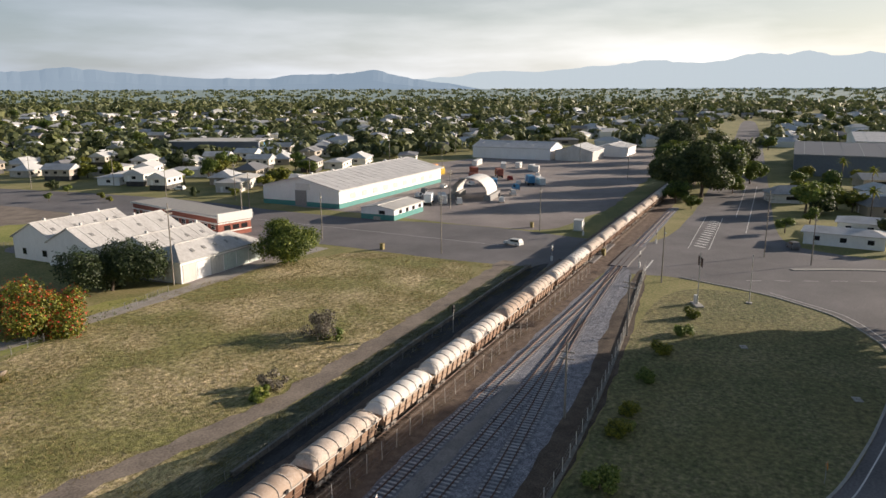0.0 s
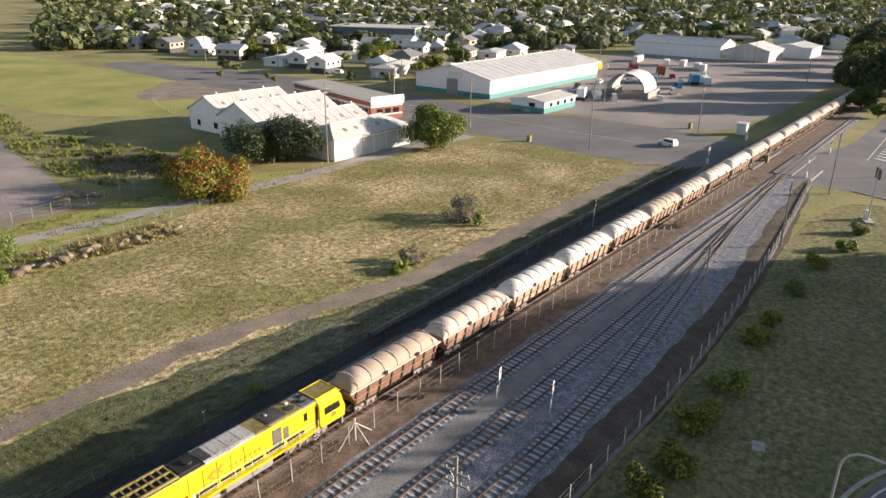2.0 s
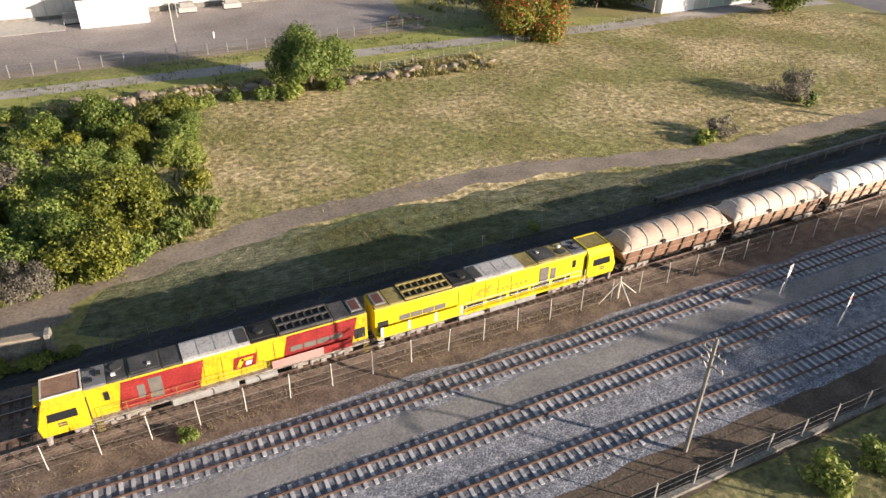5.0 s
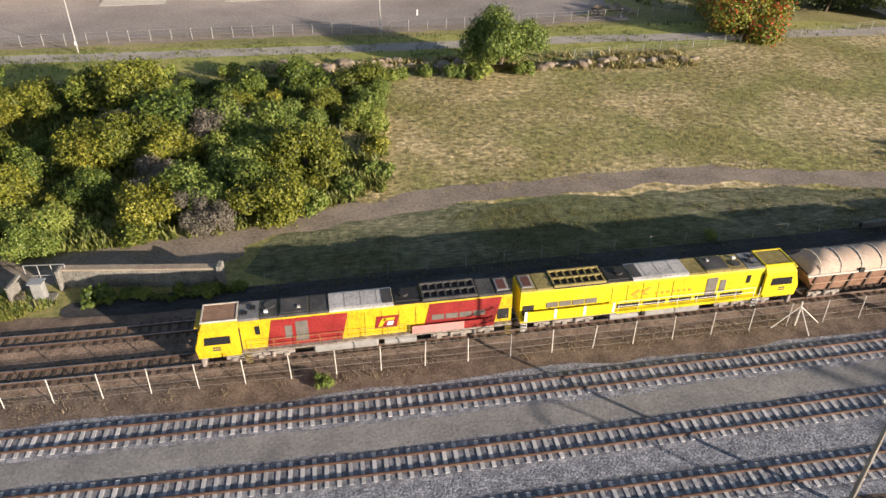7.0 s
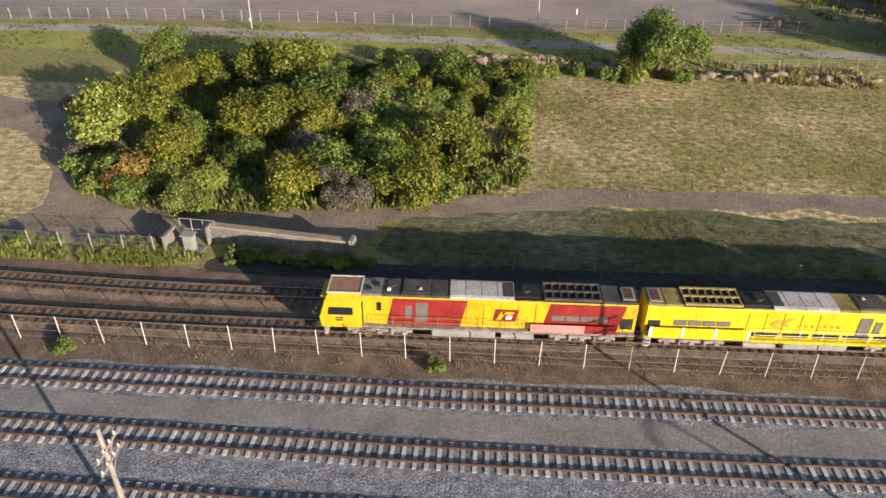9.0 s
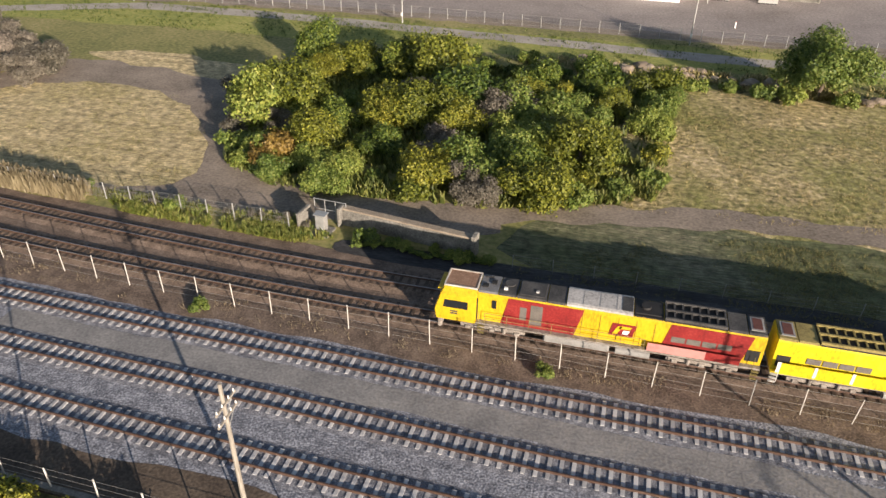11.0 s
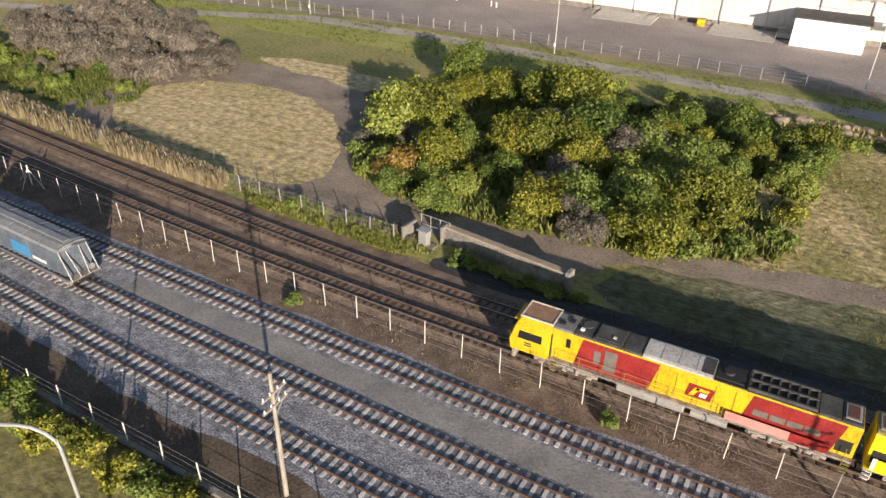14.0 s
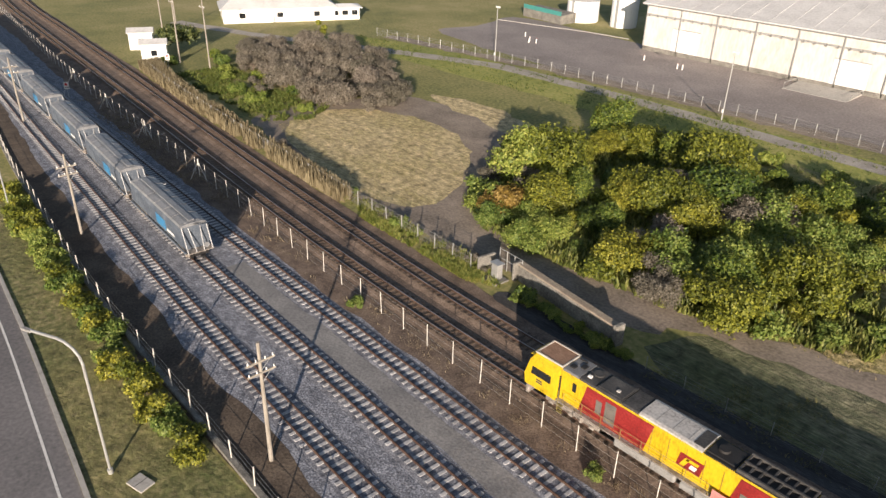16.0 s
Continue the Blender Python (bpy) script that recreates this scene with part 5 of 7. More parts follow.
# ---- drain head wall and cabinet ----
ob = thing("retaining_wall", -11.2, 48.0, 0, -8.5, "stained concrete drain wall, darkened for shade, with a dry grass rim", "wall")
part("wall", B(-6.0, 6.1, -0.2, 0.2, -0.1, 1.55, bevel=0.04), M["concrete"], ob)
part("coping", B(-6.0, 6.1, -0.3, 0.45, 1.55, 1.72, bevel=0.05), M["rock"], ob, "earth-covered coping")
part("end_wall", B(5.8, 6.2, -0.5, 0.5, 0, 1.95, bevel=0.05), M["concrete"], ob)
part("end_wall", B(-6.3, -6.0, -0.7, 0.3, 0, 1.8, bevel=0.05), M["concrete"], ob)
# the train's shade is put into the cabinet's darker greys
ob = thing("control_cabinet", -18.6, 47.4, 0, -5, "metal control cabinet on a concrete slab, greyed for the train's shade", "cabinet")
part("slab", B(-1.0, 1.0, -1.1, 0.6, 0, 0.14), M["concrete"], ob)
part("body", B(-0.45, 0.45, -0.3, 0.3, 0.14, 1.6, bevel=0.03), M["tank"], ob)
part("roof", B(-0.55, 0.55, -0.42, 0.42, 1.6, 1.68), M["galv"], ob)
part("door", B(-0.38, 0.38, -0.33, -0.3, 0.25, 1.5), M["galv"], ob)
ob = thing("guard_rail", -18.4, 49.0, 0, -5, "galvanised guard rail behind the cabinet", "railing")
for k in range(4):
    part("post", R((-1.5 + k, 0, 0), (-1.5 + k, 0, 2.1), 0.035, n=6), M["galv"], ob)
for z in (1.1, 2.05):
    part("rail", R((-1.5, 0, z), (1.5, 0, z), 0.03, n=6), M["galv"], ob)
ob = thing("side_wall", -20.4, 47.8, 0, 80, "short concrete wing wall", "wall")
part("wall", B(-0.9, 1.0, -0.12, 0.12, 0, 1.5, bevel=0.04), M["concrete"], ob)
part("coping", B(-0.95, 1.05, -0.15, 0.15, 1.5, 1.58, bevel=0.03), M["concrete"], ob)

# ---- rocks ----
def rock(x, y, s, seed):
    bm = bmesh.new()
    bmesh.ops.create_icosphere(bm, subdivisions=2, radius=s)
    for v in bm.verts:
        v.co *= 1 + 0.3 * noise.noise(v.co * (1.2 / s) + Vector((seed, 0, 0)))
        v.co.z *= 0.62
    ob = part("rock", bm, M["rock"])
    ob.matrix_basis = pose(x, y, s * 0.3, 0, 0, seed * 50)
    return tagged(ob, "sandy brown boulder in a dumped row", "rock", "row of boulders")


protos = [rock(1.0 + k * 2.1, 95.3, RNG.uniform(0.7, 1.1), k) for k in range(5)]
spots = [(12 + k * 1.55 + RNG.uniform(-0.4, 0.4), 95.2 - k * 0.06 + RNG.uniform(-0.6, 0.6)) for k in range(9)]
spots += [(32.5 + k * 1.25 + RNG.uniform(-0.3, 0.3), 92.1 + k * 0.03 + RNG.uniform(-0.9, 0.9)) for k in range(20)]
spots += [(-2 + k * 1.3, 97.3 + RNG.uniform(-0.5, 0.5)) for k in range(14)]
spots += [(54 + RNG.uniform(-3, 4), 119 + RNG.uniform(-3, 3)) for k in range(14)]
for x, y in spots:
    q = copy_thing(RNG.choice(protos), pose(x, y + RNG.uniform(-0.5, 0.5), RNG.uniform(0.1, 0.3), RNG.uniform(-25, 25), RNG.uniform(-25, 25), RNG.uniform(0, 360)))
    k = RNG.uniform(0.5, 1.25)
    q.scale = (k * RNG.uniform(0.8, 1.3), k, k * RNG.uniform(0.7, 1.1))


# ---- buildings ----
def gable(name, x0, x1, y0, y1, eave, ridge, wall, roof, label, along="x", doors=(), skirt=None, windows=(), over=0.4, sheets=0, category="shed", group=""):
    """A gabled building. doors, windows: (side, from, to, z0, z1, material); side s, n, w or e, distances in metres along that side."""
    cx, cy = (x0 + x1) / 2, (y0 + y1) / 2
    lx, ly = x1 - x0, y1 - y0
    rz = 0
    if along == "y":
        lx, ly, rz = ly, lx, 90
    ob = thing(name, cx, cy, 0, rz, label, category, group)
    hx, hy = lx / 2, ly / 2
    part("wall", prism([(-hy, 0), (hy, 0), (hy, eave), (0, ridge), (-hy, eave)], -hx, hx), M[wall], ob)
    t = 0.18
    for s in (-1, 1):
        k = (ridge - eave) / hy
        r = part("roof", prism([(0, ridge + 0.02), (s * (hy + over), eave - k * over + 0.02), (s * (hy + over), eave - k * over + 0.02 + t), (0, ridge + 0.02 + t)], -hx - over, hx + over), M[roof], ob)
        for i in range(sheets):
            xx = -hx + (i + 0.5) * lx / sheets
            part("sheet_seam", prism([(0, ridge + t), (s * (hy + over), eave - k * over + t), (s * (hy + over), eave - k * over + t + 0.07), (0, ridge + t + 0.07)], xx - 0.05, xx + 0.05), M[roof], r)
        part("gutter", B(-hx - over, hx + over, s * (hy + over) - 0.08, s * (hy + over) + 0.08, eave - k * over - 0.12, eave - k * over + 0.02), M["galv"], ob)
    part("ridge_cap", B(-hx - over, hx + over, -0.25, 0.25, ridge + t - 0.02, ridge + t + 0.1), M[roof], ob)
    if skirt:
        for s in (-1, 1):
            part("skirt", B(-hx - 0.03, hx + 0.03, s * hy - 0.04, s * hy + 0.04, 0, 1.5), M[skirt], ob)
            part("skirt", B(s * hx - 0.05, s * hx + 0.05, -hy, hy, 0, 1.5), M[skirt], ob)

    def slab(nm, side, a, b, z0, z1, m):
        d = 0.06
        if side in "sn":
            s = -1 if side == "s" else 1
            return part(nm, B(-hx + a, -hx + b, s * hy - d, s * hy + d, z0, z1), M[m], ob)
        s = -1 if side == "w" else 1
        return part(nm, B(s * hx - d, s * hx + d, -hy + a, -hy + b, z0, z1), M[m], ob)
    for side, a, b, z0, z1, m in doors:
        slab("door", side, a, b, z0, z1, m)
        slab("lintel", side, a - 0.15, b + 0.15, z1, z1 + 0.2, "galv")
    for side, a, b, z0, z1, m in windows:
        slab("window", side, a, b, z0, z1, m)
    return ob


# big storage warehouse
W = gable("warehouse", -66, 37, 141.5, 196, 9.6, 17, "wallc", "roofw", "large cream metal warehouse with roller doors and pale roof",
          doors=[("s", a, a + 6, 0.3, 5.2, "wallw") for a in (6.5, 38.5, 70.5, 90)], sheets=26, over=0.9, category="warehouse")
for k in range(14):
    xx = -51.5 + k * 7.9
    part("downpipe", B(xx - 0.1, xx + 0.1, -27.5, -27.3, 0.2, 9.3), M["galv"], W)
part("upper_ledge", B(-51.5, 51.5, -27.6, -27.25, 7.2, 7.5), M["galv"], W, "ledge of ribbed vents")
for k in range(52):
    part("vent_fin", B(-51 + k * 2, -50.7 + k * 2, -27.65, -27.6, 7.0, 7.5), M["tank"], W)
part("plinth", B(-51.6, 51.6, -27.5, -27.3, 0, 0.9), M["concrete"], W)
ob = thing("loading_annex", 9, 138.5, 0, 0, "small grey annex with a canopy against the warehouse", "annex")
part("body", B(-7, 4, -4, 2.8, 0, 4.6), M["wallw"], ob)
part("roof", B(-7.4, 4.4, -4.4, 2.8, 4.6, 4.85), M["dkgrey"], ob)
part("canopy", B(4.4, 9, -3.2, 2.8, 3.9, 4.05), M["tank"], ob)
for s in (-3, 2):
    part("post", R((8.7, s, 0), (8.7, s, 3.9), 0.08), M["galv"], ob)
for x in (-3, 16, 24):
    ob = thing("equipment_pallet", x + 4, 138.6, 0, 0, "stacked grey steel equipment by the wall", "equipment", "equipment by the warehouse")
    part("frame", B(-1.6, 1.6, -0.7, 0.7, 0.2, 1.0), M["galv"], ob)
    part("crate", B(-1.3, 1.2, -0.6, 0.6, 1.0, 1.9, bevel=0.06), M["tank"], ob)
    part("legs", B(-1.5, 1.5, -0.5, -0.4, 0, 0.2), M["black"], ob)
for x, y in ((-86, 128), (-85, 126.6), (-83.6, 127.4), (-60, 133), (-52, 132.2), (-50.8, 132), (-90, 131), (21.1, 121)):
    ob = thing("bollard", x, y, 0, 0, "white bollard on the yard asphalt", "bollard", "bollards")
    part("post", R((0, 0, 0), (0, 0, 1.0), 0.12, n=8), M["white"], ob)
    part("cap", R((0, 0, 1.0), (0, 0, 1.06), 0.1, 0.05, n=8), M["redsign"], ob)

for x in (-27, -6):
    ob = thing("loading_pad", x, 138, 0, 0, "raised concrete loading pad with a guard rail", "loading pad", "loading pads")
    part("slab", prism([(-3.5, 0), (3.4, 0), (3.4, 0.35), (-3.5, 0.06)], -5.5, 5.5), M["kerb"], ob)
    for s in (-5.6, 5.6):
        part("guard_rail", tube([(s, -2.6, 0.1), (s, -2.5, 0.9), (s, 2.8, 1.0), (s, 3.2, 0.2)], 0.07, 6), M["tank"], ob)
ob = thing("yellow_bin", -13.5, 139.6, 0, 5, "small yellow bin against the warehouse", "bin")
part("body", B(-0.7, 0.7, -0.5, 0.5, 0.0, 1.2, bevel=0.05), M["yellow"], ob)
part("lid", B(-0.75, 0.75, -0.55, 0.55, 1.2, 1.3, bevel=0.03), M["olive"], ob)

# tank farm beyond the yard
for x, y, r, h in ((-95, 158, 4, 5), (-84, 160, 3.2, 6.5)):
    ob = thing("storage_tank", x, y, 0, 0, "pale cylindrical storage tank with a rail", "tank", "storage tanks")
    part("shell", R((0, 0, 0), (0, 0, h), r, n=28), M["wallw"], ob)
    part("lid", R((0, 0, h), (0, 0, h + 0.7), r + 0.05, 0.6, n=28), M["roofw"], ob)
    part("ladder", B(-0.3, 0.3, -r - 0.15, -r, 0, h), M["galv"], ob)
ob = thing("loading_ramp", -100, 152, 0, -8, "concrete loading ramp with a green rail", "ramp")
part("ramp", prism([(-2.5, 0), (2.5, 0), (2.5, 2.4), (-2.5, 2.0)], -8, 6), M["concrete"], ob)
part("railing", B(-8, 6, -2.5, -2.4, 2.0, 3.0), M["teal"], ob)
strip("island_edge", [(-108, 141), (-96, 144), (-84, 147), (-74, 148)], 0.4, 0.14, M["kerb"], "concrete island kerb", 0.02, thick=1)

# old white depot sheds
gd = dict(category="shed", group="white depot sheds", sheets=7)
for nm, x0, x1, y0, y1, ev, rg, lab in (("a", 102, 124, 142.4, 156, 5.0, 8.3, "old white corrugated shed with a stained pale roof"), ("b", 100.5, 125.5, 128.6, 142.2, 5.2, 8.5, "old white corrugated shed with a stained pale roof"), ("c", 104, 122, 113.6, 126.4, 4.4, 7.4, "old white corrugated shed with a low roof")):
    q = gable("depot_shed", x0, x1, y0, y1, ev, rg, "wallw", "rooft", lab, windows=[("w", 2.6, 4.0, 1.2, 2.6, "glass"), ("w", 9.4, 10.6, 1.2, 2.6, "glass")], **gd)
    hx, hy = (x1 - x0) / 2, (y1 - y0) / 2
    for k in range(4):
        for s in (-1, 1):
            xx, yy = -hx + (k + 0.5) * 2 * hx / 4, s * hy * 0.5
            zz = (ev + rg) / 2
            part("skylight", prism([(yy - 0.5, zz + 0.18 + s * 0.5 * (rg - ev) / hy), (yy + 0.5, zz + 0.18 - s * 0.5 * (rg - ev) / hy), (yy + 0.5, zz + 0.27 - s * 0.5 * (rg - ev) / hy), (yy - 0.5, zz + 0.27 + s * 0.5 * (rg - ev) / hy)], xx - 0.4, xx + 0.4), M["tank"], q, "dull roof light")
    for k in range(3):
        part("ridge_vent", B(-hx + 3 + k * 7, -hx + 3.5 + k * 7, -0.3, 0.3, rg + 0.2, rg + 0.8, bevel=0.05), M["rooft"], q)
# the hipped shed in front of them
q = thing("depot_shed", 112.7, 109.2, 0, 0, "white shed with sliding doors under a hipped pale roof", "shed", "white depot sheds")
part("wall", B(-11.7, 11.7, -4.6, 4.3, 0, 4.3), M["wallw"], q)
bm = bmesh.new()
lo = [bm.verts.new(p) for p in ((-12.1, -5.0, 4.3), (12.1, -5.0, 4.3), (12.1, 4.7, 4.3), (-12.1, 4.7, 4.3))]
up = [bm.verts.new(p) for p in ((-8.6, -0.1, 6.9), (7.2, -0.1, 6.9))]
for f in ((lo[0], lo[1], up[1], up[0]), (lo[1], lo[2], up[1]), (lo[2], lo[3], up[0], up[1]), (lo[3], lo[0], up[0]), lo[::-1]):
    bm.faces.new(f)
rf = part("roof", bm, M["rooft"], q)
part("ridge_cap", B(-8.6, 7.2, -0.3, 0.1, 6.85, 7.0), M["rooft"], rf)
for k in range(5):
    xx = -6.5 + k * 3.2
    part("skylight", prism([(-3.2, 5.33), (-2.3, 5.81), (-2.3, 5.87), (-3.2, 5.39)], xx - 0.35, xx + 0.35), M["tank"], rf, "dull roof light")
part("gutter", B(-12.1, 12.1, -5.12, -4.98, 4.15, 4.32), M["galv"], q)
for k, mm in enumerate(("wallc", "wallw", "wallc", "palegreen", "palegreen", "palegreen")):
    d = part("door", B(-11.2 + k * 3.8, -7.7 + k * 3.8, -4.68, -4.6, 0.1, 3.5), M[mm], q)
    part("door_rail", B(-11.3 + k * 3.8, -7.6 + k * 3.8, -4.74, -4.66, 3.5, 3.65), M["galv"], d)
ob = thing("brick_office", 148.0, 149.0, 0, 76.7, "low red-brick office with white bands and a flat roof", "office")
part("wall", B(-21, 21, -5, 5, 0, 5.0), M["brick"], ob)
for z in (1.1, 3.3):
    part("band", B(-21.06, 21.06, -5.06, 5.06, z, z + 0.35), M["white"], ob)
part("fascia", B(-21.5, 21.5, -5.5, 5.5, 5.0, 5.35), M["white"], ob)
part("roof", B(-21.3, 21.3, -5.3, 5.3, 5.35, 5.43), M["kerb"], ob)
part("parapet", B(-21.6, -21.1, -5.2, 5.2, 3.9, 6.2), M["white"], ob, "white end parapet")
for k in range(12):
    w = part("window", B(-19.8 + k * 3.4, -18.0 + k * 3.4, 4.97, 5.1, 1.9, 3.2), M["white"], ob)
    part("pane", B(-19.65 + k * 3.4, -18.95 + k * 3.4, 5.1, 5.12, 2.0, 3.1), M["glass"], w)
    part("pane", B(-18.85 + k * 3.4, -18.15 + k * 3.4, 5.1, 5.12, 2.0, 3.1), M["glass"], w)
for k in range(3):
    part("end_window", B(-21.1, -20.97, -3.8 + k * 2.6, -2.0 + k * 2.6, 1.6, 2.8), M["glass"], ob)

# gabled market shed
S = gable("market_shed", 189, 262, 127, 157, 6.0, 9.4, "wallw", "roofw", "long white shed with teal skirting and grey roof", doors=[("w", 12.5, 17, 0.1, 5.0, "tank")], skirt="teal", sheets=18, over=1.0)
for k in range(6):
    part("roof_vent", R((-30 + k * 12, 0, 9.6), (-30 + k * 12, 0, 10.2), 0.5, n=10), M["roofw"], S)
part("sign_board", B(-36.75, -36.5, -4, 1.5, 5.4, 7.4), M["white"], S, "blank white sign board")
for k in range(9):
    part("window", B(-30 + k * 7, -27 + k * 7, -15.08, -14.95, 2.4, 4.2), M["wallc"], S)
P = gable("site_office", 178, 196, 101, 112, 3.2, 4.0, "wallw", "wallc", "cream-roofed portable office with teal base", skirt="teal", windows=[("s", a, a + 1.6, 1.6, 2.7, "glass") for a in (3, 7, 11, 15)] + [("w", 3, 5, 1.6, 2.7, "glass")], category="office")
part("steps", B(-9.6, -9.0, -1, 1, 0, 0.9), M["kerb"], P)

# arched canopy
ob = thing("arched_canopy", 229, 98, 0, 8, "white arched fabric canopy open at both ends", "canopy")
vs, fs = [], []
for r in (6.4, 6.15):
    for i in range(3):
        for j in range(13):
            a = math.pi * j / 12
            vs.append((-7 + 7 * i, -r * math.cos(a), 1.8 + (r - 0.6) * math.sin(a)))
for r in range(2):
    for i in range(2):
        for j in range(12):
            q = r * 39 + i * 13 + j
            fs.append((q, q + 13, q + 14, q + 1))
raw("fabric", vs, fs, M["white"], ob)
for s in (-6.3, 6.3):
    part("container_base", B(-7, 7, s - 1.2, s + 1.2, 0, 2.0), M["tank"], ob)


def container(x, y, rz, mat, ln=6.1, label="white steel shipping container in the yard"):
    ob = thing("shipping_container", x, y, 0, rz, label, "container", "containers in the yard")
    b = part("body", B(-ln / 2, ln / 2, -1.2, 1.2, 0.1, 2.6, bevel=0.03), M[mat], ob)
    for s in (-1, 1):
        for k in range(int(ln / 0.9)):
            xx = -ln / 2 + 0.4 + k * 0.9
            part("corrugation", B(xx, xx + 0.35, s * 1.22 - 0.04, s * 1.22 + 0.04, 0.3, 2.4), M[mat], b)
    part("skid", B(-ln / 2, ln / 2, -1.1, 1.1, 0, 0.1), M["black"], ob)
    part("door", B(ln / 2, ln / 2 + 0.05, -1.1, 1.1, 0.2, 2.5), M[mat], ob)


for x, y, rz, m, ln in ((330, 140, 10, "white", 12), (322, 123, 20, "white", 9), (326, 117, 10, "white", 6), (319, 108, 12, "white", 6), (314, 104, 12, "white", 6), (274, 89, 30, "white", 9), (300, 150, 0, "orange", 8), (292, 142, 15, "yellow", 8), (286, 139, 10, "yellow", 7), (285, 150, 60, "white", 6), (216, 104, 30, "white", 10), (298, 128, 40, "brick", 6), (276, 118, 75, "brick", 5), (262, 104, 20, "blue", 6)):
    container(x, y, rz, m, ln)
gable("stock_shed", 366, 388, 114, 158, 6, 8.8, "wallw", "roofw", "long white stock shed with pale roof", along="y", sheets=6)
gable("stock_shed", 368, 392, 92, 112, 5, 8, "wallc", "roofh", "tan shed with a grey gable roof", sheets=4)
gable("stock_shed", 400, 430, 82, 100, 4.6, 6.4, "wallw", "roofw", "white shed with wide eaves", sheets=4)
ob = thing("hardware_store", 322, 297, 0, 113, "blue-grey flat-roofed store with a sign band", "store")
part("wall", B(-26, 26, -14, 14, 0, 8.4), M["bluegrey"], ob)
part("roof", B(-26.6, 26.6, -14.6, 14.6, 8.4, 8.8), M["wallc"], ob)
part("sign", B(-26.1, -25.9, -5, 5, 4.5, 7.4), M["blue"], ob, "blank blue sign panel")
part("door", B(-26.1, -25.9, 7, 11, 0, 4), M["glass"], ob)
gable("factory", 345, 420, -90, -1, 9, 12, "bluegrey", "roofh", "grey industrial building behind palms", along="y", sheets=12, doors=[("w", 20, 26, 0, 5, "wallw"), ("w", 40, 46, 0, 5, "wallw")])
gable("factory", 440, 520, -140, -30, 9, 12, "wallw", "roofw", "large pale industrial roof", along="y", sheets=10)


def house(x, y, rz, lx, ly, h, kind, roof="roofh", wall="wallh", group="houses of the town", far=False):
    """A hipped or gabled house with eaves, windows and a door, raised on stumps where kind says so."""
    ob = thing("house", x, y, 0, rz, {"low": "low house with a pale metal hip roof", "high": "raised timber house with a metal gable roof", "wide": "wide house with a shallow pale roof"}[kind], "house", group)
    z0 = 2.0 if kind == "high" else 0.1
    hx, hy = lx / 2, ly / 2
    part("wall", B(-hx, hx, -hy, hy, 0 if z0 < 1 else z0, z0 + h), M[wall], ob)
    if z0 > 1:
        part("undercroft", B(-hx + 0.5, hx - 0.5, -hy + 0.5, hy - 0.5, 0, z0), M["dkgrey"], ob)
    o = 0.7
    zt, rh = z0 + h, ly * (0.28 if kind != "wide" else 0.14)
    inset = 0 if kind == "high" else hy * 0.9
    bm = bmesh.new()
    e = [bm.verts.new(p) for p in ((-hx - o, -hy - o, zt), (hx + o, -hy - o, zt), (hx + o, hy + o, zt), (-hx - o, hy + o, zt))]
    e2 = [bm.verts.new((v.co.x, v.co.y, zt + 0.15)) for v in e]
    r = [bm.verts.new((-hx - o + inset, 0, zt + rh)), bm.verts.new((hx + o - inset, 0, zt + rh))]
    bm.faces.new(e[::-1])
    for i in range(4):
        bm.faces.new((e[i], e[(i + 1) % 4], e2[(i + 1) % 4], e2[i]))
    bm.faces.new((e2[0], e2[1], r[1], r[0]))
    bm.faces.new((e2[2], e2[3], r[0], r[1]))
    bm.faces.new((e2[1], e2[2], r[1]))
    bm.faces.new((e2[3], e2[0], r[0]))
    part("roof", bm, M[roof], ob)
    for k in range(1 if far else 3):
        xx = 0 if far else -hx + lx * (k + 0.5) / 3
        ww = 2.2 if far else 0.7
        for s in (-1, 1):
            part("window", B(xx - ww, xx + ww, s * hy - 0.05, s * hy + 0.05, z0 + 1.0, z0 + 2.1), M["glass"], ob)
    for s in () if far else (-1, 1):
        part("window", B(s * hx - 0.05, s * hx + 0.05, -0.8, 0.8, z0 + 1.0, z0 + 2.1), M["glass"], ob)
    part("door", B(-hx - 0.06, -hx + 0.05, hy * 0.4, hy * 0.4 + 0.9, z0, z0 + 2.05), M["wallw"], ob)
    return ob


H = [house(224, 205, 25, 13, 9, 2.8, "low"), house(206, 232, 20, 12, 8, 2.7, "high"), house(236, 235, 115, 18, 9, 2.9, "wide"), house(201, 214, 15, 11, 8, 2.7, "high"), house(250, 214, 20, 16, 10, 2.8, "low")]
house(208, 246, 22, 20, 9, 3.0, "wide", "roofw", "wallw")
house(215, 190, 22, 26, 9, 3.4, "wide", "wallc", "wallc")
house(196, -13, 84, 17, 8, 2.9, "wide", "roofw", "wallw")
house(214, -20, 84, 15, 9, 2.9, "wide", "roofw", "wallw")
house(262, -34, 80, 16, 10, 2.8, "low", "roofw", "wallw")
house(-141, 98, 66, 26, 11, 3.0, "low", "roofw", "wallw")
house(-132, 111, 66, 7, 5, 2.6, "wide", "wallw", "wallw")
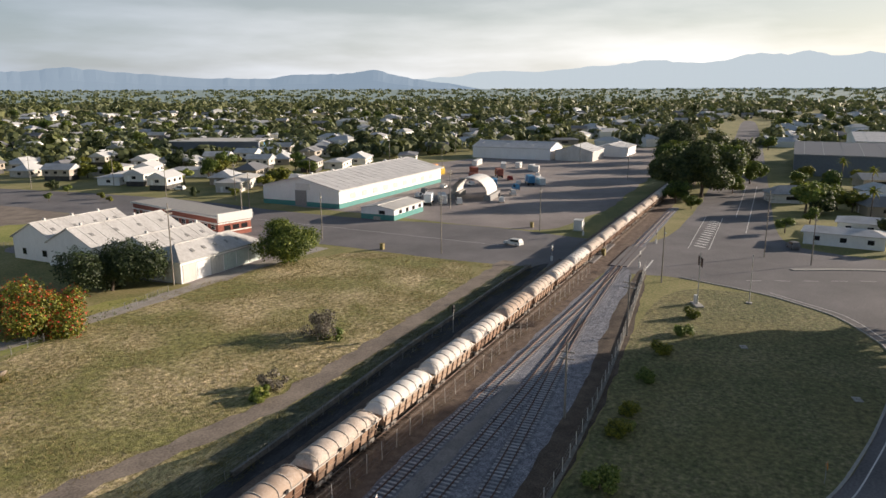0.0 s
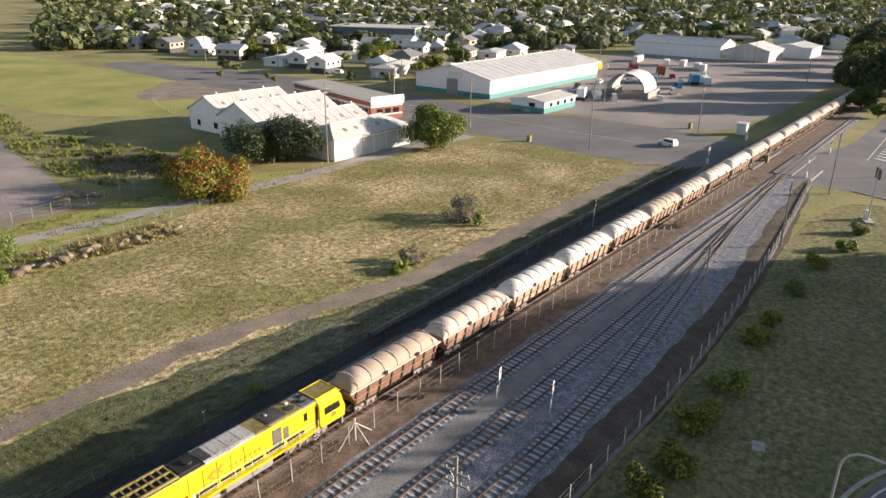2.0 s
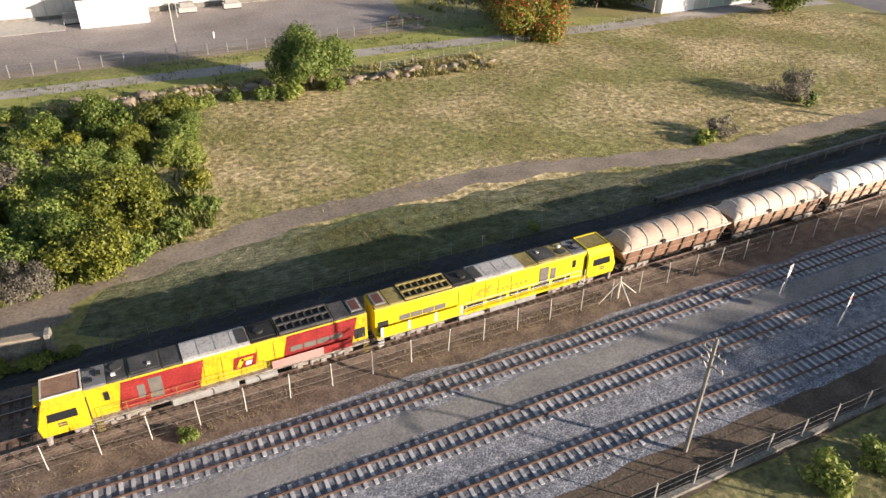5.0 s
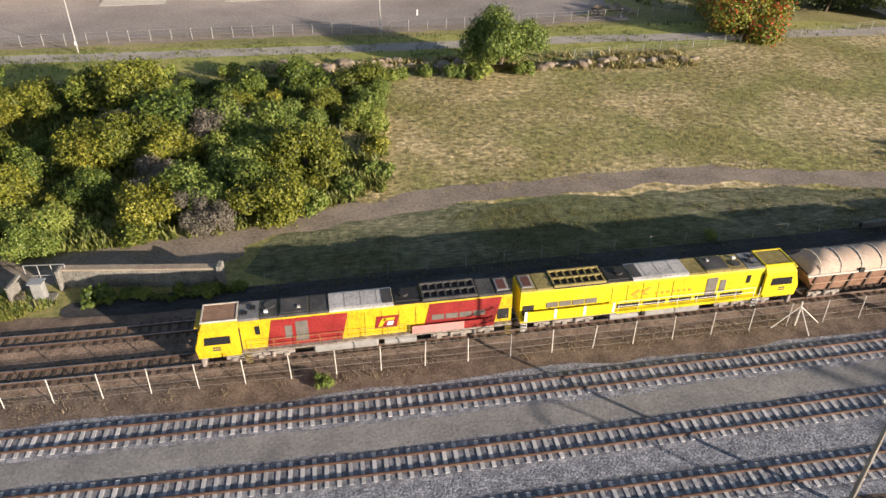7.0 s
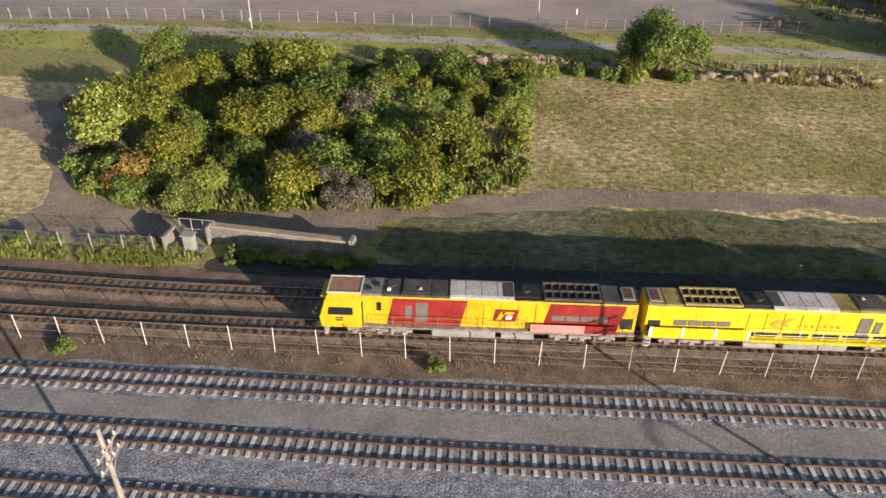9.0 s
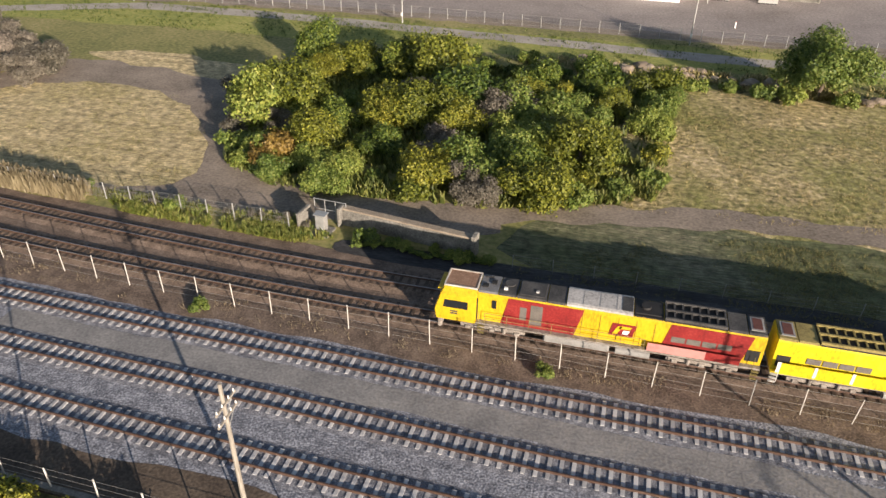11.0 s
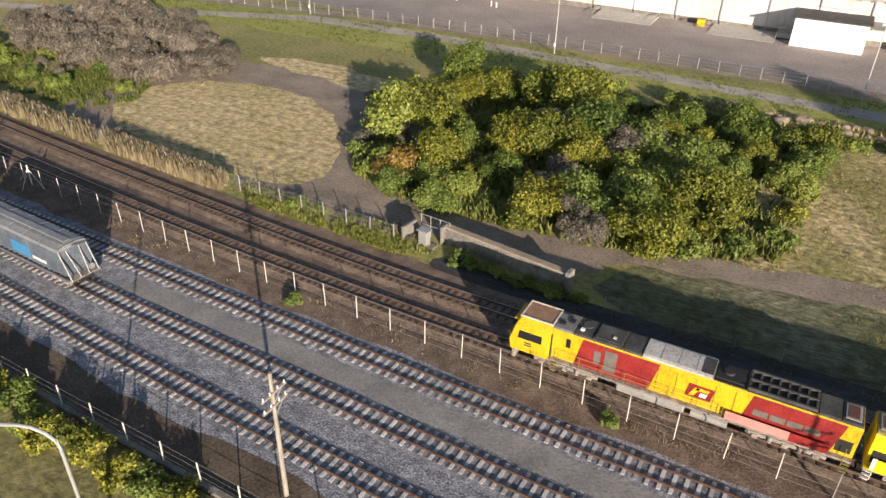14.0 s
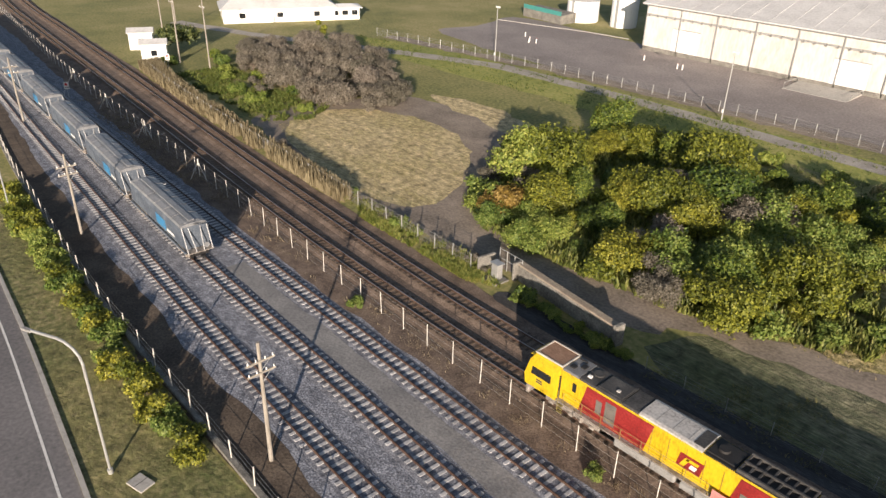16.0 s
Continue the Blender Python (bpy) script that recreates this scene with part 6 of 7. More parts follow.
for x, y, rz in ((-116.5, 57.3, 65), (-128, 59.5, 65)):
    ob = thing("small_hut", x, y, 0, rz, "small white hut with a flat roof by the line", "hut", "huts by the line")
    part("wall", B(-2.2, 2.2, -1.8, 1.8, 0, 3.2), M["wallw"], ob)
    part("roof", prism([(-2.1, 3.2), (2.1, 3.2), (2.1, 3.35), (0, 4.0), (-2.1, 3.35)], -2.5, 2.5), M["roofw"], ob)
    part("window", B(-0.5, 0.5, -1.85, -1.75, 1.2, 2.2), M["glass"], ob)
    part("door", B(-2.25, -2.15, -0.5, 0.4, 0, 2.1), M["wallc"], ob)

# houses on a loose street grid
taken = [(224, 205), (206, 232), (236, 235), (201, 214), (250, 214), (208, 246), (215, 190), (322, 297)]


def clear(x, y, d):
    return all(math.dist((x, y), t) > d for t in taken)


def town_ok(x, y):
    if y > 0 and x < 470 and y < 172:
        return False
    if x < 196 and y > 0:
        return False
    if 18 < y < 62 and x < 900:
        return False
    if 334 < x < 530 and y < 2:
        return False
    if y < 0 and x < 230:
        return False
    az = math.degrees(math.atan2(y, x))
    return -9 < az < 62 and 150 < math.hypot(x, y) < 1300


def rise(n, seed):
    rs = random.Random(seed)
    out = []
    while len(out) < n:
        r = 150 + 1150 * rs.random() ** 1.5
        az = radians(rs.uniform(-9, 62))
        x, y = r * math.cos(az), r * math.sin(az)
        if town_ok(x, y):
            out.append((x, y))
    return out


placed = 0
for i in range(10):
    for j in range(10):
        x, y = 204 + i * 23 + RNG.uniform(-4, 4), 184 + j * 29 + RNG.uniform(-5, 5) + i * 4
        if RNG.random() < 0.85 and town_ok(x, y) and clear(x, y, 15):
            taken.append((x, y))
            copy_thing(RNG.choice(H), pose(x, y, 0, 0, 0, RNG.choice((20, 110, 200, 290)) + RNG.uniform(-5, 5)))
            placed += 1
F = [house(430, 150, 25, 13, 9, 2.8, "low", far=True), house(455, 172, 20, 12, 8, 2.7, "high", far=True), house(480, 140, 115, 18, 9, 2.9, "wide", far=True)]
taken += [(430, 150), (455, 172), (480, 140)]
for x, y in rise(1600, 21):
    x, y = round(x / 19) * 19 + RNG.uniform(-3, 3), round(y / 26) * 26 + RNG.uniform(-4, 4)
    if placed < 290 and town_ok(x, y) and clear(x, y, 16.5):
        taken.append((x, y))
        copy_thing(RNG.choice(F), pose(x, y, 0, 0, 0, RNG.choice((20, 110, 200, 290)) + RNG.uniform(-6, 6)))
        placed += 1


# ---- vehicles ----
def car(x, y, rz, mat, label="white sport utility car waiting on the road", van=False):
    ob = thing("car", x, y, 0, rz, label, "car", "cars and trucks")
    h = 1.75 if not van else 2.2
    prof = [(-2.3, 0.35), (2.3, 0.35), (2.35, 0.75), (2.2, 0.98), (1.2, 1.05), (0.55, h - 0.08), (-1.9, h), (-2.3, 1.0)]
    bm = bmesh.new()
    a = [bm.verts.new((px, -0.9 if z < 1.2 else -0.72, z)) for px, z in prof]
    b = [bm.verts.new((px, 0.9 if z < 1.2 else 0.72, z)) for px, z in prof]
    for i in range(len(prof)):
        j = (i + 1) % len(prof)
        bm.faces.new((a[i], a[j], b[j], b[i]))
    bm.faces.new(a)
    bm.faces.new(b[::-1])
    bmesh.ops.recalc_face_normals(bm, faces=bm.faces)
    body = part("body", bm, mat, ob)
    for s in (-1, 1):
        part("side_window", prism([(s * 0.90, 1.08), (s * 0.82, 1.08), (s * 0.72, h - 0.15), (s * 0.79, h - 0.15)], -1.9, 0.45), M["glass"], body)
        for xx in (-1.4, 1.45):
            w = part("wheel", R((xx, s * 0.72, 0.34), (xx, s * 0.93, 0.34), 0.34, n=16), M["tyre"], ob)
            part("rim", R((xx, s * 0.93, 0.34), (xx, s * 0.945, 0.34), 0.2, n=12), M["galv"], w)
    part("windscreen", B(0.75, 0.95, -0.68, 0.68, 1.12, h - 0.28), M["glass"], body)
    part("headlight", B(2.28, 2.36, -0.8, -0.5, 0.7, 0.85), M["white"], body)
    part("headlight", B(2.28, 2.36, 0.5, 0.8, 0.7, 0.85), M["white"], body)
    return ob


car(161.4, 58.6, -80 + 155, M["white"])
for x, y, rz, m in ((214, 97, 30, "white"), (206, 109, 80, "tan"), (200, 112, 70, "white"), (222, 116, 10, "white"), (230, 118, 15, "grey"), (240, 88, 30, "white"), (254, 92, 40, "blue"), (268, 96, 20, "white"), (280, 104, 30, "red"), (246, 118, 10, "white"), (224, 86, 20, "white"), (258, 112, 40, "white"), (217, 195, 110, "white"), (200, 206, 100, "white"), (292, 96, 10, "white"), (186, -2, 20, "grey"), (270, 180, 20, "white"), (276, 176, 30, "white")):
    car(x, y, rz, M[m], "parked vehicle in the yard", van=RNG.random() < 0.4)


def truck(x, y, rz, mat, box_mat, label):
    ob = thing("truck", x, y, 0, rz, label, "truck", "cars and trucks")
    part("cab", B(2.6, 4.6, -1.2, 1.2, 0.6, 2.9, bevel=0.15), M[mat], ob)
    part("windscreen", B(4.55, 4.63, -1.0, 1.0, 1.7, 2.6), M["glass"], ob)
    part("cargo_box", B(-4.4, 2.4, -1.25, 1.25, 1.1, 3.7, bevel=0.04), M[box_mat], ob)
    part("chassis", B(-4.4, 4.4, -0.5, 0.5, 0.6, 1.0), M["black"], ob)
    for xx in (-3.2, -2.1, 3.4):
        for s in (-1, 1):
            part("wheel", R((xx, s * 0.85, 0.5), (xx, s * 1.2, 0.5), 0.5, n=14), M["tyre"], ob)


truck(262, 108, 35, "white", "white", "white box truck parked in the yard")
truck(270, 92, 30, "white", "blue", "white and blue truck parked in the yard")
truck(210, 106, 20, "white", "wallw", "pale trailer truck parked in the yard")
truck(288, 112, 30, "orange", "brick", "orange and rust machinery truck")
truck(240, 96, 30, "white", "white", "white truck beside the canopy")

# ---- plants ----
tree("round_tree", 124.0, 97.0, 10.6, 6.3, L["green"], 3, n=18, count=22000, size=0.22, low=0.02, label="dense round olive-green tree beside the sheds")
tree("dark_tree", 92, 113, 9.0, 11.5, L["dark"], 4, n=14, count=20000, size=0.24, low=0.02, label="dark spreading bush against the white sheds")
tree("flowering_tree", 71.5, 106, 6.8, 10.2, L["olive"], 5, n=16, count=20000, size=0.21, low=0.0, label="low spreading tree covered in red blossom", extra=(L["flame"], 0.13, "red blossom"))
tree("path_tree", 28.4, 92.6, 8.4, 6.6, L["bright"], 16, n=24, count=26000, size=0.165, low=0.14, label="leafy green tree beside the boulders")
tree("twiggy_bush", 88.5, 62.5, 4.0, 4.6, L["dry"], 7, n=9, count=2200, size=0.16, low=0.1, label="sparse twiggy bush in the dry field", category="bush")
tree("green_shrub", 88, 60.2, 1.3, 3.4, L["bright"], 8, n=8, count=1500, size=0.2, low=0.0, label="low green shrub under the twiggy bush", category="bush")
tree("green_shrub", 66, 56.2, 1.4, 2.2, L["bright"], 9, n=6, count=1100, size=0.2, low=0.0, label="low green shrub beside the dirt track", category="bush")
tree("twiggy_bush", 69.5, 57.5, 2.0, 2.8, L["dry"], 10, n=6, count=900, size=0.15, low=0.05, label="dry twiggy shrub beside the dirt track", category="bush")

# thicket beside the track: each bush an object, from a few grown forms
gt = dict(category="bush", group="bushes of the thicket")
forms = {
    "olive": [tree("thicket_bush", -20 + 3 * k, 70 + k, 5.0, 3.6, L["olive"], 20 + k, n=12, count=11500, size=0.15, low=0.0, label="olive-green bush in the dense thicket", **gt) for k in range(3)],
    "green": [tree("thicket_bush", -4 + 3 * k, 66 + k, 4.2, 3.4, L["bright"], 30 + k, n=12, count=11500, size=0.145, low=0.0, label="bright green bush in the dense thicket", **gt) for k in range(2)],
    "dark": [tree("thicket_bush", -24 + 4 * k, 84 + k, 5.6, 3.8, L["green"], 40 + k, n=12, count=11500, size=0.155, low=0.0, label="dark green bush in the dense thicket", **gt) for k in range(2)],
    "dry": [tree("thicket_bush", -10 + 4 * k, 75 + k, 4.2, 2.6, L["dry"], 50 + k, n=9, count=9000, size=0.10, low=0.0, label="bare grey-brown bush in the thicket", **gt) for k in range(2)],
    "rusty": [tree("thicket_bush", -28, 58, 3.8, 2.8, L["rusty"], 55, n=9, count=7500, size=0.15, low=0.0, label="rust-coloured bush at the thicket's edge", **gt)],
}


gs = dict(category="shrub", group="shrubs and hedge plants")
small = {
    "olive": tree("shrub", -58, 18.0, 1.9, 1.5, L["olive"], 101, n=8, count=2200, size=0.12, low=0.0, label="clipped olive-green hedge shrub", **gs),
    "green": tree("shrub", -55, 17.8, 1.8, 1.5, L["bright"], 102, n=8, count=2200, size=0.12, low=0.0, label="bright green low shrub", **gs),
    "dark": tree("shrub", -14.2, 46.2, 1.5, 1.3, L["green"], 103, n=7, count=1800, size=0.12, low=0.0, label="dark green low shrub", **gs),
    "dry": tree("shrub", -60, 50.0, 1.5, 1.3, L["dry"], 104, n=7, count=3200, size=0.06, low=0.0, label="dry brown low shrub", **gs),
}


def grow(kind, x, y, s):
    m = pose(x, y, 0, 0, 0, RNG.uniform(0, 360))
    if s < 0.63 and kind in small:
        q, s = copy_thing(small[kind], m), s * 2.3
    else:
        q = copy_thing(RNG.choice(forms[kind]), m)
    q.scale = (s, s, s * RNG.uniform(0.85, 1.1))
    return q


EDGE = [(-33, 57), (-27, 53.6), (-16, 53.8), (-6, 54.6), (2, 57), (9, 60), (11, 74), (10, 86), (-5, 91), (-22, 92), (-34, 88), (-36, 72)]


def inside(x, y, poly):
    c, j = False, len(poly) - 1
    for i in range(len(poly)):
        (xi, yi), (xj, yj) = poly[i], poly[j]
        if (yi > y) != (yj > y) and x < (xj - xi) * (y - yi) / (yj - yi) + xi:
            c = not c
        j = i
    return c


DRY = ((-16.5, 73, 1.3), (-18, 75.5, 1.1), (-12.3, 65.3, 0.9), (-13.5, 62, 0.8), (-6.6, 55.6, 0.75), (-8.6, 56.4, 0.8), (-31, 65, 0.7))
spots = [p[:2] for p in DRY]
for _ in range(3000):
    x, y = RNG.uniform(-38, 12), RNG.uniform(52, 93)
    if len(spots) < 86 and inside(x, y, EDGE) and all(math.dist((x, y), p) > (3.0 if y < 62 else 4.1) for p in spots):
        spots.append((x, y))
for x, y in spots[len(DRY):]:
    r = RNG.random()
    if x > -2 and y < 84:
        kind = "green" if r < 0.75 else "olive"
    elif y > 78:
        kind = "dark" if r < 0.5 else "olive"
    elif y < 60:
        kind = "green" if r < 0.5 else "olive" if r < 0.85 else "dry" if r < 0.88 else "dark"
    else:
        kind = "olive" if r < 0.45 else "dark" if r < 0.66 else "dry" if r < 0.74 else "green" if r < 0.985 else "rusty"
    s = RNG.choice((0.42, 0.6, 0.75, 0.95, 1.15)) * RNG.uniform(0.9, 1.1) * (0.8 if y < 58 else 0.85 if x > 0 else 1.0) * (1.15 if 64 < y < 84 and x < -4 else 1)
    grow(kind, x, y, s)
for x, y, k in DRY:
    grow("dry", x, y, k)
grow("dry", -38.5, 73, 1.1)
grow("dry", -35, 64, 0.8)
# grey thicket farther along
EDGE2 = [(-69, 62), (-67, 75), (-80, 85), (-100, 89), (-116, 82), (-112, 66), (-92, 60), (-82, 57)]
spots = []
for _ in range(3000):
    x, y = RNG.uniform(-118, -66), RNG.uniform(55, 90)
    if len(spots) < 46 and inside(x, y, EDGE2) and all(math.dist((x, y), p) > 4.0 for p in spots):
        spots.append((x, y))
for x, y in spots:
    front = y < 66
    grow(RNG.choice(("green", "dark", "dry")) if front else "dry", x, y, RNG.uniform(0.4, 0.6) if front else RNG.uniform(0.85, 1.35))
grow("green", -112, 58, 0.5)
tree("canopy_tree", -119, 63, 6.0, 4.2, L["dark"], 61, n=8, count=3000, size=0.26, low=0.35, label="spreading tree beside the small huts")
tree("narrow_tree", -108, 88, 7.0, 1.6, L["olive"], 62, n=7, count=2200, size=0.24, low=0.02, label="narrow upright tree in the grass")

# hedge and shrubs along the lawn
for i in range(27):
    x = -66 + i * 1.95 + RNG.uniform(-0.5, 0.5)
    grow(RNG.choice(("olive", "green")), x, curve_y(SOUTH, x) - 1.8 + RNG.uniform(-0.4, 0.4), RNG.uniform(0.34, 0.5))
for x, y, s in ((36, 14.6, 0.5), (40, 14.2, 0.45), (44.5, 14.2, 0.5), (49, 13.6, 0.55), (55.8, 13.9, 0.55), (58, 13.6, 0.4), (63.5, 13.8, 0.62), (75, 14.2, 0.5), (77, 14, 0.35), (80.5, 14.2, 0.42), (91.5, 14.6, 0.45), (102, 14.6, 0.5), (112, 12.6, 0.5), (121, 12.8, 0.45)):
    grow(RNG.choice(("green", "olive")), x, y, s)

# scrub along the back fence and drain
for i in range(34):
    x = -104 + i * 2.55
    grow(RNG.choice(("dry", "green", "dry", "olive")), x, curve_y([(-112, 54.2), (-96, 51.8), (-70, 49.6), (-46, 48.2), (-21, 47.4)], x) + RNG.uniform(-0.6, 0.6), RNG.uniform(0.18, 0.34))
for i in range(16):
    grow(RNG.choice(("green", "dark")), -15 + i * 0.75, 46.3 + RNG.uniform(-0.6, 0.5), RNG.uniform(0.15, 0.26))
for x, y, s in ((10, 90, 0.6), (14, 91, 0.5), (18, 92, 0.45), (22, 90.5, 0.5), (25, 89.5, 0.6), (31, 89.8, 0.5), (0, 93.5, 0.6), (-8, 95, 0.5), (-16, 96, 0.5), (36, 47.2, 0.2), (-23, 34.8, 0.25), (2, 34.6, 0.22)):
    grow("green", x, y, s)
for i in range(14):
    grow("dark", 74 + RNG.uniform(-5, 9), 128 + i * 3.2, RNG.uniform(0.25, 0.4))

# town trees: a few forms, copied
gt = dict(category="tree", group="trees of the town")
TF = [tree("town_tree", 232, 222, 10, 5.4, L["green"], 70, n=9, count=2600, size=0.48, low=0.2, label="leafy tree among the houses", **gt),
      tree("town_tree", 244, 250, 12, 6.2, L["dark"], 71, n=10, count=2900, size=0.5, low=0.15, label="tall dark tree among the houses", **gt),
      tree("town_tree", 218, 262, 8, 4.6, L["olive"], 72, n=8, count=2200, size=0.44, low=0.15, label="olive-green tree among the houses", **gt),
      tree("town_tree", 262, 240, 11, 5.0, L["bright"], 73, n=9, count=2400, size=0.46, low=0.2, label="bright green tree among the houses", **gt)]
n = 0
for x, y in rise(1500, 33):
    if n < 255 and clear(x, y, 8.5):
        taken.append((x, y))
        d = math.hypot(x, y)
        q = copy_thing(TF[(n * 7 + int(x)) % 4], pose(x, y, 0, 0, 0, RNG.uniform(0, 360)))
        k = RNG.uniform(0.65, 1.15) * (1.0 if d < 500 else 1.15)
        q.scale = (k, k, k * RNG.uniform(0.8, 1.05))
        n += 1
for x, y, k in ((190, 188, 0.35), (196, 176, 0.45), (172, 214, 0.35), (168, 205, 0.3), (176, 236, 0.4), (180, 250, 0.4), (228, 176, 0.35), (236, 178, 0.4), (246, 182, 0.3), (161, 226, 0.35)):
    copy_thing(TF[RNG.randrange(4)], pose(x, y, 0, 0, 0, RNG.uniform(0, 360))).scale = (k, k, k)

# great trees along the line beyond the crossing
gt = dict(category="tree", group="great trees by the line")
BIG = [tree("fig_tree", 262, 27, 21, 13, L["dark"], 80, n=20, count=17000, size=0.5, low=0.08, label="huge dark fig tree beside the railway", **gt),
       tree("fig_tree", 296, 24, 20, 12, L["green"], 81, n=20, count=16000, size=0.5, low=0.08, label="huge green fig tree beside the railway", **gt)]
for x, y, k in ((276, 40, 0.7), (312, 44, 0.85), (330, 28, 0.95), (352, 48, 0.8), (388, 52, 0.85), (420, 58, 0.8), (308, 14, 0.55), (245, 33, 0.45), (460, 60, 0.8), (360, 22, 0.7), (500, 66, 0.8), (236, 27, 0.25), (276, 18, 0.35)):
    q = copy_thing(RNG.choice(BIG), pose(x, y, 0, 0, 0, RNG.uniform(0, 360)))
    q.scale = (k, k, k)
for x, y, k in ((262, -8, 0.9), (252, -14, 0.8), (272, -4, 0.9), (240, -9, 0.7), (286, -12, 1.0), (300, -3, 0.8), (222, -6, 0.55), (205, 0, 0.5), (206, -25, 0.7), (225, -30, 0.9), (310, -24, 1.0), (330, -6, 0.8), (248, -36, 0.8), (190, -24, 0.5), (320, -14, 0.7)):
    q = copy_thing(TF[RNG.randrange(4)], pose(x, y, 0, 0, 0, RNG.uniform(0, 360)))
    q.scale = (k, k, k)


def palm(x, y, h):
    ob = thing("palm_tree", x, y, 0, 0, "tall coconut palm with drooping fronds", "palm", "palms")
    part("trunk", R((0, 0, 0), (0.4, 0, h), 0.22, 0.13, n=8), M["trunk"], ob)
    for k in range(14):
        a = k * 2.4
        e = 0.9 - 1.4 * (k / 14)
        vs, fs = [], []
        for i in range(7):
            t = i / 6
            r = 3.2 * t
            z = h + math.sin(e) * r - 1.5 * t * t
            w = 0.45 * math.sin(math.pi * min(1, t + 0.12)) + 0.05
            c, s = math.cos(a), math.sin(a)
            rr = r * math.cos(e)
            vs += [(0.4 + c * rr - s * w, s * rr + c * w, z - 0.25 * w), (0.4 + c * rr, s * rr, z), (0.4 + c * rr + s * w, s * rr - c * w, z - 0.25 * w)]
        for i in range(6):
            q = 3 * i
            fs += [(q, q + 3, q + 4, q + 1), (q + 1, q + 4, q + 5, q + 2)]
        raw("frond", vs, fs, L["olive"], ob)


palm(300, -17, 11)
palm(292, -26, 9)
palm(240, -22, 8)

# unseen trees added across the street to shade the tracks and the lawn
gt = dict(category="tree", group="street trees")
ST = tree("street_tree", 64, -27, 13, 7.5, L["green"], 90, n=11, count=6000, size=0.48, low=0.42, label="large leafy tree added unseen beyond the street to cast shade", **gt)
for x, y, k in ((74, -31, 0.9), (84, -34, 1.1), (92, -36, 1.2), (103, -38, 1.45), (113, -38, 1.6), (74, -28, 0.75), (123, -38, 1.85), (133, -40, 1.85), (143, -42, 1.85), (153, -46, 1.85), (118, -50, 1.85), (108, -52, 1.6), (130, -54, 1.85), (98, -48, 1.35)):
    q = copy_thing(ST, pose(x, y, 0, 0, 0, RNG.uniform(0, 360)))
    q.scale = (k, k, k)

# far woods and grass, past counting
rs = np.random.RandomState(12)
n = 4300
r = 400 + 3800 * rs.rand(n) ** 1.5
az = np.radians(rs.uniform(-14, 66, n))
cx, cy = r * np.cos(az), r * np.sin(az)
keep = ~((cy > 18) & (cy < 64) & (cx < 900)) & ~((cx > 334) & (cx < 540) & (cy < 4)) & ~((cx < 480) & (cy < 172))
cx, cy, r = cx[keep], cy[keep], r[keep]
vs, fs = [], []
for i in range(len(cx)):
    m = 34 if r[i] < 1200 else 16 if r[i] < 2200 else 9
    lift = max(0.0, (r[i] - 2100) / 2240 * 33)
    w = rs.uniform(4, 8) * (1 if r[i] < 1200 else 2.2)
    hh = rs.uniform(5, 10)
    d = rs.normal(size=(m, 3))
    d /= np.linalg.norm(d, axis=1)[:, None]
    p = np.array([cx[i], cy[i], hh * 0.5]) + d * np.array([w, w, hh * 0.5]) * rs.uniform(0.7, 1.05, (m, 1))
    p[:, 2] = np.maximum(p[:, 2], 0.3) + lift
    t = np.cross(d, rs.normal(size=(m, 3)))
    t /= np.linalg.norm(t, axis=1)[:, None]
    b2 = np.cross(d, t)
    s = w * 0.3
    for k in range(m):
        q = len(vs)
        vs += [tuple(p[k] - t[k] * s), tuple(p[k] + b2[k] * s), tuple(p[k] + t[k] * s), tuple(p[k] - b2[k] * s)]
        fs.append((q, q + 1, q + 2, q + 3))
hv, hf, hm = [], [], []
for i in range(330):
    rr, aa = 430 + 1100 * rs.rand() ** 1.3, math.radians(rs.uniform(-8, 60))
    x, y = rr * math.cos(aa), rr * math.sin(aa)
    if not (clear(x, y, 13) and town_ok(x, y)):
        continue
    lx, ly, h, t = rs.uniform(6, 10), rs.uniform(4, 6), rs.uniform(3, 5.5), rs.uniform(0, 3.14)
    c, s = math.cos(t), math.sin(t)
    q = len(hv)
    for px, py, pz in ((-lx, -ly, 0), (lx, -ly, 0), (lx, ly, 0), (-lx, ly, 0), (-lx - 1, -ly - 1, h), (lx + 1, -ly - 1, h), (lx + 1, ly + 1, h), (-lx - 1, ly + 1, h), (-lx * 0.4, 0, h + 2.4), (lx * 0.4, 0, h + 2.4)):
        hv.append((x + px * c - py * s, y + px * s + py * c, pz))
    for f, m in (((0, 1, 5, 4), 0), ((1, 2, 6, 5), 0), ((2, 3, 7, 6), 0), ((3, 0, 4, 7), 0), ((4, 5, 9, 8), 1), ((6, 7, 8, 9), 1), ((5, 6, 9), 1), ((7, 4, 8), 1)):
        hf.append(tuple(q + k for k in f))
        hm.append(m)
ob = raw("far_houses", hv, hf, M["wallw"])
ob.data.materials.append(M["roofw"])
for p, m in zip(ob.data.polygons, hm):
    p.material_index = m
tagged(ob, "distant pale-roofed houses among trees", "houses", kind="stuff")
ob = raw("far_woods", vs, fs, L["far"])
tagged(ob, "distant dark green woods round the town", "woods", kind="stuff")


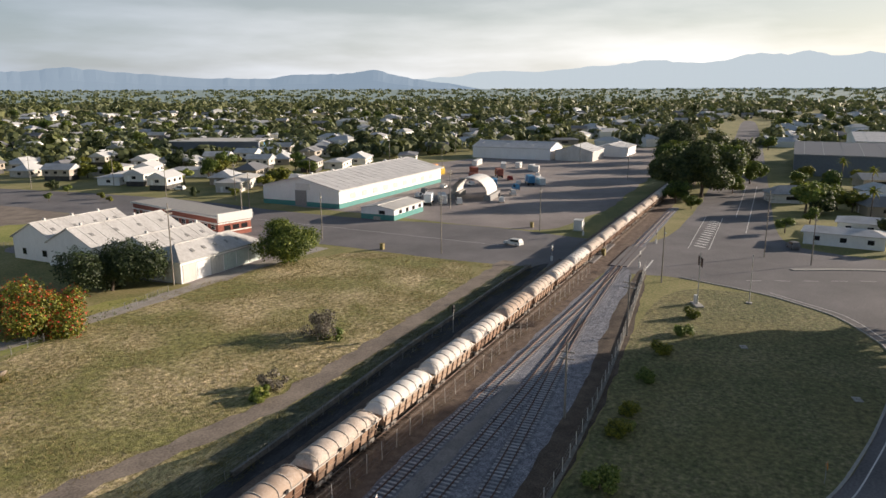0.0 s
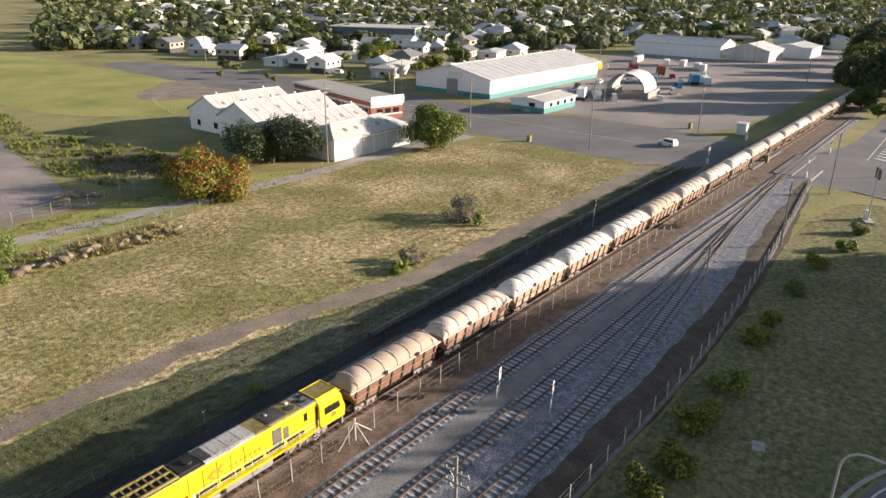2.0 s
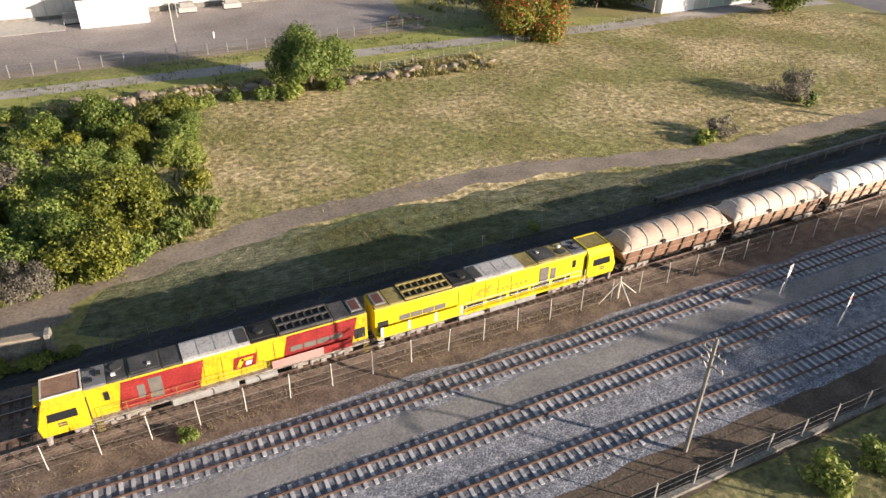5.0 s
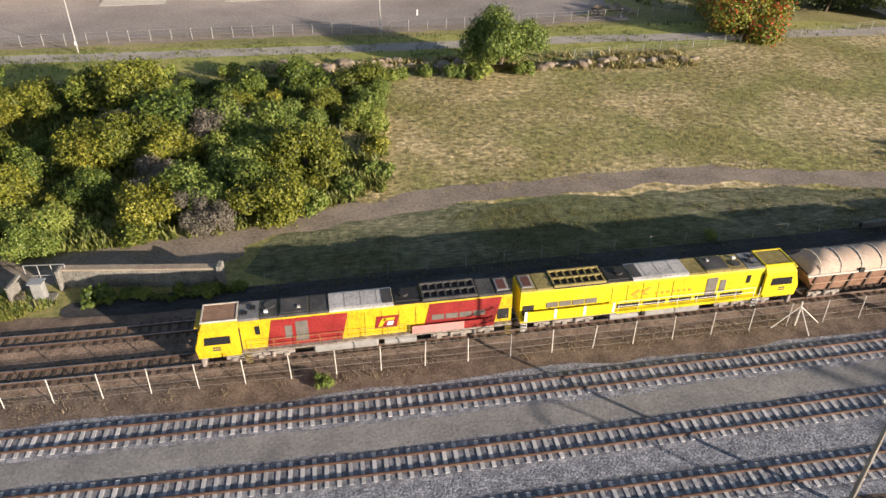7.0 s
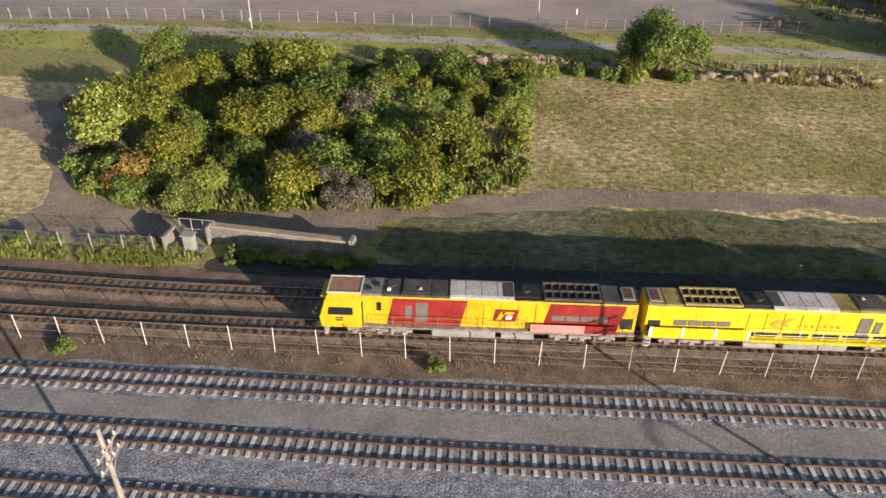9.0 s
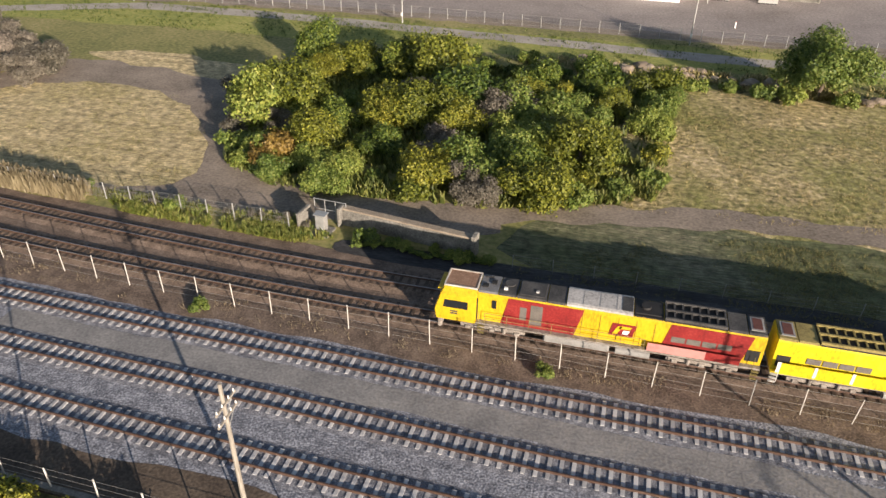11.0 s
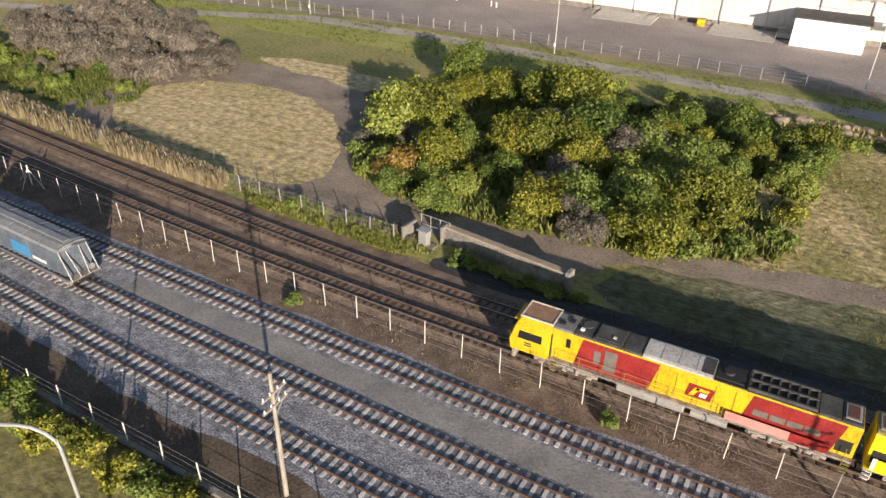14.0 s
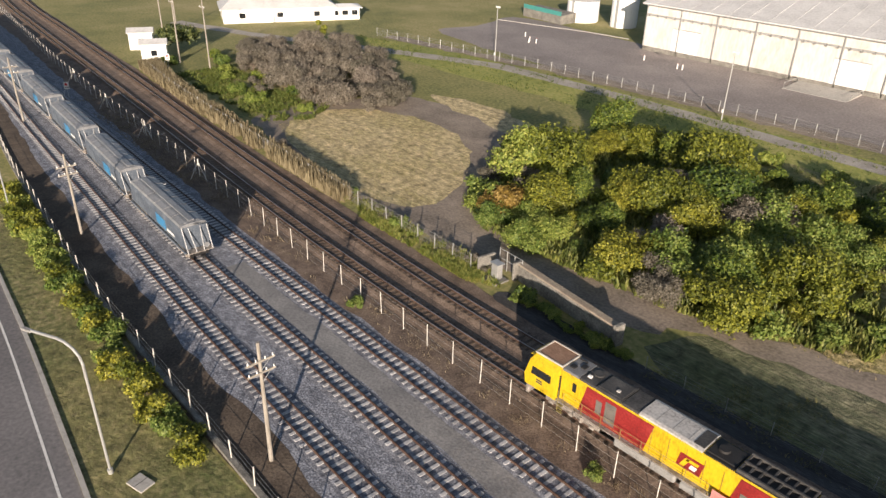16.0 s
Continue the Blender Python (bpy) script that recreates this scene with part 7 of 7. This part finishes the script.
def grass(name, region, count, hgt, mat, seed, label, x0, x1, y0, y1, lean=0.8):
    """Tufts of three leaning blades each, scattered over a region."""
    rr = random.Random(seed)
    vs, fs = [], []
    k = 0
    while k < count:
        x, y = rr.uniform(x0, x1), rr.uniform(y0, y1)
        if not inside(x, y, region) or noise.noise(Vector((x * 0.12, y * 0.12, seed))) + noise.noise(Vector((x * 0.6, y * 0.6, seed))) < rr.uniform(-0.3, 0.5):
            k += 0.25
            continue
        k += 1
        h = hgt * rr.uniform(0.5, 1.5)
        for _ in range(3):
            a = rr.uniform(0, 6.28)
            dx, dy = math.cos(a) * h * lean, math.sin(a) * h * lean
            w = h * 0.4
            q = len(vs)
            vs += [(x - dy * w, y + dx * w, 0.01), (x + dy * w, y - dx * w, 0.01), (x + dx, y + dy, h)]
            fs.append((q, q + 1, q + 2))
    ob = raw(name, vs, fs, mat)
    return tagged(ob, label, "grass", kind="stuff")


FIELD = [(-3, 57), (2, 84), (16, 92), (56, 95), (98, 102), (124, 98), (142, 88), (141, 56), (94, 54), (66, 55), (40, 60)]
grass("field_grass", FIELD, 52000, 0.2, L["grass"], 1, "patchy dry tufts over the mown field", -3, 142, 54, 103)
grass("bank_grass", [(-4, 45), (145, 46), (143, 52), (66, 51), (40, 56), (12, 55)], 40000, 0.17, L["lawn"], 2, "rough tufts on the bank", -5, 145, 45, 57)
grass("undergrowth", EDGE, 26000, 0.75, L["bushgrass"], 21, "lush green undergrowth of the thicket", -38, 12, 52, 93, 0.5)
grass("verge_weeds", [(-118, 90), (-70, 96), (10, 92), (60, 96), (98, 103), (64, 111), (-60, 110), (-112, 102)], 12000, 0.3, L["weed"], 3, "green weeds along the gravel path", -120, 100, 88, 112)
grass("straw", [(-69, 55), (-71, 62.5), (-67.5, 70), (-59.5, 73), (-48, 72.5), (-40.5, 65.5), (-35.5, 59), (-34, 52.5), (-38, 49), (-49, 49.6), (-59, 51.4)], 12000, 0.16, L["grass"], 4, "pale straw on the mown patch", -71, -33, 49, 74)
grass("fence_grass", [(-100, 37), (-30, 34.6), (0, 34.4), (60, 34.4), (140, 34), (140, 36.2), (60, 36.2), (0, 36.2), (-30, 37), (-100, 41.6)], 30000, 0.22, L["reed"], 5, "dry grass along the fence line", -100, 140, 33, 42, 0.45)
grass("scrub_weeds", [(-104, 55), (-72, 54), (-68, 60), (-72, 66), (-84, 64), (-104, 66)], 9000, 0.45, L["weed"], 12, "green weeds before the grey thicket", -105, -67, 53, 67)
grass("reeds", [(-112, 52.4), (-96, 50.2), (-70, 47.9), (-50, 46.7), (-41, 46.1), (-41, 47.9), (-50, 48.6), (-70, 50.2), (-96, 52.8), (-112, 56)], 26000, 1.25, L["reed"], 7, "tall dry tan reeds along the back fence", -112, -40, 46, 56, 0.2)
grass("trackside_weeds", [(-44, 45.9), (-20, 44.9), (-17, 46.6), (-22, 48.4), (-44, 48.6)], 7000, 0.4, L["weed"], 13, "green weeds by the back track", -44, -17, 44, 49)
grass("rock_grass", [(-4, 93), (20, 92), (56, 89), (56, 96), (20, 98), (-4, 99)], 6000, 0.5, L["grass"], 8, "long dry grass among the boulders", -4, 56, 88, 99)
grass("drain_weeds", [(98, 330), (84, 230), (74, 172), (82, 148), (82, 124), (72, 114), (62, 120), (60, 135), (62, 160), (70, 190), (80, 240), (92, 330)], 9000, 0.6, L["weed"], 9, "lush weeds in the drain", 58, 100, 112, 332)
grass("lawn_tufts", [(-75, 20), (-41, 18.6), (50, 16.8), (100, 19), (128, 19), (140, 14), (140, 2), (118, -14), (72, -6), (56, 3), (-16, 11.4), (-46, 14)], 14000, 0.14, L["lawn"], 6, "short lawn grass", -75, 141, -14, 21)

# ---- sleepers, piece by piece ----
bm = bmesh.new()
box(bm, -0.12, 0.12, -1.05, 1.05, -0.12, 0.0)
sl = bpy.data.meshes.new("sleeper")
bm.to_mesh(sl)
bm.free()
sl2 = sl.copy()
sl.materials.append(M["sleeper"])
sl2.materials.append(M["steel_sleeper"])
tracks = [q for q in bpy.data.objects if q.name.startswith("railway_track")]
tracks.sort(key=lambda q: q.name)
for (key, knots), top in zip(TRACKS.items(), tracks):
    zr = RAILZ[key]
    iron = key in ("main", "back")
    x0, x1 = SPAN[key]
    x, vs, fs = x0, [], []
    while x < x1:
        y = curve_y(knots, x)
        a = math.atan(curve_y(knots, x + 0.5) - curve_y(knots, x - 0.5)) + RNG.uniform(-0.012, 0.012)
        z = zr - 0.13 + RNG.uniform(-0.008, 0.008)
        if -44 < x < 70:
            p = new("sleeper", sl2 if iron else sl)
            p.parent = top
            p.matrix_basis = Matrix.LocRotScale((x, y, z), Euler((0, 0, a)), None)
        else:
            c, s = math.cos(a), math.sin(a)
            q = len(vs)
            for zz in (z - 0.1, z):
                for u, v in ((-0.12, -1.05), (0.12, -1.05), (0.12, 1.05), (-0.12, 1.05)):
                    vs.append((x + u * c - v * s, y + u * s + v * c, zz))
            fs += [tuple(q + i for i in f) for f in ((4, 5, 6, 7), (0, 1, 5, 4), (1, 2, 6, 5), (2, 3, 7, 6), (3, 0, 4, 7))]
        x += 0.683
    ob = raw("far_sleepers", vs, fs, M["steel_sleeper" if iron else "sleeper"], top)
    tagged(ob, "distant sleepers of the track", kind="stuff")
